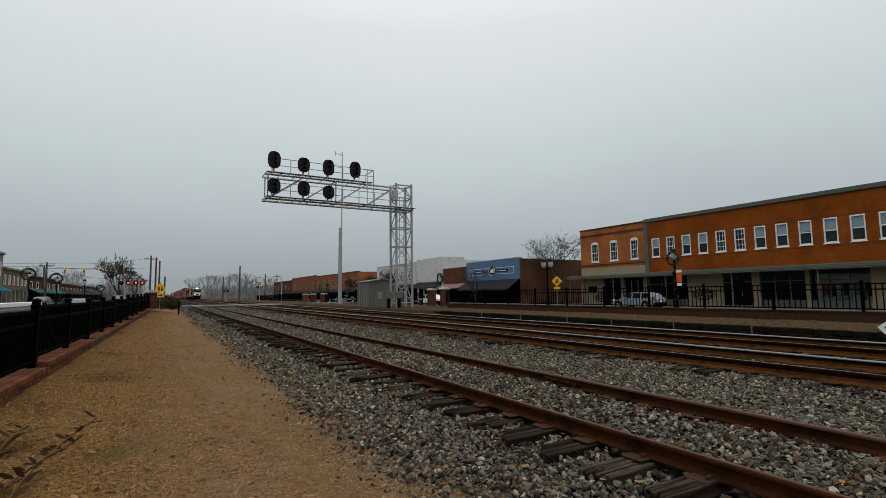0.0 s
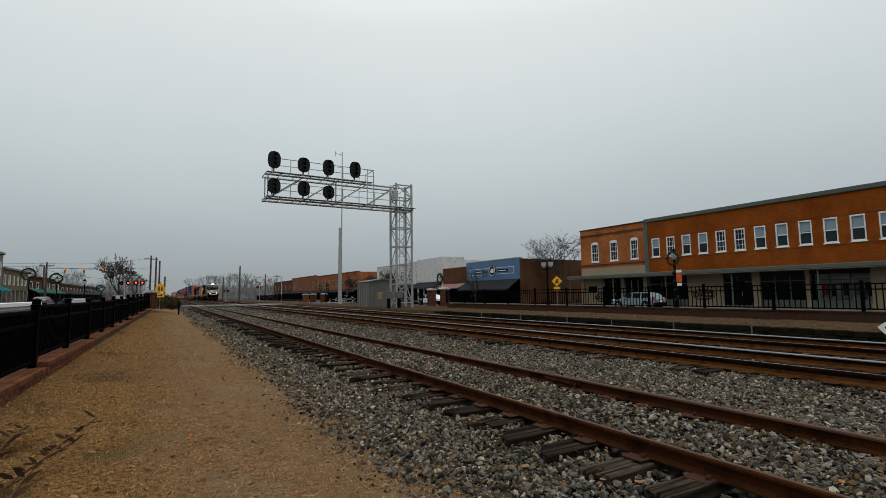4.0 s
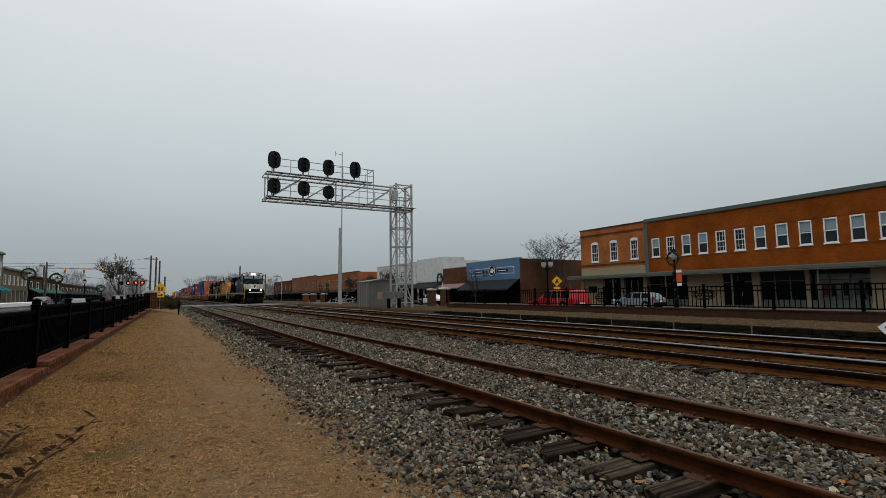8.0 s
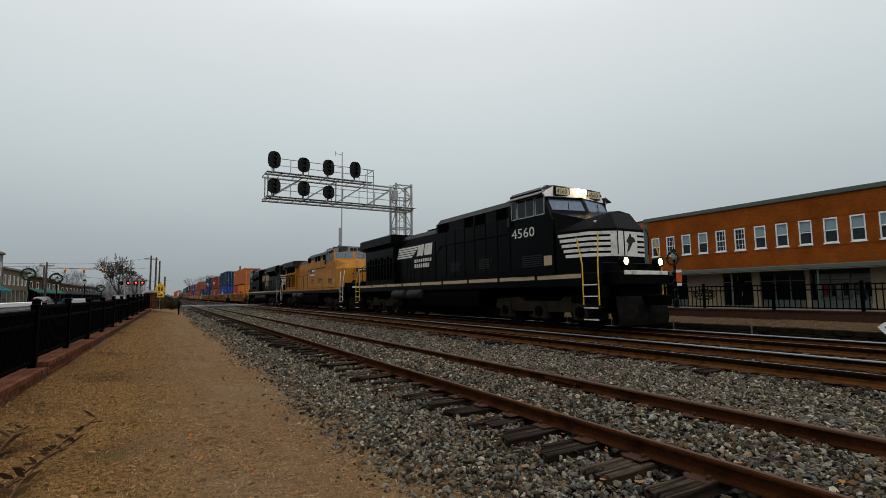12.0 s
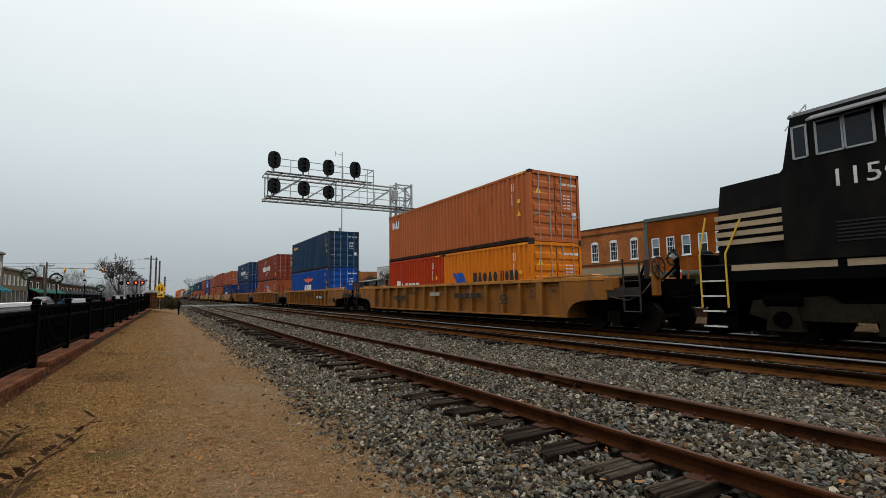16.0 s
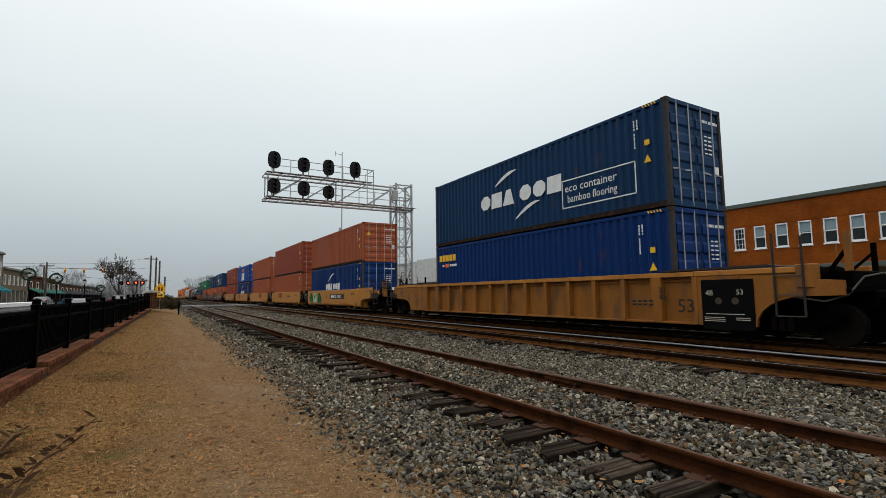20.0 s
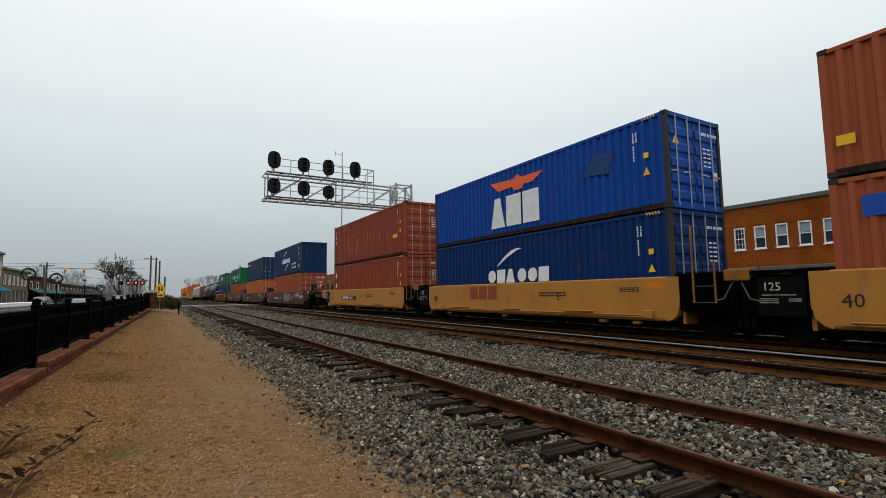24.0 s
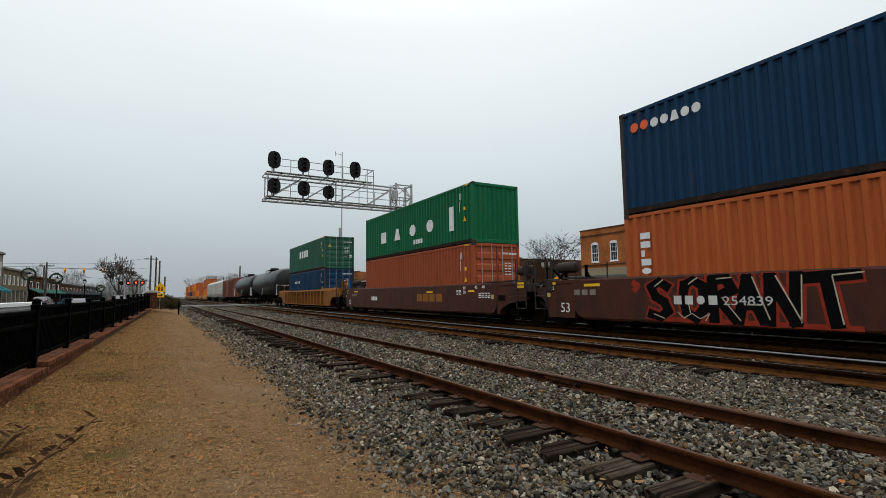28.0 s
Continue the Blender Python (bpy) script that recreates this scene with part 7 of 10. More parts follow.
container(173.9, 3.262, LEN40, STD, P_GREEN2, "dull green container with white block letters", (blocks(4, 2.0, 1.3, 0.6, 0.6, M_MARKW, 0.2),))
container(173.9, Z0, LEN40, HI, P_SEA, "dark blue container in the well", (blocks(4, 3.6, 1.9, 0.3, 0.2, M_MARKW, 0.2),))

M_TANK = mat("tank_black", (0.014, 0.014, 0.015), 0.35, 0, 0.3, 1.5, 40, 0.05)
M_BOXC = mat("boxcar_brown", (0.16, 0.055, 0.035), 0.7, 0, 0.3, 1.5, 40, 0.1, dirt=(0.06, 0.03, 0.02))
M_HOP = mat("hopper_grey", (0.45, 0.44, 0.42), 0.6, 0, 0.15, 1.5, 40, 0.1, dirt=(0.2, 0.15, 0.1), streak=0.4)


def tank_car(s0, L, label):
    t = thing("tank_car", label, "rail car", group="tank cars of the train")
    h = L / 2
    part("tank", Geo().lathe([(0.1, -h + 1.0), (0.9, -h + 1.05), (1.35, -h + 1.3), (1.5, -h + 1.7), (1.5, h - 1.7), (1.35, h - 1.3), (0.9, h - 1.05), (0.1, h - 1.0)], (0, 0, 2.75), "y", 28), M_TANK, t, smooth=True)
    part("sill", Geo().cbox(-0.35, 0.35, -h, h, 0.85, 1.2, 0.03), M_UNDER, t)
    part("dome", Geo().lathe([(0.55, 0), (0.55, 0.42), (0.4, 0.5)], (0, 0, 4.15), "z", 16), M_TANK, t)
    for sy in (-1, 1):
        part("end_platform", Geo().cbox(-1.4, 1.4, *sorted((sy * (h - 0.1), sy * (h - 1.4))), 1.15, 1.25, 0.02), M_UNDER, t)
        part("end_rail", Geo().tube([(-1.4, sy * (h - 0.3), 1.2), (-1.4, sy * (h - 0.3), 2.3), (1.4, sy * (h - 0.3), 2.3), (1.4, sy * (h - 0.3), 1.2)], 0.025), M_WHITE, t)
        bogie(t, sy * (h - 2.2), fine=False)
    part("walkway", Geo().cbox(-0.9, 0.9, -1.4, 1.4, 4.28, 4.33, 0.01), M_UNDER, t)
    part("ladder", Geo().bar((-1.52, -0.2, 1.2), (-1.0, -0.2, 4.2), 0.04, 0.04).bar((-1.52, 0.2, 1.2), (-1.0, 0.2, 4.2), 0.04, 0.04), M_ROD, t)
    return rolls(t, s0 + h)


def box_car(s0, L, H, material, label, ribs=20, hopper=False):
    t = thing("covered_hopper" if hopper else "box_car", label, "rail car")
    h = L / 2
    if hopper:
        b = part("body", Geo().prism([(-1.3, 1.1), (-1.55, 1.7), (-1.58, H - 0.5), (-1.1, H), (1.1, H), (1.58, H - 0.5), (1.55, 1.7), (1.3, 1.1)], "y", -h + 0.8, h - 0.8), material, t)
        for k in (-0.62, -0.2, 0.2, 0.62):
            part("chute", Geo().face_set([(-1.2, h * k - 1.3, 1.4), (1.2, h * k - 1.3, 1.4), (1.2, h * k + 1.3, 1.4), (-1.2, h * k + 1.3, 1.4), (-0.5, h * k - 0.3, 0.5), (0.5, h * k - 0.3, 0.5), (0.5, h * k + 0.3, 0.5), (-0.5, h * k + 0.3, 0.5)], [(0, 1, 5, 4), (1, 2, 6, 5), (2, 3, 7, 6), (3, 0, 4, 7), (4, 5, 6, 7)]), material, t)
    else:
        b = part("body", Geo().prism([(-1.5, 1.05), (-1.5, H - 0.25), (0, H), (1.5, H - 0.25), (1.5, 1.05)], "y", -h + 0.6, h - 0.6), material, t)
        part("door", Geo().cbox(-1.58, -1.5, -1.6, 1.6, 1.15, H - 0.4, 0.02), material, b)
    for k in range(ribs + 1):
        y = -h + 0.85 + (L - 1.7) * k / ribs
        part("rib", Geo().box(-1.60 if hopper else -1.56, -1.5, y - 0.04, y + 0.04, 1.7 if hopper else 1.1, H - 0.55), material, b)
    part("underframe", Geo().cbox(-0.5, 0.5, -h, h, 0.8, 1.1, 0.03), M_UNDER, t)
    for sy in (-1, 1):
        bogie(t, sy * (h - 2.2), fine=False)
        g = Geo()
        for zz in range(6):
            g.bar((-1.55, sy * (h - 0.55), 1.0 + 0.5 * zz), (-1.15, sy * (h - 0.55), 1.0 + 0.5 * zz), 0.03, 0.03)
        part("ladder", g, M_ROD, t)
    return rolls(t, s0 + h)


tank_car(190.9, 17.6, "black glossy tank car")
tank_car(208.9, 17.6, "black glossy tank car")
box_car(227.0, 17.5, 4.5, M_BOXC, "brown ribbed box car")
box_car(245.0, 18.0, 4.6, M_HOP, "pale grey covered hopper car", 14, True)
box_car(263.5, 18.0, 4.6, M_HOP, "pale grey covered hopper car", 14, True)
TAIL = ((P_HLORANGE, P_ORANGE), (P_ORANGE, None), (P_HLORANGE, P_ORANGE), (P_ORANGE, P_HLORANGE), (P_SEA, P_ORANGE), (P_MARR, P_HLORANGE), (P_ORANGE, P_ORANGE), (P_HLORANGE, P_HLORANGE))
for k, (low, up) in enumerate(TAIL[:7]):
    s = 286.0 + 20.2 * k
    well_car(s + 6.1, (10.0, 10.0), 13.6, "plain", "yellow well car far back in the train", fine=False)
    container(s, Z0, LEN40, HI, low, "container in a well car far back in the train", fine=False)
    if up:
        container(s, Z0 + HI + 0.01, LEN40, HI, up, "container stacked far back in the train", fine=False)

# ================= signal bridge over the tracks =================
M_SIGNAL = mat("signal_black", (0.006, 0.006, 0.007), 0.6, 0, 0.2, 4, 40, 0.05, spec=0.2)
M_LENS = mat("dark_signal_lens", (0.04, 0.015, 0.012), 0.15, 0, 0.1, 4, 40, 0.0)


M_STEELL = mat("pale_galvanised_steel", (0.40, 0.405, 0.40), 0.6, 0.2, 0.15, 3, 50, 0.1)


def signal_bridge():
    t = thing("signal_bridge", "galvanised cantilever signal bridge with black signal heads over the tracks", "signal bridge")
    Y0, Y1 = 36.9, 38.1
    legs = ((17.10, Y0), (18.55, Y0), (17.10, Y1), (18.55, Y1))
    for x, y in legs:
        leg = part("tower_leg", Geo().cyl((x, y, -0.2), (x, y, 10.65), 0.10, n=12), M_STEELG, t, smooth=True)
        part("foot_plate", Geo().cbox(x - 0.3, x + 0.3, y - 0.3, y + 0.3, -0.3, -0.12, 0.03), M_CONC, leg)
    lev = [0.4, 2.0, 3.6, 5.2, 6.8, 8.3, 9.4, 10.5]
    ring = [legs[0], legs[1], legs[3], legs[2]]
    for i, z in enumerate(lev):
        for k in range(4):
            (x0, y0), (x1, y1) = ring[k], ring[(k + 1) % 4]
            part("tower_strut", Geo().bar((x0, y0, z), (x1, y1, z), 0.09, 0.09), M_STEELG, t)
            if i + 1 < len(lev):
                a, b = ((x0, y0), (x1, y1)) if (i + k) % 2 else ((x1, y1), (x0, y0))
                part("tower_brace", Geo().bar((*a, z), (*b, lev[i + 1]), 0.06, 0.06), M_STEELG, t)
    lad = Geo()
    for dx in (-0.2, 0.2):
        lad.bar((17.5 + dx, Y0 - 0.2, 0.2), (17.5 + dx, Y0 - 0.2, 9.4), 0.04, 0.04)
    for k in range(30):
        lad.bar((17.3, Y0 - 0.2, 0.4 + 0.3 * k), (17.7, Y0 - 0.2, 0.4 + 0.3 * k), 0.025, 0.025)
    part("ladder", lad, M_STEELG, t)
    # arm: two walkways, lower the longer
    for zz, xa, xb in ((8.38, 6.4, 18.7), (10.22, 6.4, 14.75)):
        for y in (Y0, Y1):
            part("arm_chord", Geo().cyl((xa, y, zz), (17.1 if zz > 9 else xb, y, zz), 0.085, n=8), M_STEELL, t)
        part("walkway_deck", Geo().cbox(xa, xb, Y0 - 0.62, Y0 - 0.12, zz + 0.08, zz + 0.105, 0.005), M_STEELL, t)
        for k in range(int((xb - xa) / 1.1) + 1):
            x = xa + 1.1 * k
            part("deck_bracket", Geo().bar((x, Y0 - 0.75, zz + 0.04), (x, Y1, zz + 0.04), 0.035, 0.05), M_STEELL, t)
        # guard rails
        for dz in (0.55, 1.08):
            part("guard_rail", Geo().bar((xa + 0.3, Y0 - 0.68, zz + dz), (xb if zz > 9 else 16.5, Y0 - 0.68, zz + dz), 0.045, 0.045), M_STEELG, t)
        x = xa + 0.35
        while x < (xb if zz > 9 else 16.4):
            part("guard_post", Geo().bar((x, Y0 - 0.68, zz), (x, Y0 - 0.68, zz + 1.1), 0.05, 0.05), M_STEELG, t)
            x += 1.35
    for y in (Y0, Y1):
        x = 6.6
        k = 0
        while x < 16.4:
            xn = min(x + 2.6, 17.1)
            part("arm_brace", Geo().bar((x, y, 8.43), (xn, y, 10.22), 0.07, 0.07), M_STEELG, t)
            if k % 2 == 0:
                part("arm_post", Geo().bar((x, y, 8.38), (x, y, 10.22), 0.08, 0.08), M_STEELG, t)
            x = xn
            k += 1
    part("end_cage", Geo().tube([(14.75, Y0 - 0.68, 10.22), (14.75, Y0 - 0.68, 11.3), (14.75, Y1, 11.3), (14.75, Y1, 10.22)], 0.03).tube([(13.9, Y0 - 0.68, 11.27), (14.75, Y0 - 0.68, 11.27), (14.75, Y0 - 0.68, 8.45)], 0.03).tube([(14.2, Y0 - 0.68, 11.27), (14.2, Y0 - 0.68, 8.45)], 0.03), M_STEELG, t)
    # signal heads: oval target, hood, three lenses
    for x, z, h in ((7.25, 11.68, 0.68), (9.52, 11.55, 0.60), (11.54, 11.58, 0.66), (13.83, 11.66, 0.70), (7.27, 9.62, 0.60), (9.54, 9.62, 0.60), (11.56, 9.52, 0.54)):
        y = Y0 - 0.78
        x, z, h = x * 0.9505, 1.16 + (z - 1.16) * 0.9505, h * 0.95
        oval = [(x + 0.46 * math.copysign(abs(math.cos(a)) ** 0.75, math.cos(a)), z + h * math.copysign(abs(math.sin(a)) ** 0.8, math.sin(a))) for a in [2 * math.pi * i / 28 for i in range(28)]]
        s = part("signal_head", Geo().prism(oval, "y", y, y + 0.06), M_SIGNAL, t, "black oval signal target")
        part("lamp_case", Geo().cbox(x - 0.2, x + 0.2, y + 0.05, y + 0.45, z - h * 0.7, z + h * 0.7, 0.05), M_SIGNAL, s)
        for k in (-0.34, 0.0, 0.34):
            part("lens", Geo().cyl((x, y - 0.02, z + k), (x, y + 0.02, z + k), 0.095, n=12), M_LENS, s)
            hood = Geo()
            for i in range(9):
                a0, a1 = math.radians(200 - 27.5 * i), math.radians(200 - 27.5 * (i + 1))
                if i < 8:
                    p = [(x + 0.13 * math.cos(a), z + k + 0.13 * math.sin(a)) for a in (a0, a1)]
                    hood.face_set([(p[0][0], y, p[0][1]), (p[1][0], y, p[1][1]), (p[1][0], y - 0.28, p[1][1]), (p[0][0], y - 0.28, p[0][1])], [(0, 1, 2, 3)])
            part("visor", hood, M_SIGNAL, s)
        part("mount", Geo().cyl((x, y + 0.25, z - h - 0.25), (x, y + 0.25, z - h + 0.3), 0.07, n=8), M_STEELG, s)
    part("junction_box", Geo().cbox(16.6, 17.05, Y0 - 0.5, Y0 - 0.15, 9.0, 9.9, 0.03), M_STEELG, t)
    return t


signal_bridge()
M_HUT = mat("dull_aluminium", (0.13, 0.125, 0.112), 0.5, 0.3, 0.35, 0.8, 30, 0.1, dirt=(0.15, 0.15, 0.15), streak=0.5)
for x, y, h in ((15.75, 35.5, 1.35), (16.65, 35.5, 1.30)):
    rc = thing("relay_case", "grey metal signal relay case on a dark post", "relay case", group="relay cases", at=(x, y, -0.25))
    part("case", Geo().cbox(-0.26, 0.26, -0.2, 0.2, 1.05, 1.6, 0.03), M_HUT, rc)
    part("post", Geo().cbox(-0.13, 0.13, -0.1, 0.1, 0.0, 1.06, 0.03), M_BLACK, rc)

# ================= signal hut =================
hut = thing("signal_hut", "grey aluminium signal equipment hut beside the bridge", "equipment hut")
part("body", Geo().prism([(16.25, -0.1), (16.25, 2.3), (17.55, 2.5), (18.85, 2.3), (18.85, -0.1)], "y", 41.0, 44.0), M_HUT, hut)
part("roof", Geo().prism([(16.15, 2.28), (16.15, 2.34), (17.55, 2.57), (18.95, 2.34), (18.95, 2.28), (17.55, 2.48)], "y", 40.85, 44.15), M_HUT, hut)
d = part("door", Geo().cbox(16.75, 17.65, 40.95, 41.0, 0.0, 2.1, 0.02), M_HUT, hut)
part("handle", Geo().cbox(17.45, 17.5, 40.9, 40.95, 0.95, 1.1, 0.01), M_BLACK, d)
part("sign", Geo().box(17.05, 17.55, 40.93, 40.949, 0.7, 1.35), M_CREAM, d)
part("base", Geo().cbox(15.9, 19.1, 40.8, 44.2, -0.45, -0.08, 0.03), M_CONC, hut)
for k in range(4):
    part("seam", Geo().box(16.235, 16.252, 41.6 + 0.6 * k, 41.63 + 0.6 * k, 0.0, 2.25), M_STEELG, hut)

# ================= mast with aerial =================
mast = thing("radio_mast", "tall grey steel pole with a slender aerial on top", "radio mast", at=(19.8, 60, -0.4))
part("pole", Geo().cyl((0, 0, 0), (0, 0, 10.2), 0.26, 0.19, 14), M_STEELG, mast, smooth=True)
part("aerial", Geo().cyl((0.18, 0, 1.5), (0.22, 0, 20.3), 0.09, 0.06, 8), M_STEELG, mast)
part("aerial_arm", Geo().bar((-0.7, 0, 20.0), (0.25, 0, 19.9), 0.05, 0.05).bar((-0.7, 0, 19.6), (-0.7, 0, 20.3), 0.04, 0.04).bar((-0.5, 0, 18.2), (0.22, 0, 18.2), 0.05, 0.05), M_STEELG, mast)

# ================= stone edge, earth bank, fence =================
M_STONEW = mat("old_wall_stone", (0.010, 0.0085, 0.0065), 0.95, 0, 0.5, 3, 30, 0.8, rand=0.6, dirt=(0.012, 0.012, 0.005), dirt_at=0.52, spec=0.02)
wall = tagged(part("retaining_wall", Geo().box(15.42, 15.75, -3, 27.5, -0.6, 0.0), M_STONEW), "low dark mossy stone retaining wall beside the track", "wall", kind="structure")
rng = random.Random(4)
stone_me = [Geo().cbox(0, 0.13, 0, w, 0, 0.17, 0.025).mesh("stone", M_STONEW) for w in (0.42, 0.58, 0.74)]
for c in range(4):
    y = -2 + 0.2 * c
    while y < 26.5:
        k = rng.randrange(3)
        part("stone", stone_me[k], None, wall, at=pose(15.32 + rng.uniform(-0.03, 0.03), y, -0.61 + 0.165 * c, rng.uniform(-1.5, 1.5), rng.uniform(-3, 3), rng.uniform(-3, 3)))
        y += (0.42, 0.58, 0.74)[k] + 0.02
M_MARKP = mat("dull_zinc_post", (0.10, 0.10, 0.095), 0.7, 0.2, 0.25, 6, 50, 0.1)
for y in (7.82, 10.35, 12.99, 15.38, 18.5, 21.8):
    mk = thing("marker_post", "short grey metal post at the stone edge", "post", group="marker posts", at=(15.2, y, -0.35))
    part("shaft", Geo().cbox(-0.018, 0.018, -0.018, 0.018, -0.05, 0.48, 0.006), M_MARKP, mk)

M_BRICKD = mat("dark_red_brick", (0.034, 0.017, 0.011), 0.9, 0, 0.3, 6, 60, 0.4, rand=0.4, spec=0.06)
bk_x0, bk_x1, FX = 21.75, 22.15, 21.95
brick_me = Geo().cbox(0, 0.40, 0, 0.43, 0, 0.075, 0.008).mesh("brick", M_BRICKD)
kerb = tagged(part("fence_kerb", Geo().box(bk_x0 + 0.03, bk_x1 - 0.03, 1.0, 36.5, -0.45, 0.21), M_BRICKD), "low brick kerb under the iron fence", "kerb", kind="structure")


for k in range(int(34.5 / 0.44)):
    part("brick", brick_me, None, kerb, at=(bk_x0, 1.2 + 0.44 * k, 0.212))


def iron_fence(name_label, x, posts, z0, top, picket=0.125, pickets_as_parts=True, group="", finial=True, bar=0.032):
    """A black fence along y: posts, three rails, many pickets."""
    f = thing("iron_fence", name_label, "fence", group=group)
    pk = Geo().cbox(-bar / 2, bar / 2, -bar / 2, bar / 2, 0.06, top - z0 - 0.04, 0.004).mesh("picket", M_FENCE)
    joined = Geo()
    for a, b in zip(posts, posts[1:]):
        for zz in (0.10, top - z0 - 0.27, top - z0 - 0.07):
            part("rail", Geo().cbox(x - 0.024, x + 0.024, a + 0.03, b - 0.03, z0 + zz - 0.025, z0 + zz + 0.025, 0.005), M_FENCE, f)
        n = int((b - a) / picket)
        for k in range(1, n):
            y = a + (b - a) * k / n
            if pickets_as_parts:
                part("picket", pk, None, f, at=(x, y, z0))
            else:
                joined.box(x - 0.014, x + 0.014, y - 0.014, y + 0.014, z0 + 0.06, top - 0.04)
    if joined.v:
        tagged(part("infill", joined, M_FENCE, f), kind="stuff")
    for y in posts:
        p = part("post", Geo().cbox(x - 0.05, x + 0.05, y - 0.05, y + 0.05, z0, top + (0.05 if finial else 0.02), 0.008), M_FENCE, f)
        part("cap", Geo().lathe([(0.06, 0), (0.06, 0.03), (0.035, 0.06), (0.045, 0.09), (0.01, 0.14)] if finial else [(0.07, 0.0), (0.07, 0.02), (0.01, 0.045)], (x, y, top + (0.05 if finial else 0.02)), "z", 8), M_FENCE, p)
    return f


iron_fence("black iron fence with close pickets on a brick kerb", FX, [1.5 + 2.95 * k for k in range(13)], 0.28, 1.36, 0.185, finial=False)
iron_fence("black iron fence running on past the pillars", FX, [41.5 + 2.9 * k for k in range(12)], 0.05, 1.25, 0.14, False)
# medallions with scrollwork on the fence
for my, mz, mw in ((13.30, 0.93, 0.56), (19.25, 0.80, 0.56)):
    med = thing("fence_medallion", "oval black scrollwork medallion on the fence", "ornament", group="fence medallions", at=(FX - 0.06, my, mz))
    for a_, b_ in ((mw, 0.25), (mw * 0.84, 0.19)):
        part("ring", Geo().tube([(0, a_ * math.cos(i * math.pi / 14), b_ * math.sin(i * math.pi / 14)) for i in range(29)], 0.018, 5), M_FENCE, med)
    for k in (-0.32, -0.16, 0.0, 0.16, 0.32):
        part("scroll", Geo().torus((0, k, 0), 0.09, 0.018, "x", 14, 5), M_FENCE, med)
    for k in (-0.06, 0.06):
        part("letter_bar", Geo().bar((0, -0.40, k), (0, 0.40, k), 0.02, 0.035), M_FENCE, med, "plain bar for cast writing")


def brick_pillar(x, y, z0, h, w=0.62, cap=M_CONC):
    p = thing("brick_pillar", "red brick gate pillar with a pale stone cap", "pillar", group="brick pillars", at=(x, y, z0))
    part("core", Geo().box(-w / 2 + 0.012, w / 2 - 0.012, -w / 2 + 0.012, w / 2 - 0.012, 0, h), M_MORTAR, p)
    me = Geo().cbox(0, w / 3 - 0.012, 0, w / 3 - 0.012, 0, 0.066, 0.006).mesh("brick", M_BRICK)
    if y > 60:
        tagged(part("brick_course", Geo().box(-w / 2, w / 2, -w / 2, w / 2, 0, h), M_BRICK, p), kind="stuff")
    for c in range(int(h / 0.076) if y < 60 else 0):
        for i in range(3):
            for j in range(3):
                if (i > 0 and j > 0):
                    continue
                part("brick", me, None, p, at=(-w / 2 + i * w / 3 + 0.006, -w / 2 + j * w / 3 + 0.006, c * 0.076))
    part("cap", Geo().prism([(-w / 2 - 0.08, h), (-w / 2 - 0.08, h + 0.07), (-0.1, h + 0.18), (0.1, h + 0.18), (w / 2 + 0.08, h + 0.07), (w / 2 + 0.08, h)], "y", -w / 2 - 0.08, w / 2 + 0.08), cap, p)
    return p


brick_pillar(FX, 39.6, 0.0, 1.45)
brick_pillar(FX, 37.2, 0.0, 1.5)
brick_pillar(FX, 85.2, -0.1, 1.35, 0.85)
brick_pillar(FX, 80.4, -0.1, 1.35, 0.85)
brick_pillar(FX, 74.3, -0.1, 1.35, 0.85)
iron_fence("black iron fence far down the line", FX, [86.0 + 3.5 * k for k in range(15)], 0.0, 1.3, 0.2, False)

# arrow board at the track side
M_SIGNW = mat("sign_white", (0.75, 0.76, 0.76), 0.4, 0, 0.05, 4, 40, 0.0)
ar = thing("arrow_board", "white arrow-shaped track-side board with black marks", "sign", at=(15.0, 4.66, 0.19))
part("board", Geo().prism([(0.16, 0.01), (0.0, 0.14), (-0.9, 0.18), (-0.9, -0.16), (0.02, -0.16)], "x", -0.012, 0.012), M_SIGNW, ar)
part("mark", Geo().prism([(0.02, 0.03), (-0.5, 0.05), (-0.5, -0.03), (0.02, -0.02)], "x", -0.02, -0.012), M_MARKK, ar)
part("post", Geo().cbox(0.012, 0.06, -0.5, -0.44, -0.55, 0.1, 0.005), M_STEELG, ar)

# ================= street, pavement and building fronts =================
M_PAVE = mat("pavement_concrete", (0.095, 0.085, 0.072), 0.9, 0, 0.12, 1.2, 40, 0.2, rand=0.12)
pave = tagged(part("pavement", Geo().box(37.8, 42.0, -12, 260, -0.6, -0.302), M_PAVE), "pale concrete pavement in front of the shops", "pavement", kind="structure")
for k in range(42):
    part("slab", Geo().cbox(37.8, 39.9, -11 + 1.6 * k, -9.42 + 1.6 * k, -0.32, -0.298, 0.008), M_PAVE, pave)
tagged(part("kerb", Geo().cbox(37.6, 37.8, -12, 260, -0.6, -0.29, 0.02), M_PAVE), "concrete kerb along the street", "kerb", kind="structure")


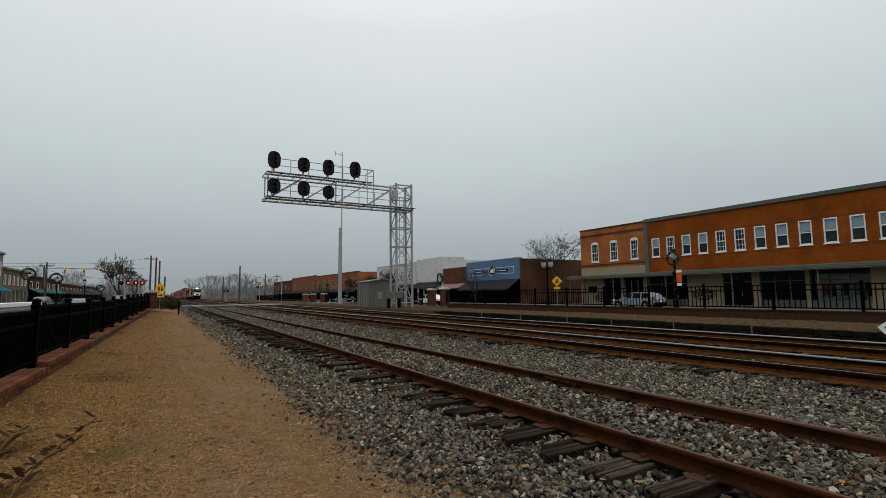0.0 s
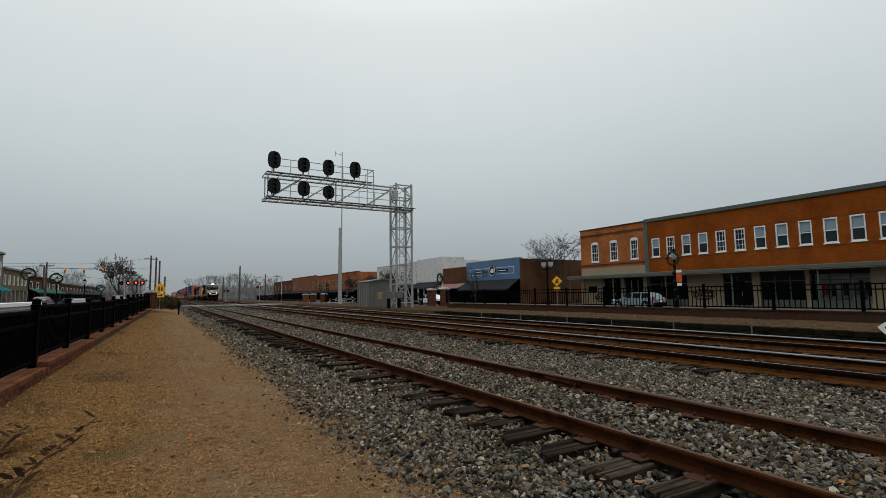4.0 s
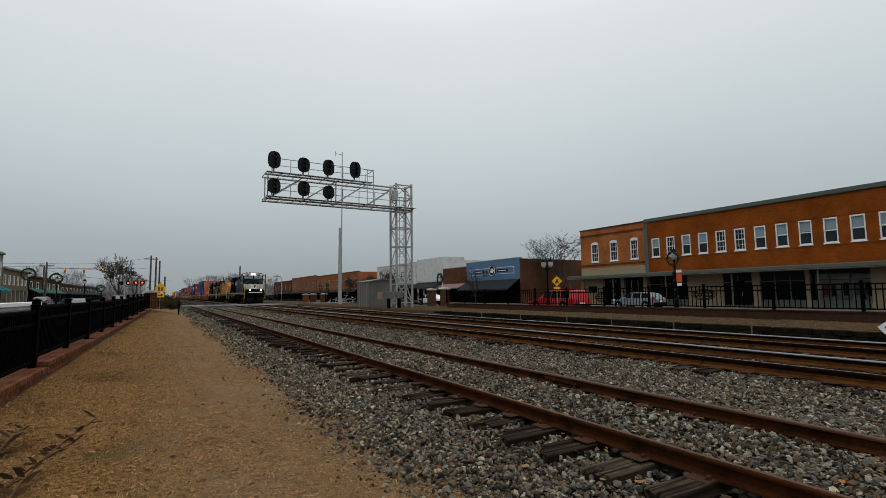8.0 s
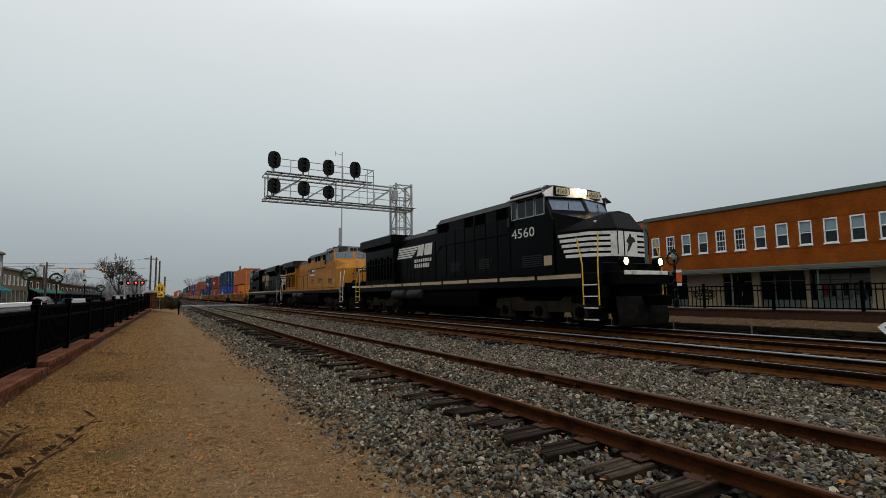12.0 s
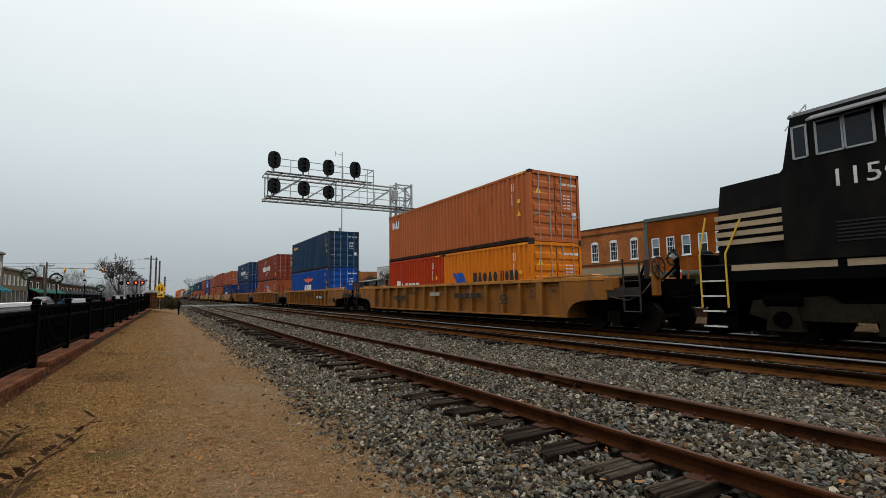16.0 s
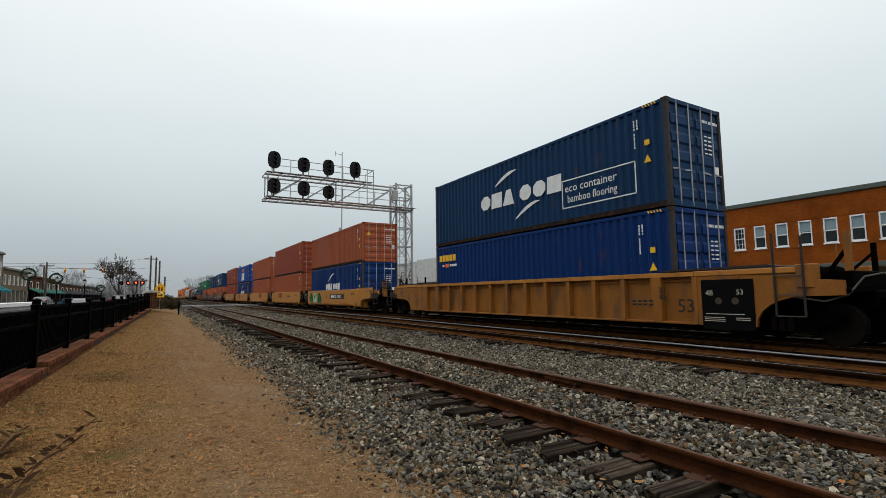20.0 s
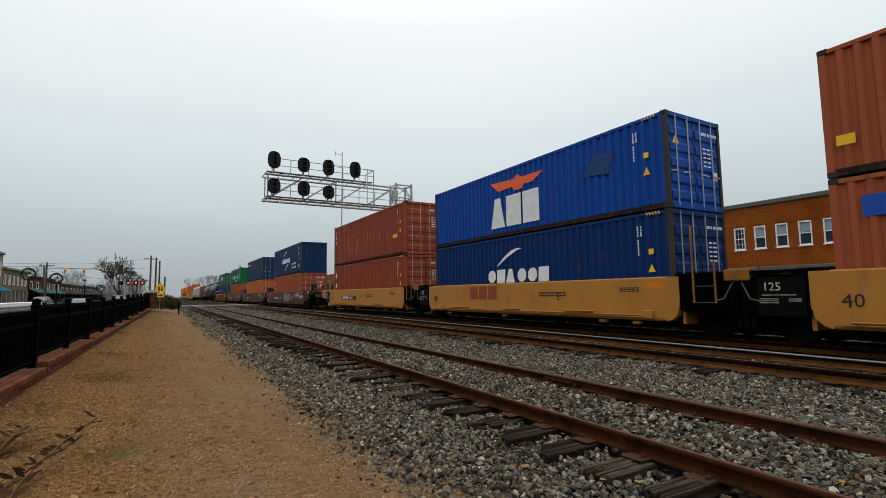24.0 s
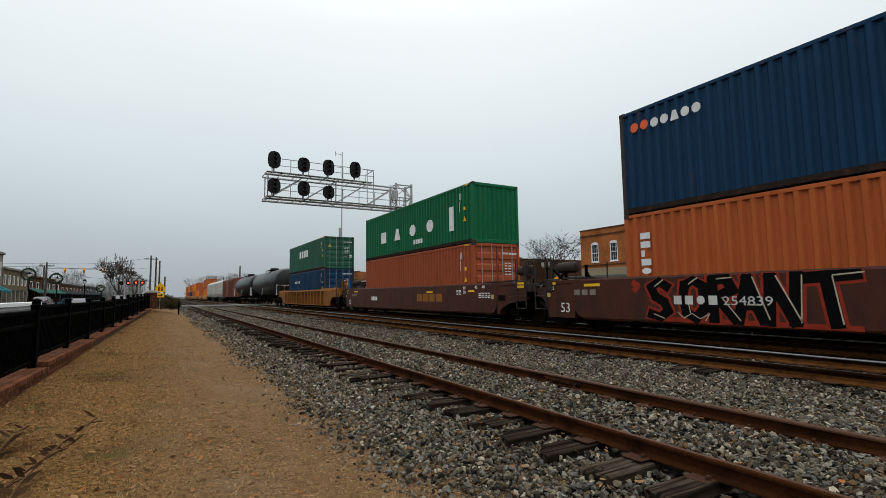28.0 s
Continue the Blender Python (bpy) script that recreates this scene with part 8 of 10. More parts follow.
def brick_wall_mat(name, c1, c2, mortar, scale=1.0):
    m = bpy.data.materials.new(name)
    m.use_nodes = True
    n, l = m.node_tree.nodes, m.node_tree.links
    b = n["Principled BSDF"]
    b.inputs["Specular IOR Level"].default_value = 0.04
    tc, sp, cb, sm = n.new("ShaderNodeTexCoord"), n.new("ShaderNodeSeparateXYZ"), n.new("ShaderNodeCombineXYZ"), n.new("ShaderNodeMath")
    l.new(tc.outputs["Object"], sp.inputs[0])
    l.new(sp.outputs["X"], sm.inputs[0])
    l.new(sp.outputs["Y"], sm.inputs[1])
    l.new(sm.outputs[0], cb.inputs[0])
    l.new(sp.outputs["Z"], cb.inputs[1])
    br = n.new("ShaderNodeTexBrick")
    br.inputs["Scale"].default_value = 1.0
    br.inputs["Brick Width"].default_value, br.inputs["Row Height"].default_value, br.inputs["Mortar Size"].default_value = 0.21 * scale, 0.075 * scale, 0.008
    br.inputs["Color1"].default_value, br.inputs["Color2"].default_value, br.inputs["Mortar"].default_value = (*c1, 1), (*c2, 1), (*mortar, 1)
    l.new(cb.outputs[0], br.inputs["Vector"])
    nz = n.new("ShaderNodeTexNoise")
    nz.inputs["Scale"].default_value, nz.inputs["Detail"].default_value = 0.5, 6
    l.new(tc.outputs["Object"], nz.inputs["Vector"])
    mr = n.new("ShaderNodeMapRange")
    mr.inputs[1].default_value, mr.inputs[2].default_value, mr.inputs[3].default_value, mr.inputs[4].default_value = 0.3, 0.7, 0.72, 1.25
    l.new(nz.outputs[0], mr.inputs[0])
    h = n.new("ShaderNodeHueSaturation")
    l.new(br.outputs["Color"], h.inputs["Color"])
    l.new(mr.outputs[0], h.inputs["Value"])
    l.new(h.outputs[0], b.inputs["Base Color"])
    b.inputs["Roughness"].default_value = 0.88
    bp = n.new("ShaderNodeBump")
    bp.inputs["Strength"].default_value, bp.inputs["Distance"].default_value = 0.4, 0.01
    bp.invert = True
    l.new(br.outputs["Fac"], bp.inputs["Height"])
    l.new(bp.outputs[0], b.inputs["Normal"])
    return m


B_RED = brick_wall_mat("brick_front_red", (0.26, 0.066, 0.009), (0.20, 0.047, 0.007), (0.17, 0.055, 0.014))
B_ORANGE = brick_wall_mat("brick_front_orange", (0.40, 0.125, 0.030), (0.24, 0.065, 0.02), (0.27, 0.15, 0.07))
B_BROWN = brick_wall_mat("brick_side_brown", (0.105, 0.044, 0.022), (0.08, 0.033, 0.018), (0.09, 0.055, 0.035))
B_FAR = brick_wall_mat("brick_far", (0.22, 0.075, 0.040), (0.17, 0.058, 0.034), (0.18, 0.10, 0.07))
B_FARO = brick_wall_mat("brick_far_orange", (0.28, 0.088, 0.030), (0.19, 0.058, 0.022), (0.20, 0.11, 0.06))
M_TRIM = mat("grey_green_trim", (0.085, 0.10, 0.085), 0.6, 0, 0.12, 1, 40, 0.05)
M_WHITEB = mat("white_painted_brick", (0.52, 0.52, 0.50), 0.8, 0, 0.1, 1, 40, 0.2, dirt=(0.38, 0.37, 0.34))
M_BLUEB = mat("blue_painted_front", (0.085, 0.16, 0.27), 0.7, 0, 0.12, 0.8, 30, 0.1)
M_AWN = mat("dark_awning_cloth", (0.014, 0.016, 0.02), 0.9, 0, 0.2, 2, 40, 0.1)
M_BLIND = mat("window_blind", (0.22, 0.29, 0.32), 0.7, 0, 0.1, 2, 40, 0.0)
M_SASH = mat("sash_glass", (0.022, 0.028, 0.030), 0.08, 0, 0.3, 0.8, 5, 0.01, spec=0.12)
# shade under the canopy and inside the shops, put into a dark colour
M_SHOP = mat("shaded_shop_dark", (0.018, 0.017, 0.016), 0.8, 0, 0.4, 0.6, 10, 0.0)
ZS = -0.30


def sash_window(parent, x, y0, y1, z0, z1, arched=False, blind=0.0, frame=M_WHITE):
    """A sash window in a west front at x; it stands in its opening, y0 < y1."""
    w = part("window", Geo().box(x + 0.08, x + 0.10, y0, y1, z0, z1), M_SASH, parent)
    fr = Geo()
    for a, b in ((y0, y0 + 0.075), (y1 - 0.075, y1)):
        fr.box(x - 0.03, x + 0.09, a, b, z0, z1)
    fr.box(x - 0.03, x + 0.09, y0 + 0.09, y1 - 0.09, z0, z0 + 0.1).box(x - 0.03, x + 0.09, y0 + 0.09, y1 - 0.09, z1 - 0.1, z1).box(x - 0.01, x + 0.09, y0 + 0.09, y1 - 0.09, (z0 + z1) / 2 - 0.035, (z0 + z1) / 2 + 0.035)
    part("window_frame", fr, frame, w)
    bars = Geo()
    for k in (1, 2):
        yy = y0 + (y1 - y0) * k / 3
        bars.box(x + 0.06, x + 0.085, yy - 0.012, yy + 0.012, z0 + 0.1, z1 - 0.1)
    for k in (0.25, 0.75):
        bars.box(x + 0.06, x + 0.085, y0 + 0.09, y1 - 0.09, z0 + (z1 - z0) * k - 0.012, z0 + (z1 - z0) * k + 0.012)
    if not blind:
        part("glazing_bars", bars, frame, w)
    if blind:
        part("blind", Geo().box(x + 0.072, x + 0.079, y0 + 0.09, y1 - 0.09, z1 - 0.1 - (z1 - z0 - 0.2) * blind, z1 - 0.1), M_BLIND, w)
    if arched:
        n = 8
        arc = [((y0 + y1) / 2 + (y1 - y0) / 2 * math.cos(math.pi * i / n), z1 - 0.01 + 0.22 * math.sin(math.pi * i / n)) for i in range(n + 1)]
        part("arch_head", Geo().prism(arc, "x", x - 0.03, x + 0.09), frame, w)
    part("window_sill", Geo().cbox(x - 0.10, x + 0.05, y0 - 0.06, y1 + 0.06, z0 - 0.09, z0, 0.015), frame, w)
    return w


def front_with_holes(x0, x1, y0, y1, z0, z1, holes):
    """A wall slab with rectangular holes (ya, yb, za, zb) all in one row."""
    g = Geo()
    za, zb = min(h[2] for h in holes), max(h[3] for h in holes)
    g.box(x0, x1, y0, y1, z0, za).box(x0, x1, y0, y1, zb, z1)
    y = y0
    for a, b, c, d in sorted(holes):
        g.box(x0, x1, y, a, za, zb)
        y = b
    g.box(x0, x1, y, y1, za, zb)
    return g


def shopfront(parent, x, y0, y1, bays, seed):
    """Ground floor between y0 and y1: columns, dark glass, stall risers, doors set back."""
    rng = random.Random(seed)
    n = bays
    for k in range(n + 1):
        y = y0 + (y1 - y0) * k / n
        part("column", Geo().cbox(x - 0.1, x + 0.35, y - 0.22, y + 0.22, ZS, 2.75, 0.02), M_CREAM, parent)
    for k in range(n):
        a, b = y0 + (y1 - y0) * k / n + 0.22, y0 + (y1 - y0) * (k + 1) / n - 0.22
        kind = rng.choice(("glass", "glass", "door", "panel"))
        part("fascia", Geo().box(x + 0.05, x + 0.25, a, b, 2.25, 2.75), M_CREAM if kind == "panel" else M_DARK, parent)
        if kind == "panel":
            part("wall_panel", Geo().box(x + 0.05, x + 0.25, a, b, ZS, 2.25), M_CREAM, parent)
            part("shop_sign", Geo().cbox(x - 0.02, x + 0.05, (a + b) / 2 - 0.6, (a + b) / 2 + 0.6, 1.0, 1.7, 0.02), M_BLACK, parent)
            continue
        part("stall_riser", Geo().box(x + 0.05, x + 0.25, a, b, ZS, 0.15), M_CREAM if kind == "glass" else M_DARK, parent)
        m = 3
        for j in range(m):
            c, d = a + (b - a) * j / m, a + (b - a) * (j + 1) / m
            pane = part("shop_window", Geo().box(x + 0.14, x + 0.16, c + 0.03, d - 0.03, 0.15, 2.25), M_GLASS, parent)
            part("mullion", Geo().box(x + 0.10, x + 0.20, d - 0.03, d + 0.03, 0.15, 2.25), M_ROD, pane)
        if kind == "door":
            dr = part("shop_door", Geo().cbox(x + 0.06, x + 0.13, (a + b) / 2 - 0.5, (a + b) / 2 + 0.5, ZS, 2.05, 0.02), M_BLACK, parent)
            part("handle", Geo().cyl((x + 0.02, (a + b) / 2 - 0.35, 0.6), (x + 0.02, (a + b) / 2 - 0.35, 1.0), 0.02, n=6), M_ROD, dr)


M_CURTAIN = mat("pale_shop_curtain", (0.30, 0.29, 0.26), 0.9, 0, 0.2, 1.5, 30, 0.1)
M_CLOTH = [mat("cloth_" + n, c, 0.9, 0, 0.2, 6, 50, 0.1) for n, c in (("red", (0.22, 0.02, 0.015)), ("dark", (0.012, 0.012, 0.018)), ("grey", (0.10, 0.10, 0.11)))]


def long_front(parent, x, bays):
    """Ground floor bay by bay: (y0, y1, what)."""
    rng = random.Random(12)
    for a, b, what in bays:
        if what == "column":
            part("column", Geo().cbox(x - 0.06, x + 0.35, a, b, ZS, 2.55, 0.02), M_CREAM, parent)
            part("column_base", Geo().cbox(x - 0.10, x + 0.36, a - 0.04, b + 0.04, ZS, 0.05, 0.02), M_CREAM, parent)
            continue
        part("fascia", Geo().box(x + 0.02, x + 0.25, a, b, 2.2, 2.75), M_CREAM if what == "panel" else M_SHOP, parent)
        if what == "panel":
            pn = part("wall_panel", Geo().box(x + 0.04, x + 0.25, a, b, ZS, 2.2), M_CREAM, parent)
            for k in range(4):
                c, d = a + (b - a) * (k + 0.08) / 4, a + (b - a) * (k + 0.92) / 4
                part("panel_moulding", Geo().cbox(x + 0.01, x + 0.05, c, d, 0.0, 1.9, 0.012), M_CREAM, pn)
            continue
        riser = 0.28 if what != "door" else -0.18
        part("stall_riser", Geo().box(x + 0.04, x + 0.25, a, b, ZS, riser), M_TRIM, parent)
        m = max(2, round((b - a) / 1.15))
        for j in range(m):
            c, d = a + (b - a) * j / m, a + (b - a) * (j + 1) / m
            pane = part("shop_window", Geo().box(x + 0.14, x + 0.155, c + 0.03, d - 0.03, riser, 2.2), M_GLASS if what != "display" else M_PANE, parent)
            part("mullion", Geo().box(x + 0.08, x + 0.19, d - 0.035, d + 0.035, riser, 2.2), M_TRIM, pane)
        part("transom", Geo().box(x + 0.08, x + 0.19, a, b, 1.72, 1.78), M_TRIM, parent)
        if what == "door":
            dr = part("shop_door", Geo().cbox(x + 0.06, x + 0.13, (a + b) / 2 - 0.5, (a + b) / 2 + 0.5, ZS, 1.85, 0.02), M_BLACK, parent)
            part("handle", Geo().cyl((x + 0.02, (a + b) / 2 - 0.35, 0.6), (x + 0.02, (a + b) / 2 - 0.35, 1.0), 0.02, n=6), M_ROD, dr)
        if what == "display":
            part("curtain", Geo().box(x + 0.85, x + 0.9, a, b, riser, 2.2), M_CURTAIN, parent)
            y = a + 0.35
            while y < b - 0.3:
                w, h = rng.uniform(0.2, 0.32), rng.uniform(0.7, 1.1)
                z1 = rng.uniform(1.35, 1.6)
                part("hung_garment", Geo().prism([(y - w * 0.6, z1 - 0.14), (y - w * 0.3, z1), (y + w * 0.3, z1), (y + w * 0.6, z1 - 0.14), (y + w * 0.5, z1 - h), (y - w * 0.5, z1 - h)], "x", x + 0.45, x + 0.58), M_CLOTH[rng.choice((0, 1, 1, 2))], parent)
                y += rng.uniform(0.5, 0.75)


M_PANE = mat("clear_pane", (0.9, 0.92, 0.92), 0.04, 0, 0.0, 1, 5, 0.0, spec=0.5)
M_PANE.node_tree.nodes["Principled BSDF"].inputs["Transmission Weight"].default_value = 1.0
M_PANE.node_tree.nodes["Principled BSDF"].inputs["IOR"].default_value = 1.02

FXB = 42.0
big = thing("brick_building", "long two-storey red brick building with white sash windows", "building")
holes = []
y = 30.46
random.Random(9)
while y > -9:
    holes.append((y - 0.86, y, 4.42, 6.27))
    y -= 1.6
part("wall", front_with_holes(FXB, FXB + 0.35, -10, 30.85, 2.75, 8.15, holes), B_RED, big)
for i, h in enumerate(holes):
    sash_window(big, FXB, *h, blind=(0.5, 0.0, 0.45, 0.5, 0.0, 0.0, 0.5, 0.5, 0.45, 0.5, 0.5)[i % 11])
part("brick_band", Geo().box(FXB - 0.025, FXB, -10, 30.85, 4.22, 4.32), B_RED, big)
part("brick_band", Geo().box(FXB - 0.025, FXB, -10, 30.85, 6.36, 6.46), B_RED, big)
part("cornice", Geo().cbox(FXB - 0.15, FXB + 0.4, -10, 31.2, 7.95, 8.3, 0.03), M_TRIM, big)
part("pilaster", Geo().cbox(FXB - 0.08, FXB + 0.3, 30.85, 31.3, 2.75, 8.25, 0.02), M_TRIM, big)
part("roof", Geo().box(FXB + 0.4, FXB + 22, -10, 31, 7.7, 7.85), M_DARK, big)
part("side_wall", Geo().box(FXB + 0.35, FXB + 22, 30.6, 31.0, ZS, 7.7), B_BROWN, big)
part("side_wall", Geo().box(FXB + 0.35, FXB + 22, -10, -9.6, ZS, 7.7), B_BROWN, big)
part("rear_wall", Geo().box(FXB + 21.7, FXB + 22, -9.6, 30.6, ZS, 7.7), B_BROWN, big)
long_front(big, FXB, [(27.0, 31.0, "glass"), (23.7, 27.0, "panel"), (21.3, 23.7, "door"), (20.7, 21.3, "column"), (17.5, 20.7, "glass"), (17.2, 17.5, "column"), (13.6, 17.2, "display"), (12.6, 13.6, "column"),
                      (8.6, 12.6, "glass"), (7.9, 8.6, "column"), (4.2, 7.9, "door"), (3.6, 4.2, "column"), (-0.6, 3.6, "glass"), (-1.2, -0.6, "column"), (-5.0, -1.2, "glass"), (-10, -5.0, "panel")])
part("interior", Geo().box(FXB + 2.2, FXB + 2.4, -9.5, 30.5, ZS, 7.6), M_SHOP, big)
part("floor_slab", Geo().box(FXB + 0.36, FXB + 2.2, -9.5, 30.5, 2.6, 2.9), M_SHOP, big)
can = part("canopy", Geo().cbox(40.0, FXB, -10, 40.3, 2.55, 2.85, 0.03), M_TRIM, big, "flat grey-green canopy over the pavement")
part("canopy_underside", Geo().box(40.05, FXB, -10, 40.2, 2.5, 2.548), M_CREAM, can)
for k in range(9):
    part("canopy_post", Geo().cyl((40.3, -8 + 6 * k, ZS), (40.3, -8 + 6 * k, 2.55), 0.06, n=8), M_TRIM, can)

org = thing("brick_building", "orange brick two-storey house front with arched windows", "building")
wins = [(37.24, 38.27, 4.40, 6.42), (34.63, 35.63, 4.40, 6.42), (32.08, 33.0, 4.40, 6.42)]
part("wall", front_with_holes(FXB, FXB + 0.35, 31.3, 39.85, 3.7, 8.1, wins), B_ORANGE, org)
for w in wins:
    sash_window(org, FXB, *w, arched=True)
part("plaster_band", Geo().cbox(FXB - 0.04, FXB + 0.35, 31.3, 39.85, 2.85, 3.7, 0.02), M_CREAM, org)
part("corbel_band", Geo().cbox(FXB - 0.06, FXB, 31.3, 39.85, 3.95, 4.12, 0.01), B_BROWN, org)
cb = part("corbel_band", Geo().cbox(FXB - 0.06, FXB, 31.3, 39.85, 7.40, 7.50, 0.01), B_BROWN, org)
for k in range(28):
    part("dentil", Geo().box(FXB - 0.05, FXB, 31.4 + 0.3 * k, 31.55 + 0.3 * k, 7.25, 7.40), B_BROWN, cb)
part("parapet_cap", Geo().cbox(FXB - 0.08, FXB + 0.4, 31.3, 39.9, 8.05, 8.18, 0.02), B_BROWN, org)
part("side_wall", Geo().box(FXB + 0.35, FXB + 22, 39.5, 39.85, ZS, 7.4), B_BROWN, org)
part("roof", Geo().box(FXB + 0.3, FXB + 22, 31.3, 39.5, 7.0, 7.2), M_DARK, org)
shopfront(org, FXB, 31.4, 39.7, 3, 8)
part("interior", Geo().box(FXB + 2.2, FXB + 2.4, 31.3, 39.5, ZS, 7.2), M_SHOP, org)

blue = thing("shop_building", "one-storey shop with a blue painted upper front and black awning", "building")
part("upper_front", Geo().box(FXB, FXB + 0.4, 51.0, 64.2, 3.0, 5.85), M_BLUEB, blue)
part("coping", Geo().cbox(FXB - 0.05, FXB + 0.45, 50.95, 64.25, 5.85, 5.97, 0.02), M_CONC, blue)
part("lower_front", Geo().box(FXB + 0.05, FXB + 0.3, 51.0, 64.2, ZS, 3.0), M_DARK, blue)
for k in range(5):
    part("shop_window", Geo().box(FXB + 0.02, FXB + 0.05, 51.6 + 2.5 * k, 53.6 + 2.5 * k, 0.2, 2.4), M_GLASS, blue)
sg = part("sign_frame", Geo().box(FXB - 0.03, FXB, 52.2, 63.2, 3.80, 3.86).box(FXB - 0.03, FXB, 52.2, 63.2, 4.7, 4.76).box(FXB - 0.03, FXB, 52.2, 52.26, 3.8, 4.76).box(FXB - 0.03, FXB, 63.14, 63.2, 3.8, 4.76), M_WHITE, blue)
part("sign_disc", Geo().cyl((FXB - 0.06, 57.3, 4.34), (FXB, 57.3, 4.34), 0.84, n=32), M_BLACK, sg, "round black shop sign with white ring")
part("sign_ring", Geo().torus((FXB - 0.07, 57.3, 4.34), 0.72, 0.045, "x", 32, 6), M_WHITE, sg)
part("sign_shape", Geo().prism([(57.75, 4.1), (57.0, 4.0), (56.8, 4.45), (57.25, 4.7), (57.7, 4.55)], "x", FXB - 0.08, FXB - 0.06), M_WHITE, sg)
for a in (59.4, 53.6):
    part("sign_bar", Geo().box(FXB - 0.05, FXB - 0.01, a, a + 2.4, 4.08, 4.48), M_BLACK, sg)
    part("sign_writing", Geo().box(FXB - 0.06, FXB - 0.05, a + 0.3, a + 2.1, 4.22, 4.34), M_MARKW, sg)
part("awning", Geo().prism([(FXB, 3.0), (FXB, 2.9), (40.1, 1.62), (40.1, 1.45), (40.06, 1.45), (40.06, 1.68)], "y", 51.2, 64.0), M_AWN, blue, "black sloping cloth awning")
part("side_wall", Geo().box(FXB, FXB + 24, 50.6, 51.0, ZS, 5.6), B_BROWN, blue)
part("coping", Geo().cbox(FXB, FXB + 24, 50.55, 51.05, 5.6, 5.72, 0.02), B_BROWN, blue)
part("roof", Geo().box(FXB + 0.4, FXB + 24, 51.0, 64.2, 5.2, 5.4), M_DARK, blue)

brn = thing("shop_building", "low brown brick shop with striped cloth awning", "building")
part("wall", Geo().box(FXB, FXB + 0.4, 64.3, 71.6, 2.4, 5.3), B_BROWN, brn)
part("lower_front", Geo().box(FXB + 0.1, FXB + 0.3, 64.3, 71.6, ZS, 2.4), M_DARK, brn)
part("coping", Geo().cbox(FXB - 0.05, FXB + 0.45, 64.3, 71.6, 5.3, 5.42, 0.02), M_CONC, brn)
M_STRIPE = (mat("awning_red", (0.30, 0.10, 0.07), 0.9, 0, 0.1), mat("awning_grey", (0.16, 0.18, 0.20), 0.9, 0, 0.1))
aw = part("awning", Geo().prism([(FXB, 2.7), (FXB, 2.6), (40.4, 1.9), (40.4, 2.0)], "y", 64.5, 71.4), M_STRIPE[1], brn)
for k in range(5):
    part("awning_stripe", Geo().prism([(FXB, 2.72), (FXB, 2.7), (40.4, 2.0), (40.4, 2.02)], "y", 64.8 + 1.4 * k, 65.5 + 1.4 * k), M_STRIPE[0], aw)
part("roof", Geo().box(FXB + 0.4, FXB + 18, 64.3, 71.6, 4.8, 5.0), M_DARK, brn)

wht = thing("white_building", "white painted two-storey building with stepped side gable", "building")
part("wall", Geo().box(FXB, FXB + 0.4, 72.0, 81.5, 2.2, 7.5), M_WHITEB, wht)
sh = part("side_wall", Geo().prism([(FXB, ZS), (FXB, 7.5), (FXB + 4.5, 7.5), (FXB + 4.5, 7.0), (FXB + 9, 7.0), (FXB + 9, 6.6), (FXB + 14, 6.6), (FXB + 14, 6.2), (FXB + 22, 6.2), (FXB + 22, ZS)], "y", 71.7, 72.0), M_WHITEB, wht)
for a in (73.6, 79.4):
    sash_window(wht, FXB, a, a + 1.9, 3.5, 5.3, frame=M_WHITEB)
part("awning", Geo().prism([(FXB, 3.2), (FXB, 3.1), (40.2, 2.1), (40.2, 2.2)], "y", 72.2, 81.3), M_AWN, wht)
part("lower_front", Geo().box(FXB + 0.1, FXB + 0.3, 72.0, 81.5, ZS, 2.2), M_WHITEB, wht)
for k in range(4):
    part("shop_window", Geo().box(FXB + 0.06, FXB + 0.1, 72.6 + 2.2 * k, 74.2 + 2.2 * k, 0.2, 2.0), M_GLASS, wht)
wh2 = thing("white_building", "plain grey-white rendered shop front", "building")
part("wall", Geo().box(FXB, FXB + 0.4, 82.0, 101.0, 2.2, 7.05), M_WHITEB, wh2)
part("coping", Geo().cbox(FXB - 0.05, FXB + 0.45, 82.0, 101.0, 7.05, 7.2, 0.02), M_CONC, wh2)
for k in range(5):
    sash_window(wh2, FXB, 83.5 + 3.6 * k, 84.7 + 3.6 * k, 3.9, 5.5, frame=M_BLACK)
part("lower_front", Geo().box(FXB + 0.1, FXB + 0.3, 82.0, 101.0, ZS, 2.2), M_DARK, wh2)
part("awning", Geo().prism([(FXB, 3.0), (FXB, 2.9), (40.4, 2.1), (40.4, 2.2)], "y", 82.5, 100.5), M_AWN, wh2)

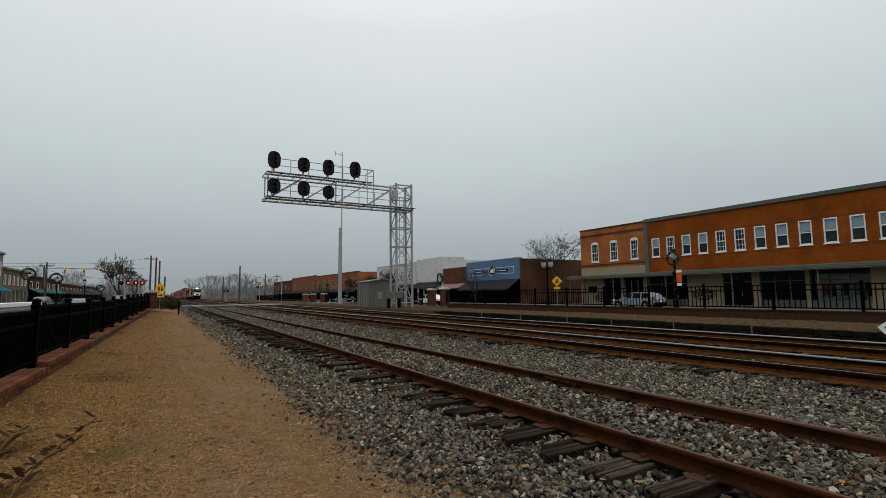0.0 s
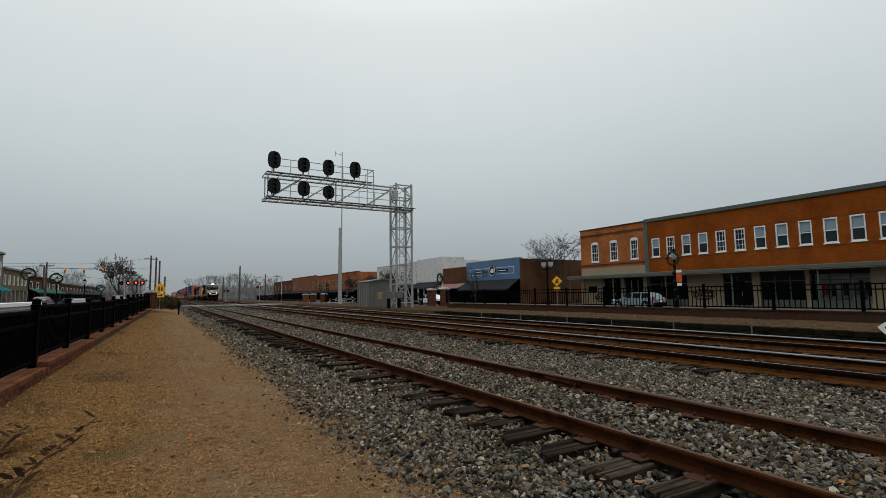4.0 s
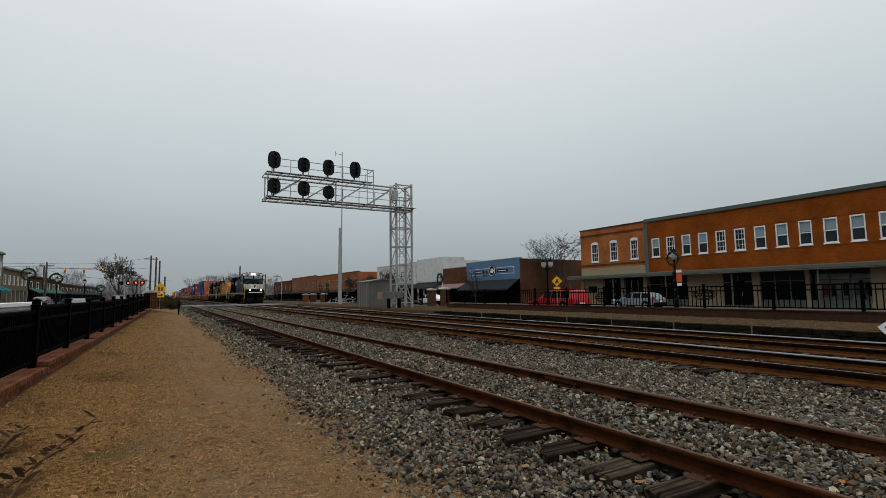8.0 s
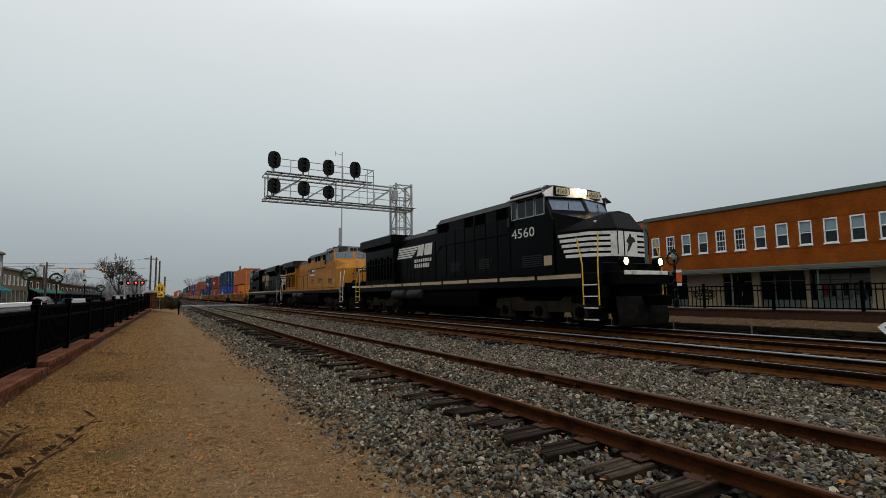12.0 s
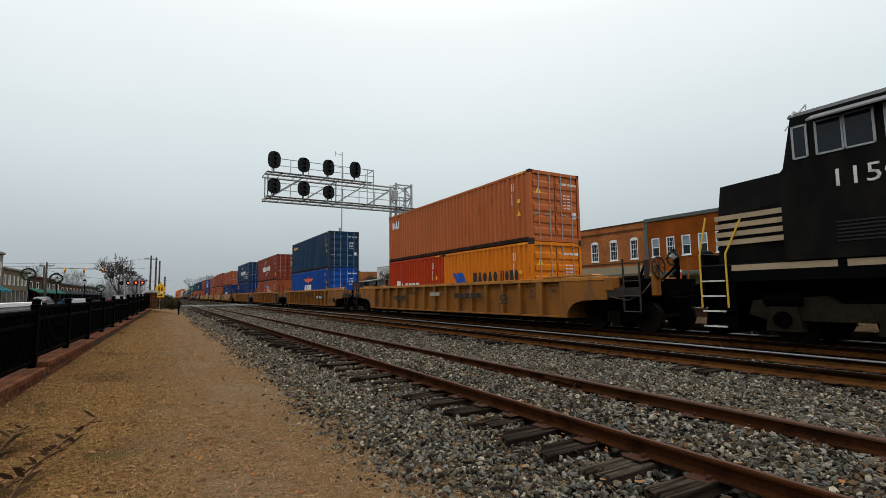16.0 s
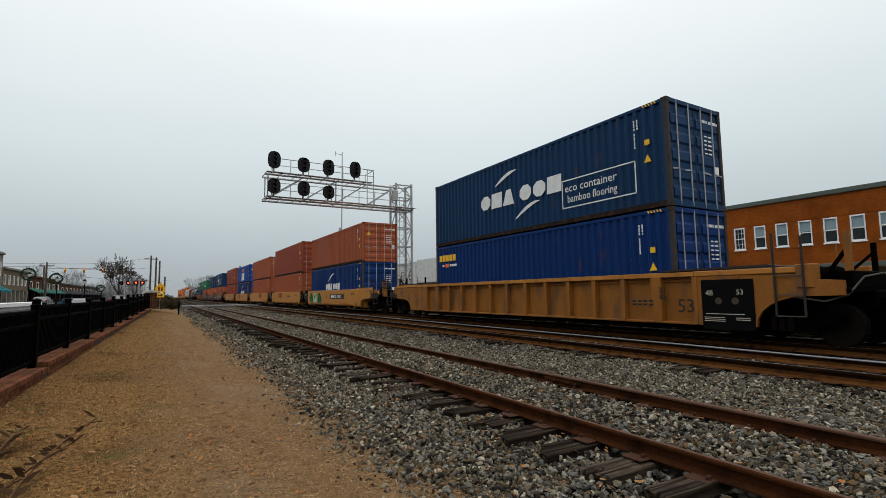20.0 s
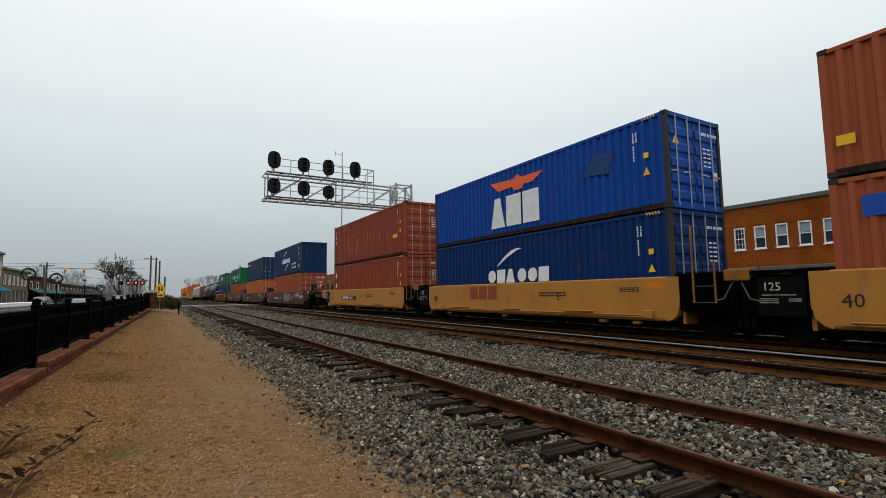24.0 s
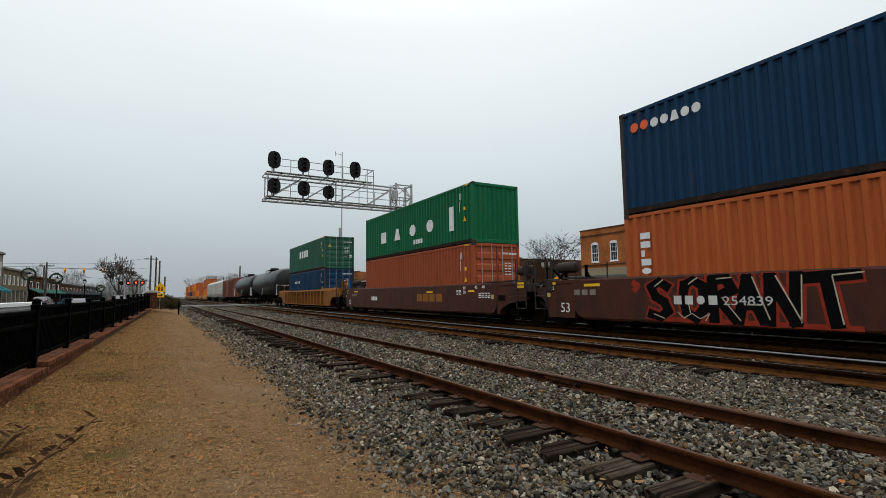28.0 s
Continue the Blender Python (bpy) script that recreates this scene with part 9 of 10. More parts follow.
for nm, y0, y1, h, m, n in (("orange brick two-storey building with arched windows", 113, 150, 6.8, B_FARO, 10), ("red brick two-storey building with paired white windows", 151, 183, 7.2, B_FAR, 4), ("distant brown brick shop", 184, 216, 6.6, B_BROWN, 5)):
    f = thing("brick_building", nm, "building", group="far brick fronts")
    ws = []
    st = (y1 - y0) / n
    for k in range(n):
        ws.append((y0 + st * (k + 0.3), y0 + st * (k + 0.3) + min(1.5, st * 0.4), 3.4, 5.2))
    part("wall", front_with_holes(FXB, FXB + 0.4, y0, y1, 2.3, h, ws), m, f)
    for w in ws:
        sash_window(f, FXB, *w, arched="arched" in nm, frame=M_CREAM)
    part("cornice", Geo().cbox(FXB - 0.1, FXB + 0.45, y0, y1, h, h + 0.2, 0.02), B_BROWN, f)
    part("lower_front", Geo().box(FXB + 0.1, FXB + 0.3, y0, y1, ZS, 2.3), M_DARK, f)
    part("side_wall", Geo().box(FXB + 0.4, FXB + 16, y0, y0 + 0.4, ZS, h), m, f)
    part("roof", Geo().box(FXB + 0.4, FXB + 16, y0 + 0.4, y1, h - 0.4, h - 0.2), M_DARK, f)
    for k in range(n):
        part("awning", Geo().prism([(FXB, 2.6), (FXB, 2.5), (40.8, 1.8), (40.8, 1.9)], "y", y0 + st * k + 0.4, y0 + st * k + st - 0.4), M_AWN, f)

# ================= trees =================
M_BARK = mat("winter_bark", (0.045, 0.034, 0.026), 0.95, 0, 0.3, 6, 40, 0.4)
M_TWIG = mat("bare_twigs", (0.035, 0.026, 0.02), 0.95, 0, 0.2, 3, 20, 0.0)


def bare_tree(x, y, z, height, seed, spread=0.55, label="bare winter street tree with fine twigs", depth=6, r0=None):
    rng = random.Random(seed)
    t = thing("bare_tree", label, "tree", group="bare trees", at=(x, y, z))
    trunk, limbs, twigs = Geo(), Geo(), Geo()

    def grow(p, d, ln, r, k):
        q = p + d * ln
        g = trunk if k == 0 else limbs if k < 3 else twigs
        if r > 0.02 or k < 3:
            g.cyl(p, q, r, r * 0.72, n=7 if k == 0 else 5 if k < 3 else 3, caps=False)
        else:
            s = d.orthogonal().normalized() * max(r, 0.042)
            g.face_set([p - s, p + s, q], [(0, 1, 2)])
        if k >= depth:
            return
        for i in range(rng.choice((2, 3, 3)) if k else 7):
            a = rng.uniform(0, 2 * math.pi)
            o = d.orthogonal().normalized()
            side = o * math.cos(a) + d.cross(o) * math.sin(a)
            nd = (d + side * rng.uniform(0.3, 0.85) * spread * (1.5 if k == 0 else 1.15) + Vector((0, 0, 0.16))).normalized()
            grow(p + d * ln * rng.uniform(0.62, 1.0), nd, ln * (rng.uniform(1.0, 1.3) if k == 0 else rng.uniform(0.6, 0.85)), r * rng.uniform(0.45, 0.62), k + 1)

    grow(Vector((0, 0, 0)), Vector((rng.uniform(-0.05, 0.05), rng.uniform(-0.05, 0.05), 1)).normalized(), height * 0.22, r0 or height * 0.021, 0)
    k = height / max(v[2] for v in twigs.v)
    for g in (trunk, limbs, twigs):
        g.v = [(v[0] * k, v[1] * k, v[2] * k) for v in g.v]
    tr = part("trunk", trunk, M_BARK, t)
    part("limbs", limbs, M_BARK, tr)
    part("crown", twigs, M_TWIG, t)
    return t


bare_tree(46.0, 47.0, -0.4, 10.5, 1, 0.78, depth=7)
bare_tree(39.0, 86.0, -0.4, 7.0, 2, 0.6)
bare_tree(39.0, 97.0, -0.4, 6.0, 3, 0.6)
bare_tree(38.8, 57.0, -0.4, 5.6, 21, 0.6, "slender bare street tree in front of the blue shop", 5)
bare_tree(38.5, 112.0, -0.4, 6.4, 22, 0.6)

# ================= street furniture on the far side =================
M_GREEN = mat("wreath_green", (0.012, 0.03, 0.014), 0.9, 0, 0.4, 20, 60, 0.4)
M_BANNER = mat("orange_banner", (0.62, 0.09, 0.02), 0.8, 0, 0.1, 4, 40, 0.0)
M_LANTERN = mat("lantern_glass", (0.42, 0.42, 0.40), 0.3, 0, 0.1, 4, 40, 0.0)


def wreath(parent, centre, R, rngseed, axis="x"):
    w = part("wreath", Geo().torus(centre, R, R * 0.15, axis, 26, 8, 0.35, random.Random(rngseed)), M_GREEN, parent, "dark green holiday wreath")
    needles = Geo()
    rr = random.Random(rngseed + 5)
    for k in range(160):
        a, b = rr.uniform(0, 2 * math.pi), rr.uniform(0, 2 * math.pi)
        rad = R + R * 0.26 * math.cos(b)
        p = Vector((R * 0.26 * math.sin(b), rad * math.cos(a), rad * math.sin(a)))
        d = Vector((math.sin(b), math.cos(b) * math.cos(a), math.cos(b) * math.sin(a))) * R * 0.2
        if axis == "y":
            p, d = p.yxz, d.yxz
        p += Vector(centre)
        s = Vector((rr.uniform(-1, 1), rr.uniform(-1, 1), rr.uniform(-1, 1))) * R * 0.05
        needles.face_set([p - s, p + s, p + d], [(0, 1, 2)])
    part("needles", needles, M_GREEN, w)
    return w


def lamp_post(x, y, z, h, heads=1, wr=None, banner=False, label="black cast-iron street lamp", axis="x"):
    t = thing("street_lamp", label, "street lamp", group="street lamps", at=(x, y, z))
    part("pole", Geo().lathe([(0.20, 0), (0.20, 0.12), (0.13, 0.25), (0.12, 0.7), (0.075, 0.85), (0.055, h - 0.2), (0.07, h)], (0, 0, 0), "z", 12), M_BLACK, t, smooth=True)
    offs = (0,) if heads == 1 else (-0.36, 0.36)
    if heads == 2:
        part("cross_arm", Geo().tube([(0, -0.36, h), (0, -0.2, h - 0.16), (0, 0.2, h - 0.16), (0, 0.36, h)], 0.03), M_BLACK, t)
    for o in offs:
        l = part("lantern", Geo().lathe([(0.07, 0), (0.15, 0.12), (0.17, 0.36), (0.12, 0.40)], (0, o, h), "z", 8), M_LANTERN, t)
        part("lantern_cap", Geo().lathe([(0.19, 0.38), (0.12, 0.48), (0.03, 0.58), (0.02, 0.68)], (0, o, h), "z", 8), M_BLACK, l)
    if wr:
        wreath(t, (-0.12, wr[2] if len(wr) > 2 else 0, wr[0]), wr[1], int(x * 7 + y), axis)
        if len(wr) > 2:
            part("wreath_arm", Geo().bar((-0.05, 0, wr[0] + 0.1), (-0.05, wr[2] * 2.2, wr[0] + 0.2), 0.05, 0.05), M_BLACK, t)
    if banner:
        b = part("banner", Geo().box(-0.05, -0.03, -0.40, -0.10, wr[0] - 1.25, wr[0] - 0.78), M_BANNER, t, "small orange and white banner")
        part("banner_panel", Geo().box(-0.055, -0.035, -0.40, -0.10, wr[0] - 0.74, wr[0] - 0.60), M_SIGNW, b)
        part("banner_panel", Geo().box(-0.055, -0.035, -0.37, -0.13, wr[0] - 1.42, wr[0] - 1.28), M_SIGNW, b)
    # garland round the pole
    if wr and banner:
        g = Geo()
        for k in range(26):
            a = k * 0.9
            g.cyl((0.09 * math.cos(a), 0.09 * math.sin(a), 0.5 + k * 0.07), (0.09 * math.cos(a + 0.9), 0.09 * math.sin(a + 0.9), 0.57 + k * 0.07), 0.05, n=5)
        part("garland", g, M_GREEN, t)
    return t


lamp_post(23.2, 15.55, -0.1, 2.85, 1, (2.90, 0.32), True, "black street lamp with a holiday wreath and orange banner")
lamp_post(23.2, 25.2, -0.1, 2.95, 2, None, False, "black street lamp with two lanterns")
lamp_post(23.4, 40.3, -0.1, 2.4, 1, (2.65, 0.48), True, "black street lamp with wreath on an arm")
lamp_post(37.4, 92.0, -0.3, 3.6, 1, (3.9, 0.9), False, "black street lamp with a large wreath", "y")
lamp_post(30.5, 100.0, -0.3, 2.7, 1, (3.0, 0.75), False, "street lamp with wreath")
lamp_post(37.0, 128.0, -0.3, 3.2, 1, (3.4, 0.8), False, "street lamp with wreath")

M_YSIGN = mat("sign_yellow", (0.72, 0.36, 0.01), 0.5, 0, 0.08, 4, 40, 0.0)


def diamond_sign(x, y, z, zc, r, label, small=True, face=-1):
    t = thing("warning_sign", label, "sign", at=(x, y, z))
    part("post", Geo().cyl((0, 0.03, 0), (0, 0.03, zc + r), 0.03, n=8), M_STEELG, t)
    a = part("plate", Geo().prism([(-r, zc), (0, zc - r), (r, zc), (0, zc + r)], "y", -0.02, 0.0), M_YSIGN, t)
    part("symbol", Geo().prism([(-0.35 * r, zc - 0.5 * r), (-0.1 * r, zc - 0.5 * r), (0.05 * r, zc - 0.15 * r), (0.3 * r, zc - 0.45 * r), (0.42 * r, zc - 0.35 * r), (0.15 * r, zc + 0.15 * r), (0.35 * r, zc + 0.3 * r), (0.25 * r, zc + 0.4 * r), (-0.1 * r, zc + 0.3 * r), (-0.2 * r, zc)], "y", -0.026, -0.02), M_MARKK, a, "plain black symbol")
    if small:
        part("sub_plate", Geo().cbox(-0.6 * r, 0.6 * r, -0.02, 0.0, zc - 1.75 * r, zc - 1.1 * r, 0.005), M_YSIGN, t)
    return t


ds = diamond_sign(23.4, 24.5, -0.1, 1.98, 0.36, "yellow diamond warning sign with black symbol")
ds.matrix_basis = pose(23.4, 24.5, -0.1, 0, 0, -45)


# ================= cars =================
M_TYRE = mat("tyre", (0.012, 0.012, 0.012), 0.85, 0, 0.2, 10, 60, 0.2)
M_RIM = mat("alloy_rim", (0.5, 0.5, 0.5), 0.35, 0.7, 0.1, 5, 40, 0.0)
M_TAIL = mat("tail_lamp", (0.3, 0.01, 0.01), 0.3, 0, 0.1, 5, 40, 0.0)


def car_paint(name, col):
    return mat(name, col, 0.3, 0.1, 0.08, 1, 30, 0.01, spec=0.5)


TURNING = []                    # (wheel, car, axle, radius)


def motor_car(label, paint_m, L, W, body, cabin, wheels, r=0.36, category="car", bed=None):
    """body, cabin: outlines in (along, height), front towards +y; cabin narrows upwards."""
    t = thing("parked_car" if category == "car" else "sport_utility_vehicle", label, category)
    part("body", Geo().prism(body, "x", -W / 2, W / 2), paint_m, t, smooth=True)
    c = Geo()
    n = len(cabin)
    zs = [p[1] for p in cabin]
    lo, hi = min(zs), max(zs)
    k = [W / 2 - 0.06 - 0.16 * (p[1] - lo) / (hi - lo) for p in cabin]
    c.face_set([(-k[i], *cabin[i]) for i in range(n)] + [(k[i], *cabin[i]) for i in range(n)], [(i, (i + 1) % n, n + (i + 1) % n, n + i) for i in range(n)] + [tuple(range(n))[::-1], tuple(range(n, 2 * n))])
    part("cabin", c, paint_m, t)
    y_lo, y_hi = min(p[0] for p in cabin), max(p[0] for p in cabin)
    m = 3
    for sx in (-1, 1):
        for j in range(m):
            a = y_lo + (y_hi - y_lo) * (0.10 + 0.27 * j)
            b = a + (y_hi - y_lo) * 0.24
            zb, zt = lo + 0.06, hi - 0.09
            x0, x1 = sx * (W / 2 - 0.055 - 0.16 * (zb - lo) / (hi - lo)), sx * (W / 2 - 0.055 - 0.16 * (zt - lo) / (hi - lo))
            sh = 0.12 if j == m - 1 else 0.0
            part("side_window", Geo().face_set([(x0, a, zb), (x0, b, zb), (x1, b - sh * 1.6, zt), (x1, a + (0.1 if j == 0 else 0), zt), (x0 - sx * 0.03, a, zb), (x0 - sx * 0.03, b, zb), (x1 - sx * 0.03, b - sh * 1.6, zt), (x1 - sx * 0.03, a + (0.1 if j == 0 else 0), zt)], [(0, 1, 2, 3), (7, 6, 5, 4), (0, 4, 5, 1), (1, 5, 6, 2), (2, 6, 7, 3), (3, 7, 4, 0)]), M_GLASS, t)
        part("mirror", Geo().cbox(*sorted((sx * W / 2, sx * (W / 2 + 0.16))), y_hi - 0.75, y_hi - 0.6, lo + 0.02, lo + 0.16, 0.03), paint_m, t)
        for j in range(2):
            part("door_handle", Geo().cbox(*sorted((sx * W / 2, sx * (W / 2 + 0.03))), y_lo + 0.9 + 1.1 * j, y_lo + 1.1 + 1.1 * j, lo - 0.14, lo - 0.10, 0.01), M_RIM, t)
        part("headlight", Geo().cbox(*sorted((sx * (W / 2 - 0.42), sx * (W / 2 - 0.02))), L / 2 - 0.12, L / 2 - 0.01, 0.66, 0.86, 0.03), M_LANTERN, t)
        part("tail_light", Geo().cbox(*sorted((sx * (W / 2 - 0.2), sx * (W / 2 + 0.005))), -L / 2 - 0.005, -L / 2 + 0.14, 0.80, 1.05, 0.02), M_TAIL, t)
        for y in wheels:
            arch = part("wheel_arch", Geo().cyl((sx * (W / 2 - 0.24), y, r + 0.02), (sx * (W / 2 + 0.006), y, r + 0.02), r + 0.09, n=20), M_BLACK, t)
            tw = part("wheel", Geo().lathe([(r * 0.6, -0.11), (r * 0.95, -0.11), (r, -0.07), (r, 0.07), (r * 0.95, 0.11), (r * 0.6, 0.11)], (0, 0, 0), "x", 22), M_TYRE, t, smooth=True, at=(sx * (W / 2 - 0.09), y, r))
            TURNING.append((tw, t, (sx * (W / 2 - 0.09), y, r), r))
            rim = Geo().cyl((sx * 0.07, 0, 0), (sx * 0.105, 0, 0), r * 0.25, n=10)
            for q in range(5):
                a = 2 * math.pi * q / 5
                rim.bar((sx * 0.10, 0, 0), (sx * 0.10, r * 0.64 * math.cos(a), r * 0.64 * math.sin(a)), 0.08, 0.08)
            part("rim", rim, M_RIM, tw)
    part("bumper", Geo().cbox(-W / 2 + 0.02, W / 2 - 0.02, L / 2 - 0.1, L / 2 + 0.04, 0.32, 0.56, 0.04), paint_m, t)
    part("bumper", Geo().cbox(-W / 2 + 0.02, W / 2 - 0.02, -L / 2 - 0.05, -L / 2 + 0.1, 0.36, 0.6, 0.04), M_BLACK, t)
    part("licence_plate", Geo().box(-0.26, 0.26, -L / 2 - 0.06, -L / 2 - 0.052, 0.62, 0.75), M_SIGNW, t)
    return t


C_RED = car_paint("car_red", (0.33, 0.012, 0.014))
C_SILVER = car_paint("car_silver_blue", (0.20, 0.25, 0.27))
C_WHITE = car_paint("car_white", (0.62, 0.63, 0.64))
SUV_BODY = [(-2.55, 0.42), (-2.58, 0.9), (-2.5, 1.08), (-1.0, 1.10), (1.0, 1.08), (1.3, 1.04), (2.35, 0.92), (2.55, 0.75), (2.58, 0.42)]
SUV_CAB = [(-2.50, 1.06), (-2.32, 1.66), (-2.1, 1.73), (0.1, 1.73), (0.45, 1.66), (1.30, 1.05)]
HAT_BODY = [(-2.1, 0.35), (-2.16, 0.85), (-2.0, 0.98), (0.6, 0.97), (1.1, 0.92), (1.95, 0.72), (2.15, 0.55), (2.15, 0.3)]
HAT_CAB = [(-2.02, 0.95), (-1.55, 1.36), (-0.6, 1.47), (0.1, 1.44), (0.5, 1.34), (1.25, 0.90)]
red_car = motor_car("red sport utility vehicle driving along the street", C_RED, 5.15, 1.9, SUV_BODY, SUV_CAB, (-1.5, 1.55), 0.38, "sport utility vehicle")
red_car.matrix_basis = pose(28.0, 13.15, -0.45)
DRIVES = [(red_car, [(t, pose(28.0, 13.15 + 8.05 * (t - 6), -0.45)) for t in (0, 7, 14, 21, 28)])]
pc = motor_car("silver-blue hatchback parked at the kerb", C_SILVER, 4.3, 1.75, HAT_BODY, HAT_CAB, (-1.35, 1.4), 0.32)
pc.matrix_basis = pose(35.8, 27.6, -0.45)
pc2 = motor_car("white saloon car parked far down the street", C_WHITE, 4.4, 1.75, HAT_BODY, HAT_CAB, (-1.35, 1.4), 0.32)
pc2.matrix_basis = pose(27.5, 82.0, -0.45, 0, 0, 60)
pc3 = motor_car("white car parked behind the brick pillars", C_WHITE, 4.4, 1.75, HAT_BODY, HAT_CAB, (-1.35, 1.4), 0.32)
pc3.matrix_basis = pose(33.0, 60.0, -0.45)

# ================= left side: brick kerb and black fence =================
LINE = 0.035                                   # the fence draws slowly nearer to the line


def fence_x(y):
    return -2.07 + LINE * y


turn = -math.degrees(math.atan(LINE))
PANEL = 2.44
row_brick = Geo().cbox(0, 0.35, 0, 0.093, 0, 0.085, 0.010).mesh("brick", M_BRICK)
low_brick = Geo().cbox(0, 0.05, 0, 0.205, 0, 0.066, 0.006).mesh("brick", M_BRICK)
for k in range(-1, 6):
    y0 = 10.0 + 2 * PANEL * k
    z = (0.075, 0.155, 0.175, 0.215, 0.285, 0.34, 0.40)[k + 1]
    m = pose(fence_x(y0), y0, z, 0, 0, turn)
    kb = tagged(part("brick_kerb", Geo().box(-0.12, 0.165, 0.0, 2 * PANEL, -0.8, -0.086), M_MORTAR, at=m), "stepped kerb of red bricks under the fence", "kerb", kind="structure")
    if k < 4:
        for i in range(int(2 * PANEL / 0.106)):
            part("brick", row_brick, None, kb, at=(-0.15, 0.004 + 0.106 * i, -0.085))
    else:
        tagged(part("brick_course", Geo().cbox(-0.15, 0.20, 0, 2 * PANEL, -0.085, 0, 0.008), M_BRICK, kb), kind="stuff")
    if k < 1:
        for c in range(3):
            for i in range(int(2 * PANEL / 0.215)):
                part("brick", low_brick, None, kb, at=(0.13, 0.02 + 0.215 * i + (0.1 if c % 2 else 0), -0.16 - 0.076 * c))
    f = iron_fence("black metal fence section on the stepped brick kerb", 0.0, [0.0, PANEL, 2 * PANEL - 0.05], 0.0, 0.95, 0.085, k <= 0, "fence sections", finial=False, bar=0.03)
    f.matrix_basis = m
yp = 10.0 + 2 * PANEL * 6
brick_pillar(fence_x(yp) + 0.1, yp + 0.5, 0.35, 1.15, 0.75)

# shrubs and sign at the end of the path
M_SHRUB = island_colours("winter_shrub_leaves", [(0.035, 0.028, 0.016), (0.06, 0.045, 0.022), (0.028, 0.03, 0.015), (0.09, 0.06, 0.03)], 0.9, 0.0)


def shrub(x, y, z, r, h, seed, n=1400):
    rr = np.random.default_rng(seed)
    d = rr.normal(size=(n, 3))
    d /= np.linalg.norm(d, axis=1)[:, None]
    q = rr.uniform(0.35, 1.0, n) ** 0.5
    P = d * q[:, None] * np.array([r, r, h / 2]) * rr.uniform(0.8, 1.15, (n, 1)) + np.array([0, 0, h / 2])
    ob = scatter("shrub", "dry dark winter shrub beside the path", "shrub", M_SHRUB, leaf_t, P, rr.uniform(0.08, 0.16, n), 1.0, seed, 3.0)
    ob["kind"] = "thing"
    del ob["kind"]
    ob.location = (x, y, z)
    return ob


shrub(0.25, 42.5, 0.25, 0.8, 1.1, 51)
shrub(-0.5, 44.0, 0.35, 0.7, 1.2, 52)
shrub(0.9, 45.0, 0.15, 0.6, 0.9, 53)
ys = thing("warning_sign", "yellow school crossing sign with arrow plate on a post", "sign", at=(-0.05, 42.0, 0.2))
part("post", Geo().cyl((0, 0.03, 0), (0, 0.03, 2.1), 0.03, n=8), M_STEELG, ys)
p5 = part("plate", Geo().prism([(-0.33, 1.35), (0.33, 1.35), (0.33, 1.72), (0, 2.05), (-0.33, 1.72)], "y", -0.02, 0), M_YSIGN, ys)
part("symbol", Geo().box(-0.14, -0.04, -0.026, -0.02, 1.45, 1.75).box(0.05, 0.15, -0.026, -0.02, 1.43, 1.70), M_MARKK, p5)
p6 = part("sub_plate", Geo().cbox(-0.27, 0.27, -0.02, 0, 0.95, 1.28, 0.005), M_YSIGN, ys)
part("symbol", Geo().prism([(-0.18, 1.08), (0.05, 1.08), (0.05, 1.02), (0.2, 1.12), (0.05, 1.22), (0.05, 1.15), (-0.18, 1.15)], "y", -0.026, -0.02), M_MARKK, p6)
ys.matrix_basis = pose(-0.05, 42.0, 0.2, 0, 0, 12)
bp = thing("bollard", "short black post at the end of the path", "post", at=(1.25, 43.0, 0.0))
part("shaft", Geo().cyl((0, 0, -0.2), (0, 0, 0.75), 0.06, n=10), M_BLACK, bp)

M_WEED = mat("withered_leaf", (0.028, 0.016, 0.008), 1.0, 0, 0.4, 20, 60, 0.2, rand=0.5, spec=0.01)
# weeds by the kerb, a dead branch
M_DEAD = mat("dead_branch", (0.085, 0.038, 0.018), 0.95, 0, 0.3, 10, 60, 0.3)
for bx, by, ang, ln in ((-0.80, 4.0, -2, 1.25), (-0.90, 4.3, -14, 0.7), (-1.10, 5.2, 8, 0.6)):
    br = thing("dry_weed", "dark withered weed with broad curled leaves on the grass", "weed", group="dry weeds", at=pose(bx, by, -0.16, 0, 0, ang))
    rl = random.Random(int(bx * 100))
    path = [Vector((0.25 * ln * u * u, ln * u, 0.03 + 0.2 * ln * u)) for u in (0, 0.25, 0.5, 0.75, 1.0)]
    part("stem", Geo().tube(path, 0.007, 5), M_DEAD, br)
    for k in range(14):
        u = 0.1 + 0.9 * k / 13
        p = Vector((0.25 * ln * u * u, ln * u, 0.03 + 0.2 * ln * u))
        d = Vector(((-1) ** k * rl.uniform(0.5, 1.0), rl.uniform(0.1, 0.7), rl.uniform(-0.1, 0.5))).normalized()
        q = d.cross(Vector((0, 0, 1))).normalized()
        a = rl.uniform(0.07, 0.13)
        pts = [p, p + d * a * 0.35 + q * a * 0.28, p + d * a * 0.8 + q * a * 0.2 + Vector((0, 0, 0.01)), p + d * a * 1.15, p + d * a * 0.8 - q * a * 0.2 + Vector((0, 0, 0.012)), p + d * a * 0.35 - q * a * 0.28]
        part("leaf", Geo().face_set(pts, [(0, 1, 5), (1, 2, 4, 5), (2, 3, 4)]), M_WEED, br)

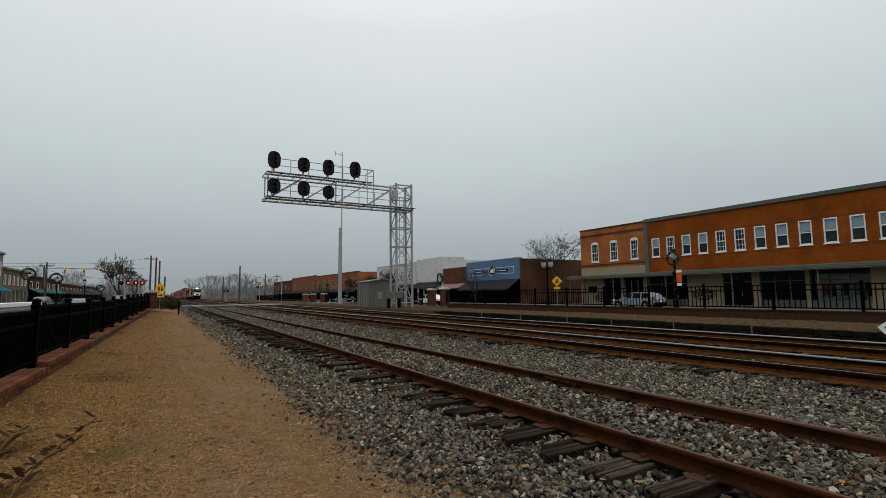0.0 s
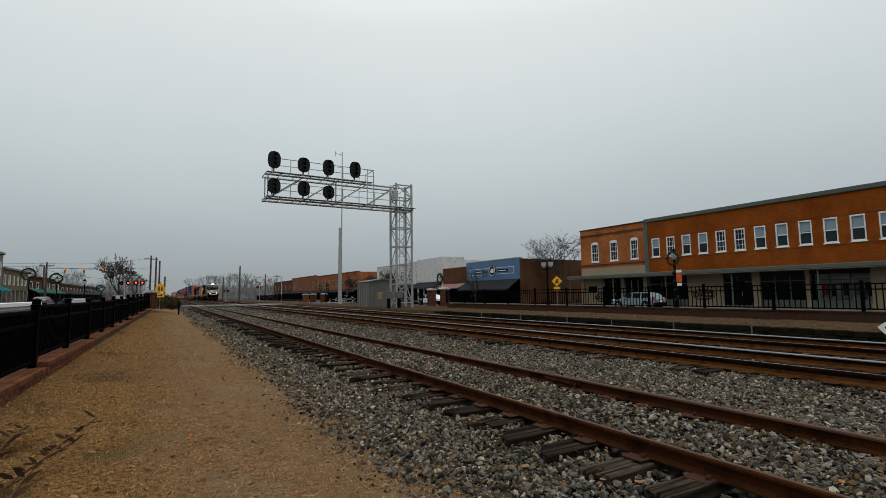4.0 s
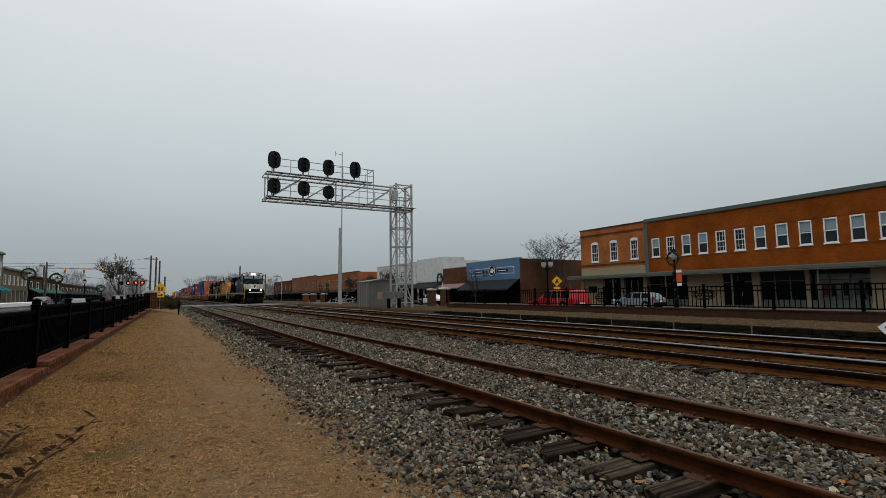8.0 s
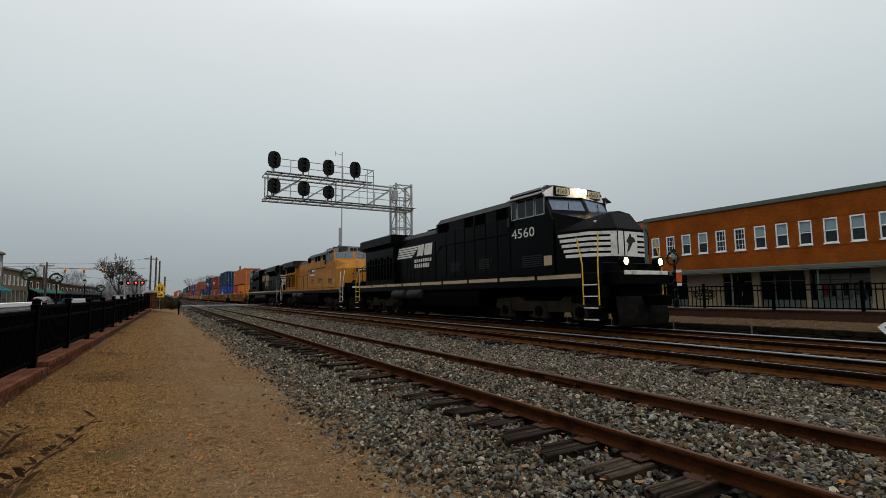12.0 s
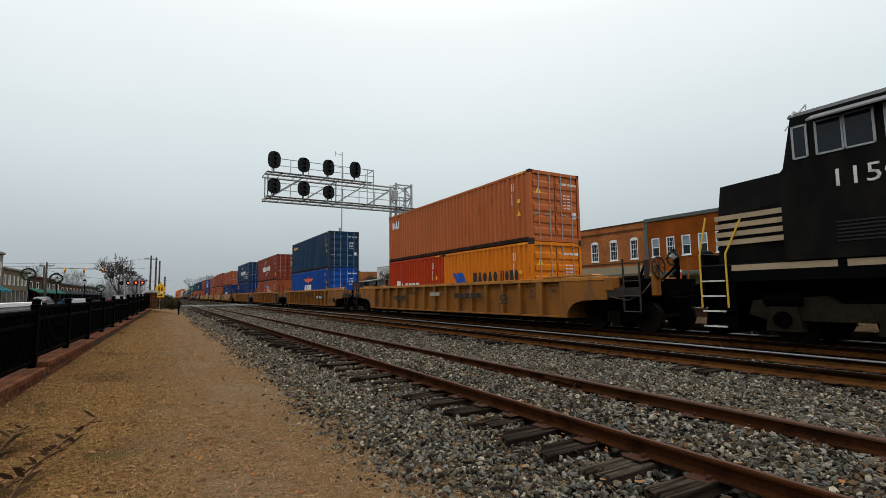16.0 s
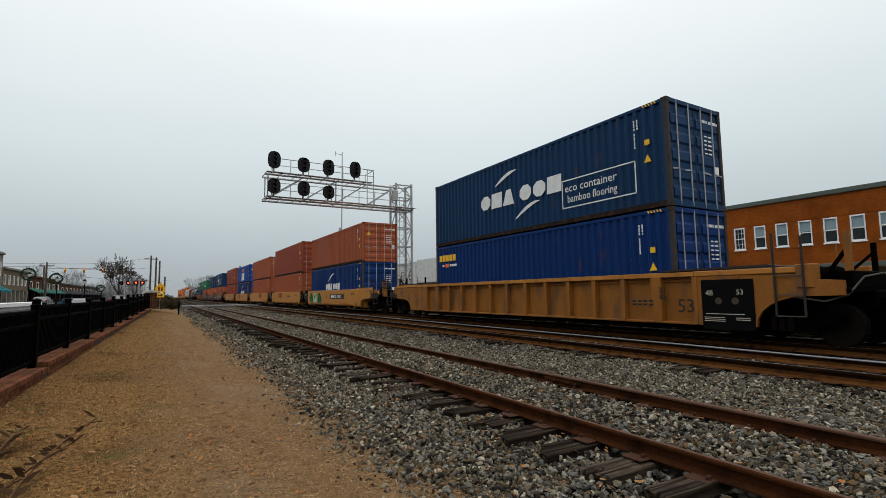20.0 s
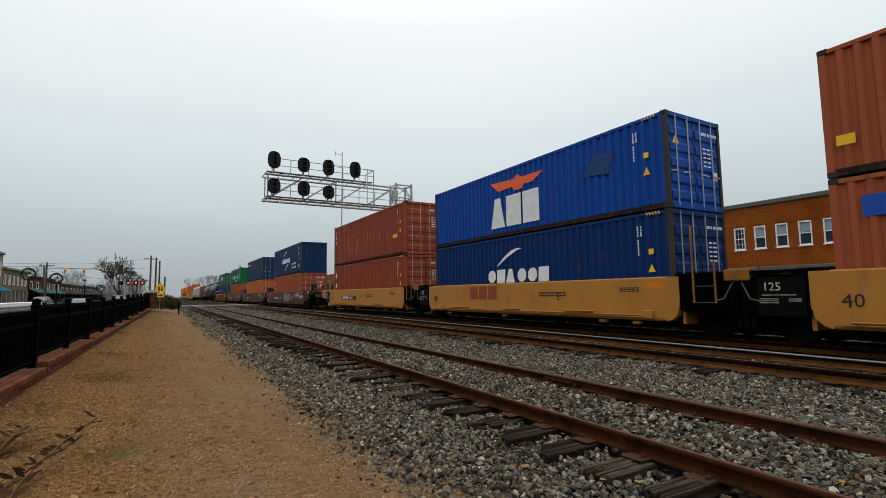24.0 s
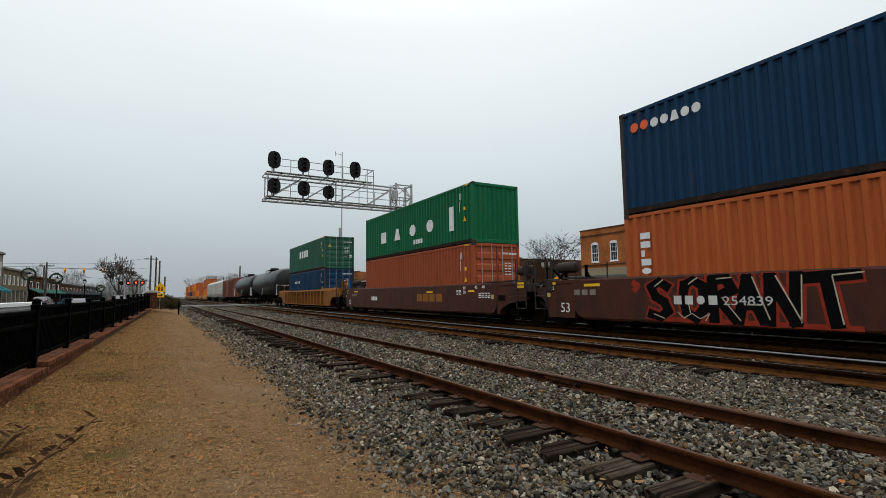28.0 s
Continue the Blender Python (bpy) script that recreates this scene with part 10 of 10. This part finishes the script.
# ================= level crossing =================
M_TAR = mat("crossing_asphalt", (0.085, 0.083, 0.08), 0.9, 0, 0.2, 1, 50, 0.3)
M_SLAB = mat("worn_crossing_concrete", (0.15, 0.145, 0.135), 0.9, 0, 0.25, 1.5, 50, 0.3, dirt=(0.08, 0.065, 0.05))
cr = tagged(part("road", Geo().box(-30, SIDING - 0.86, 66, 76, -0.4, 0.02), M_TAR), "asphalt road over the level crossing", "road", kind="structure")
for a, b in ((SIDING - 0.66, SIDING + 0.66), (SIDING + 0.86, MAIN - 0.86), (MAIN - 0.66, MAIN + 0.66), (MAIN + 0.86, FAR - 0.86), (FAR - 0.66, FAR + 0.66), (FAR + 0.86, 40)):
    part("crossing_panel", Geo().cbox(a, b, 66, 76, -0.15, -0.004, 0.01), M_SLAB if b - a < 1.5 else M_TAR, cr)
M_LITRED = mat("lit_red_lamp", (0.8, 0.05, 0.02), 0.3, 0, 0, emit=(1.0, 0.06, 0.03), power=3.5)
M_LITAMB = mat("lit_amber_lamp", (0.8, 0.3, 0.02), 0.3, 0, 0, emit=(1.0, 0.35, 0.04), power=1.2)


def crossing_signal(x, y, z, h, lit=True, both=False):
    t = thing("crossing_signal", "level crossing signal with flashing red lamps", "crossing signal", group="crossing signals", at=(x, y, z))
    part("mast", Geo().cyl((0, 0, 0), (0, 0, h), 0.07, n=10), M_STEELG, t)
    for a in (45, -45):
        q = math.radians(a)
        part("crossbuck", Geo().bar((-0.55 * math.cos(q), -0.08, h - 0.4 - 0.55 * math.sin(q)), (0.55 * math.cos(q), -0.08, h - 0.4 + 0.55 * math.sin(q)), 0.03, 0.16), M_MARKP, t)
    for sx in (-0.42, 0.42):
        d = part("target", Geo().cyl((sx, -0.14, h - 1.2), (sx, -0.08, h - 1.2), 0.28, n=18), M_BLACK, t)
        part("lamp", Geo().cyl((sx, -0.18, h - 1.2), (sx, -0.13, h - 1.2), 0.13, n=14), M_LITRED if lit and (sx > 0 or both) else M_LENS, d)
    part("arm", Geo().bar((-0.42, -0.05, h - 1.2), (0.42, -0.05, h - 1.2), 0.06, 0.06), M_STEELG, t)
    part("base", Geo().cbox(-0.2, 0.2, -0.2, 0.2, -0.2, 0.3, 0.02), M_STEELG, t)
    return t


crossing_signal(-4.6, 84, 0.3, 4.2)
crossing_signal(-2.9, 86, 0.3, 4.3, both=True)
crossing_signal(14.7, 138.0, -0.1, 3.9, False)
crossing_signal(19.2, 115.0, -0.3, 4.6)


M_AMBER = mat("signal_housing_amber", (0.30, 0.13, 0.02), 0.7, 0, 0.2, 4, 30, 0.0)


def traffic_light(x, y, z, h, reach, heads, label):
    t = thing("traffic_light", label, "traffic light", group="traffic lights", at=(x, y, z))
    part("mast", Geo().cyl((0, 0, 0), (0, 0, h), 0.11, 0.08, 10), M_STEELG, t)
    part("mast_arm", Geo().cyl((0, 0, h - 0.2), (reach, 0, h), 0.07, 0.05, 8), M_STEELG, t)
    for k in range(heads):
        xx = reach * (k + 1) / heads
        hd = part("signal_head", Geo().cbox(xx - 0.16, xx + 0.16, -0.2, 0.05, h - 1.05, h - 0.1, 0.04), M_AMBER, t, "amber signal housing")
        part("lamp", Geo().cyl((xx, -0.24, h - 0.32), (xx, -0.2, h - 0.32), 0.12, n=12), M_LITAMB, hd)
    return t


traffic_light(-20.0, 122, 0.0, 7.4, 12.5, 4, "amber traffic lights hung from a long mast arm")
traffic_light(25.5, 122, -0.4, 6.0, -6.0, 2, "traffic light with amber heads beyond the crossing")

# ================= poles and wires =================
M_POLE = mat("creosoted_pole", (0.075, 0.06, 0.05), 0.95, 0, 0.3, 3, 30, 0.3)


def utility_pole(x, y, h, arm=True, z=0.0):
    t = thing("utility_pole", "tall weathered wooden utility pole", "utility pole", group="utility poles", at=(x, y, z))
    part("pole", Geo().cyl((0, 0, 0), (0, 0, h), 0.19, 0.12, 8), M_POLE, t)
    if arm:
        a = part("cross_arm", Geo().cbox(-1.1, 1.1, -0.05, 0.05, h - 0.7, h - 0.58, 0.01), M_POLE, t)
        for k in (-0.95, -0.4, 0.4, 0.95):
            part("insulator", Geo().cyl((k, 0, h - 0.58), (k, 0, h - 0.4), 0.05, n=6), M_CONC, a)
    return t


for x, y, h, a in ((-1.72, 100, 8.6, True), (-0.92, 101, 8.4, False), (-0.36, 102, 7.8, False), (0.55, 104, 5.0, False), (12.8, 98, 6.9, False), (13.2, 130, 6.0, False), (-17.5, 108, 7.6, True), (-19.5, 118, 7.4, False), (30.0, 150, 7.5, True), (24.0, 135, 7.0, False)):
    utility_pole(x, y, h, a, 0.0)


def cable(points, sag, r=0.022):
    c = thing("overhead_cable", "thin black overhead cable between poles", "cable", group="overhead cables")
    for p, q in zip(points, points[1:]):
        p, q = Vector(p), Vector(q)
        path = [p.lerp(q, i / 8) - Vector((0, 0, sag * 4 * (i / 8) * (1 - i / 8))) for i in range(9)]
        part("wire", Geo().tube(path, r, 4), M_BLACK, c)


cable([(-40, 106, 8.3), (-17.5, 108, 7.4), (-1.72, 100, 8.2)], 0.5)
cable([(-40, 106, 7.6), (-17.5, 108, 6.9), (-1.72, 100, 6.4)], 0.5)
cable([(-17.5, 108, 6.2), (-7.0, 118, 4.9), (2.0, 124, 5.0)], 0.4)
cable([(13.2, 130, 5.8), (24, 135, 6.6), (30, 150, 7.3)], 0.5)

# ================= shops on the near street =================
M_GAWN = mat("green_awning", (0.02, 0.10, 0.075), 0.85, 0, 0.15, 2, 40, 0.0)
M_TEAL = mat("teal_awning", (0.01, 0.13, 0.15), 0.85, 0, 0.15, 2, 40, 0.0)
M_PALE = mat("pale_plaster", (0.20, 0.18, 0.145), 0.9, 0, 0.2, 1, 30, 0.1, dirt=(0.10, 0.09, 0.075))
M_OCHRE = mat("ochre_plaster", (0.13, 0.095, 0.055), 0.9, 0, 0.25, 1, 30, 0.1, dirt=(0.07, 0.05, 0.03))
M_ROOFD = mat("dark_roof", (0.05, 0.048, 0.045), 0.9, 0, 0.2, 2, 30, 0.2)
tagged(part("pavement", Geo().cbox(-20.0, -17.0, 60, 230, -0.3, 0.22, 0.02), M_PAVE), "pavement before the near-side shops", "pavement", kind="structure")
wl_ = thing("low_wall", "low pale concrete wall with a white top behind the fence", "wall")
part("wall", Geo().cbox(-9.4, -8.7, 28, 52, -0.3, 0.62, 0.02), M_CONC, wl_)
part("coping", Geo().cbox(-9.5, -8.6, 27.9, 52.1, 0.62, 0.92, 0.03), M_WHITE, wl_)


def left_shop(y0, y1, h, wall_m, awn_m, label, cornice=M_PALE, x=-20.0, bays=5, roof=None):
    t = thing("shop_building", label, "building", group="near-side shops")
    hs = []
    st = (y1 - y0) / bays
    for k in range(bays):
        hs.append((y0 + st * (k + 0.28), y0 + st * (k + 0.72), h * 0.60, h * 0.86))
    g = front_with_holes(x - 0.4, x, y0, y1, 2.6, h, hs)
    part("wall", g, wall_m, t)
    part("cornice", Geo().cbox(x - 0.45, x + 0.25, y0, y1, h, h + 0.35, 0.05), cornice, t)
    for k, w in enumerate(hs):
        p = part("window", Geo().box(x - 0.2, x - 0.18, *w), M_GLASS, t)
        part("window_frame", Geo().box(x - 0.1, x + 0.03, w[0], w[0] + 0.12, w[2], w[3]).box(x - 0.1, x + 0.03, w[1] - 0.12, w[1], w[2], w[3]).box(x - 0.1, x + 0.03, w[0], w[1], w[2], w[2] + 0.12).box(x - 0.1, x + 0.03, w[0], w[1], w[3] - 0.12, w[3]), M_WHITE, p)
    part("lower_front", Geo().box(x - 0.6, x - 0.4, y0, y1, 0.1, 2.6), M_DARK, t)
    for k in range(bays + 1):
        part("column", Geo().cbox(x - 0.35, x + 0.1, y0 + st * k - 0.2, y0 + st * k + 0.2, 0.1, 2.6, 0.03), cornice, t)
    for k in range(bays):
        part("shop_window", Geo().box(x - 0.4, x - 0.38, y0 + st * k + 0.3, y0 + st * k + st - 0.3, 0.5, 2.4), M_GLASS, t)
        if awn_m:
            part("awning", Geo().prism([(x, 3.1), (x, 3.0), (x + 1.3, 2.35), (x + 1.3, 2.15), (x + 1.33, 2.4)], "y", y0 + st * k + 0.25, y0 + st * k + st - 0.25), awn_m, t)
    part("side_wall", Geo().box(x - 16, x - 0.4, y0, y0 + 0.4, 0, h), wall_m, t)
    part("roof", Geo().box(x - 16, x - 0.4, y0 + 0.4, y1, h - 0.4, h - 0.2), M_ROOFD, t)
    return t


left_shop(78, 92.5, 7.6, M_PALE, M_TEAL, "tall pale shop front with a teal awning")
left_shop(92.8, 108, 5.6, M_OCHRE, None, "pale plaster shop front with columns and a heavy cornice", bays=6)
left_shop(108.5, 139, 5.0, B_BROWN, M_GAWN, "brown brick shop with green cloth awnings", cornice=B_BROWN, bays=6)
left_shop(140, 175, 4.4, B_BROWN, M_AWN, "low dark brick shop with black awnings", cornice=M_ROOFD, bays=6)
left_shop(176, 230, 4.6, M_ROOFD, M_AWN, "dark shop row far down the street", cornice=M_ROOFD, bays=7)
lamp_post(-12.8, 70.0, 0.0, 3.6, 1, (3.95, 0.62), False, "black street lamp with a large holiday wreath", "y")
lamp_post(-10.4, 70.5, 0.0, 3.1, 1, (3.45, 0.58), False, "black street lamp with a holiday wreath", "y")
lamp_post(-8.2, 74.0, 0.0, 2.9, 2, None, False, "black street lamp with two lanterns")
lamp_post(-7.2, 82.0, 0.0, 2.2, 1, (2.5, 0.45), False, "black street lamp with a small wreath", "y")
C_BLUE = car_paint("car_blue", (0.03, 0.10, 0.28))
C_GREY = car_paint("car_grey", (0.12, 0.12, 0.13))
for lab, m, x, y, rz in (("blue car parked by the near street", C_BLUE, -8.2, 64.0, 20), ("dark grey car parked by the near street", C_GREY, -6.8, 57.0, 10), ("dark grey car waiting with red tail lamps", C_GREY, -5.0, 80.0, 0), ("grey car parked before the shops", C_GREY, -14.5, 88.0, 0)):
    c = motor_car(lab, m, 4.3, 1.75, HAT_BODY, HAT_CAB, (-1.35, 1.4), 0.32)
    c.matrix_basis = pose(x, y, -0.32 if y < 70 else 0.0, 0, 0, rz)

# ================= trees and distance, haze put into their colours ===
# bark and twigs paler than the near ones: haze put into the colour
M_BARKM = mat("haze_tinted_bark", (0.06, 0.05, 0.043), 0.95, 0, 0.2, 6, 40, 0.3)
M_TWIGM = mat("haze_tinted_street_twigs", (0.075, 0.059, 0.048), 0.95, 0, 0.2, 3, 20, 0.0)
M_BARK, M_TWIG = M_BARKM, M_TWIGM
bare_tree(-6.6, 108, 0.2, 9.6, 31, 0.62, depth=7)
bare_tree(-5.2, 128, 0.2, 6.2, 33, 0.6)
# distance haze is painted as pale grey; no mist fills the air
far_m = mat("haze_tinted_twigs", (0.20, 0.20, 0.20), 1.0, 0, 0.15, 0.3, 10, 0.0)
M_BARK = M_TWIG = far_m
d1 = bare_tree(21, 190, -0.3, 11, 41, 0.7, "bare tree in a haze-pale grey", 5, 0.25)
d2 = bare_tree(28, 210, -0.3, 12, 42, 0.75, "bare tree in a haze-pale grey", 5, 0.25)
d3 = bare_tree(-34, 190, -0.3, 13, 43, 0.8, "bare tree in a haze-pale grey", 5, 0.25)
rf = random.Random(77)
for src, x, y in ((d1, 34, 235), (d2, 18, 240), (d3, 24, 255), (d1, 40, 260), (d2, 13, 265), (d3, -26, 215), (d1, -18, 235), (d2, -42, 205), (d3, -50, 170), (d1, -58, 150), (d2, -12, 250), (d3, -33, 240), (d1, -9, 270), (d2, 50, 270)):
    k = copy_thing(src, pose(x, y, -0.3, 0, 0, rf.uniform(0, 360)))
# backdrop and far twigs carry the haze in their base colours
M_HAZED = mat("haze_tinted_woods", (0.25, 0.255, 0.26), 1.0, 0, 0.12, 0.05, 0.6, 0.0)
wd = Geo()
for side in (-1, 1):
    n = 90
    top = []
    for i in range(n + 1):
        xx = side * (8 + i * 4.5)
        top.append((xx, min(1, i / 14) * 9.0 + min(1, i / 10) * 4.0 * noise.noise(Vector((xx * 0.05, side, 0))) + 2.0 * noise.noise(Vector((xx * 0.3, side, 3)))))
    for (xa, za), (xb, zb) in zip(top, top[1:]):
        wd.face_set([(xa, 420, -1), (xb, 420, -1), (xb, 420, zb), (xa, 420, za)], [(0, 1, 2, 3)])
tagged(part("backdrop", wd, M_HAZED), "far woods with grey haze put into their colour", "backdrop", kind="structure")
M_WOOD = island_colours("haze_tinted_wood_twigs", [(0.21, 0.21, 0.205), (0.26, 0.262, 0.26), (0.17, 0.165, 0.16), (0.235, 0.225, 0.215)], 1.0, 0.0)
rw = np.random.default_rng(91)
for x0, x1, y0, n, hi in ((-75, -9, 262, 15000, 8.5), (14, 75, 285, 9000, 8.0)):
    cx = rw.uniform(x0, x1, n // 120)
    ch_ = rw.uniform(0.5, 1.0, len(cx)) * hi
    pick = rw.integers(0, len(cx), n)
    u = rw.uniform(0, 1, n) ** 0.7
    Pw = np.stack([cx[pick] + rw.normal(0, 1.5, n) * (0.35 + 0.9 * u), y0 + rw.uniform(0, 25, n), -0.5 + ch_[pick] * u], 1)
    scatter("far_wood", "bare woods in a haze-pale grey", "woods", M_WOOD, [(t[0] * (1, 1, 1.6), t[1]) for t in blade_t], Pw, rw.uniform(0.9, 2.2, n), 1.0, 92, 1.4)


# ================= what moves =================
def motions():
    for ob, s, z in ROLLING:
        turn = ob.matrix_basis.to_3x3().to_4x4()
        walk(ob, [(t, Matrix.Translation((FAR, s - V * (t - 20), z)) @ turn) for t in (0, 7, 14, 21, 28)])
    for ob, rows in DRIVES:
        walk(ob, rows)
    # wheels turn while their things are in view, 75 degrees from row to row
    for ob, axle, r, way in SPINNING:
        dt = radians(75) * r / V
        rows = [(k * dt, pose(*axle, way * 75.0 * k)) for k in range(int(17.8 / dt))]
        walk(ob, rows + [(28, rows[-1][1])])
    for ob, car, axle, r in TURNING:
        if car == red_car:
            dt = radians(75) * r / 8.05
            rows = [(4.0 + k * dt, pose(*axle, -75.0 * k)) for k in range(int(8.5 / dt))]
            walk(ob, [(0, rows[0][1])] + rows + [(28, rows[-1][1])])


motions()
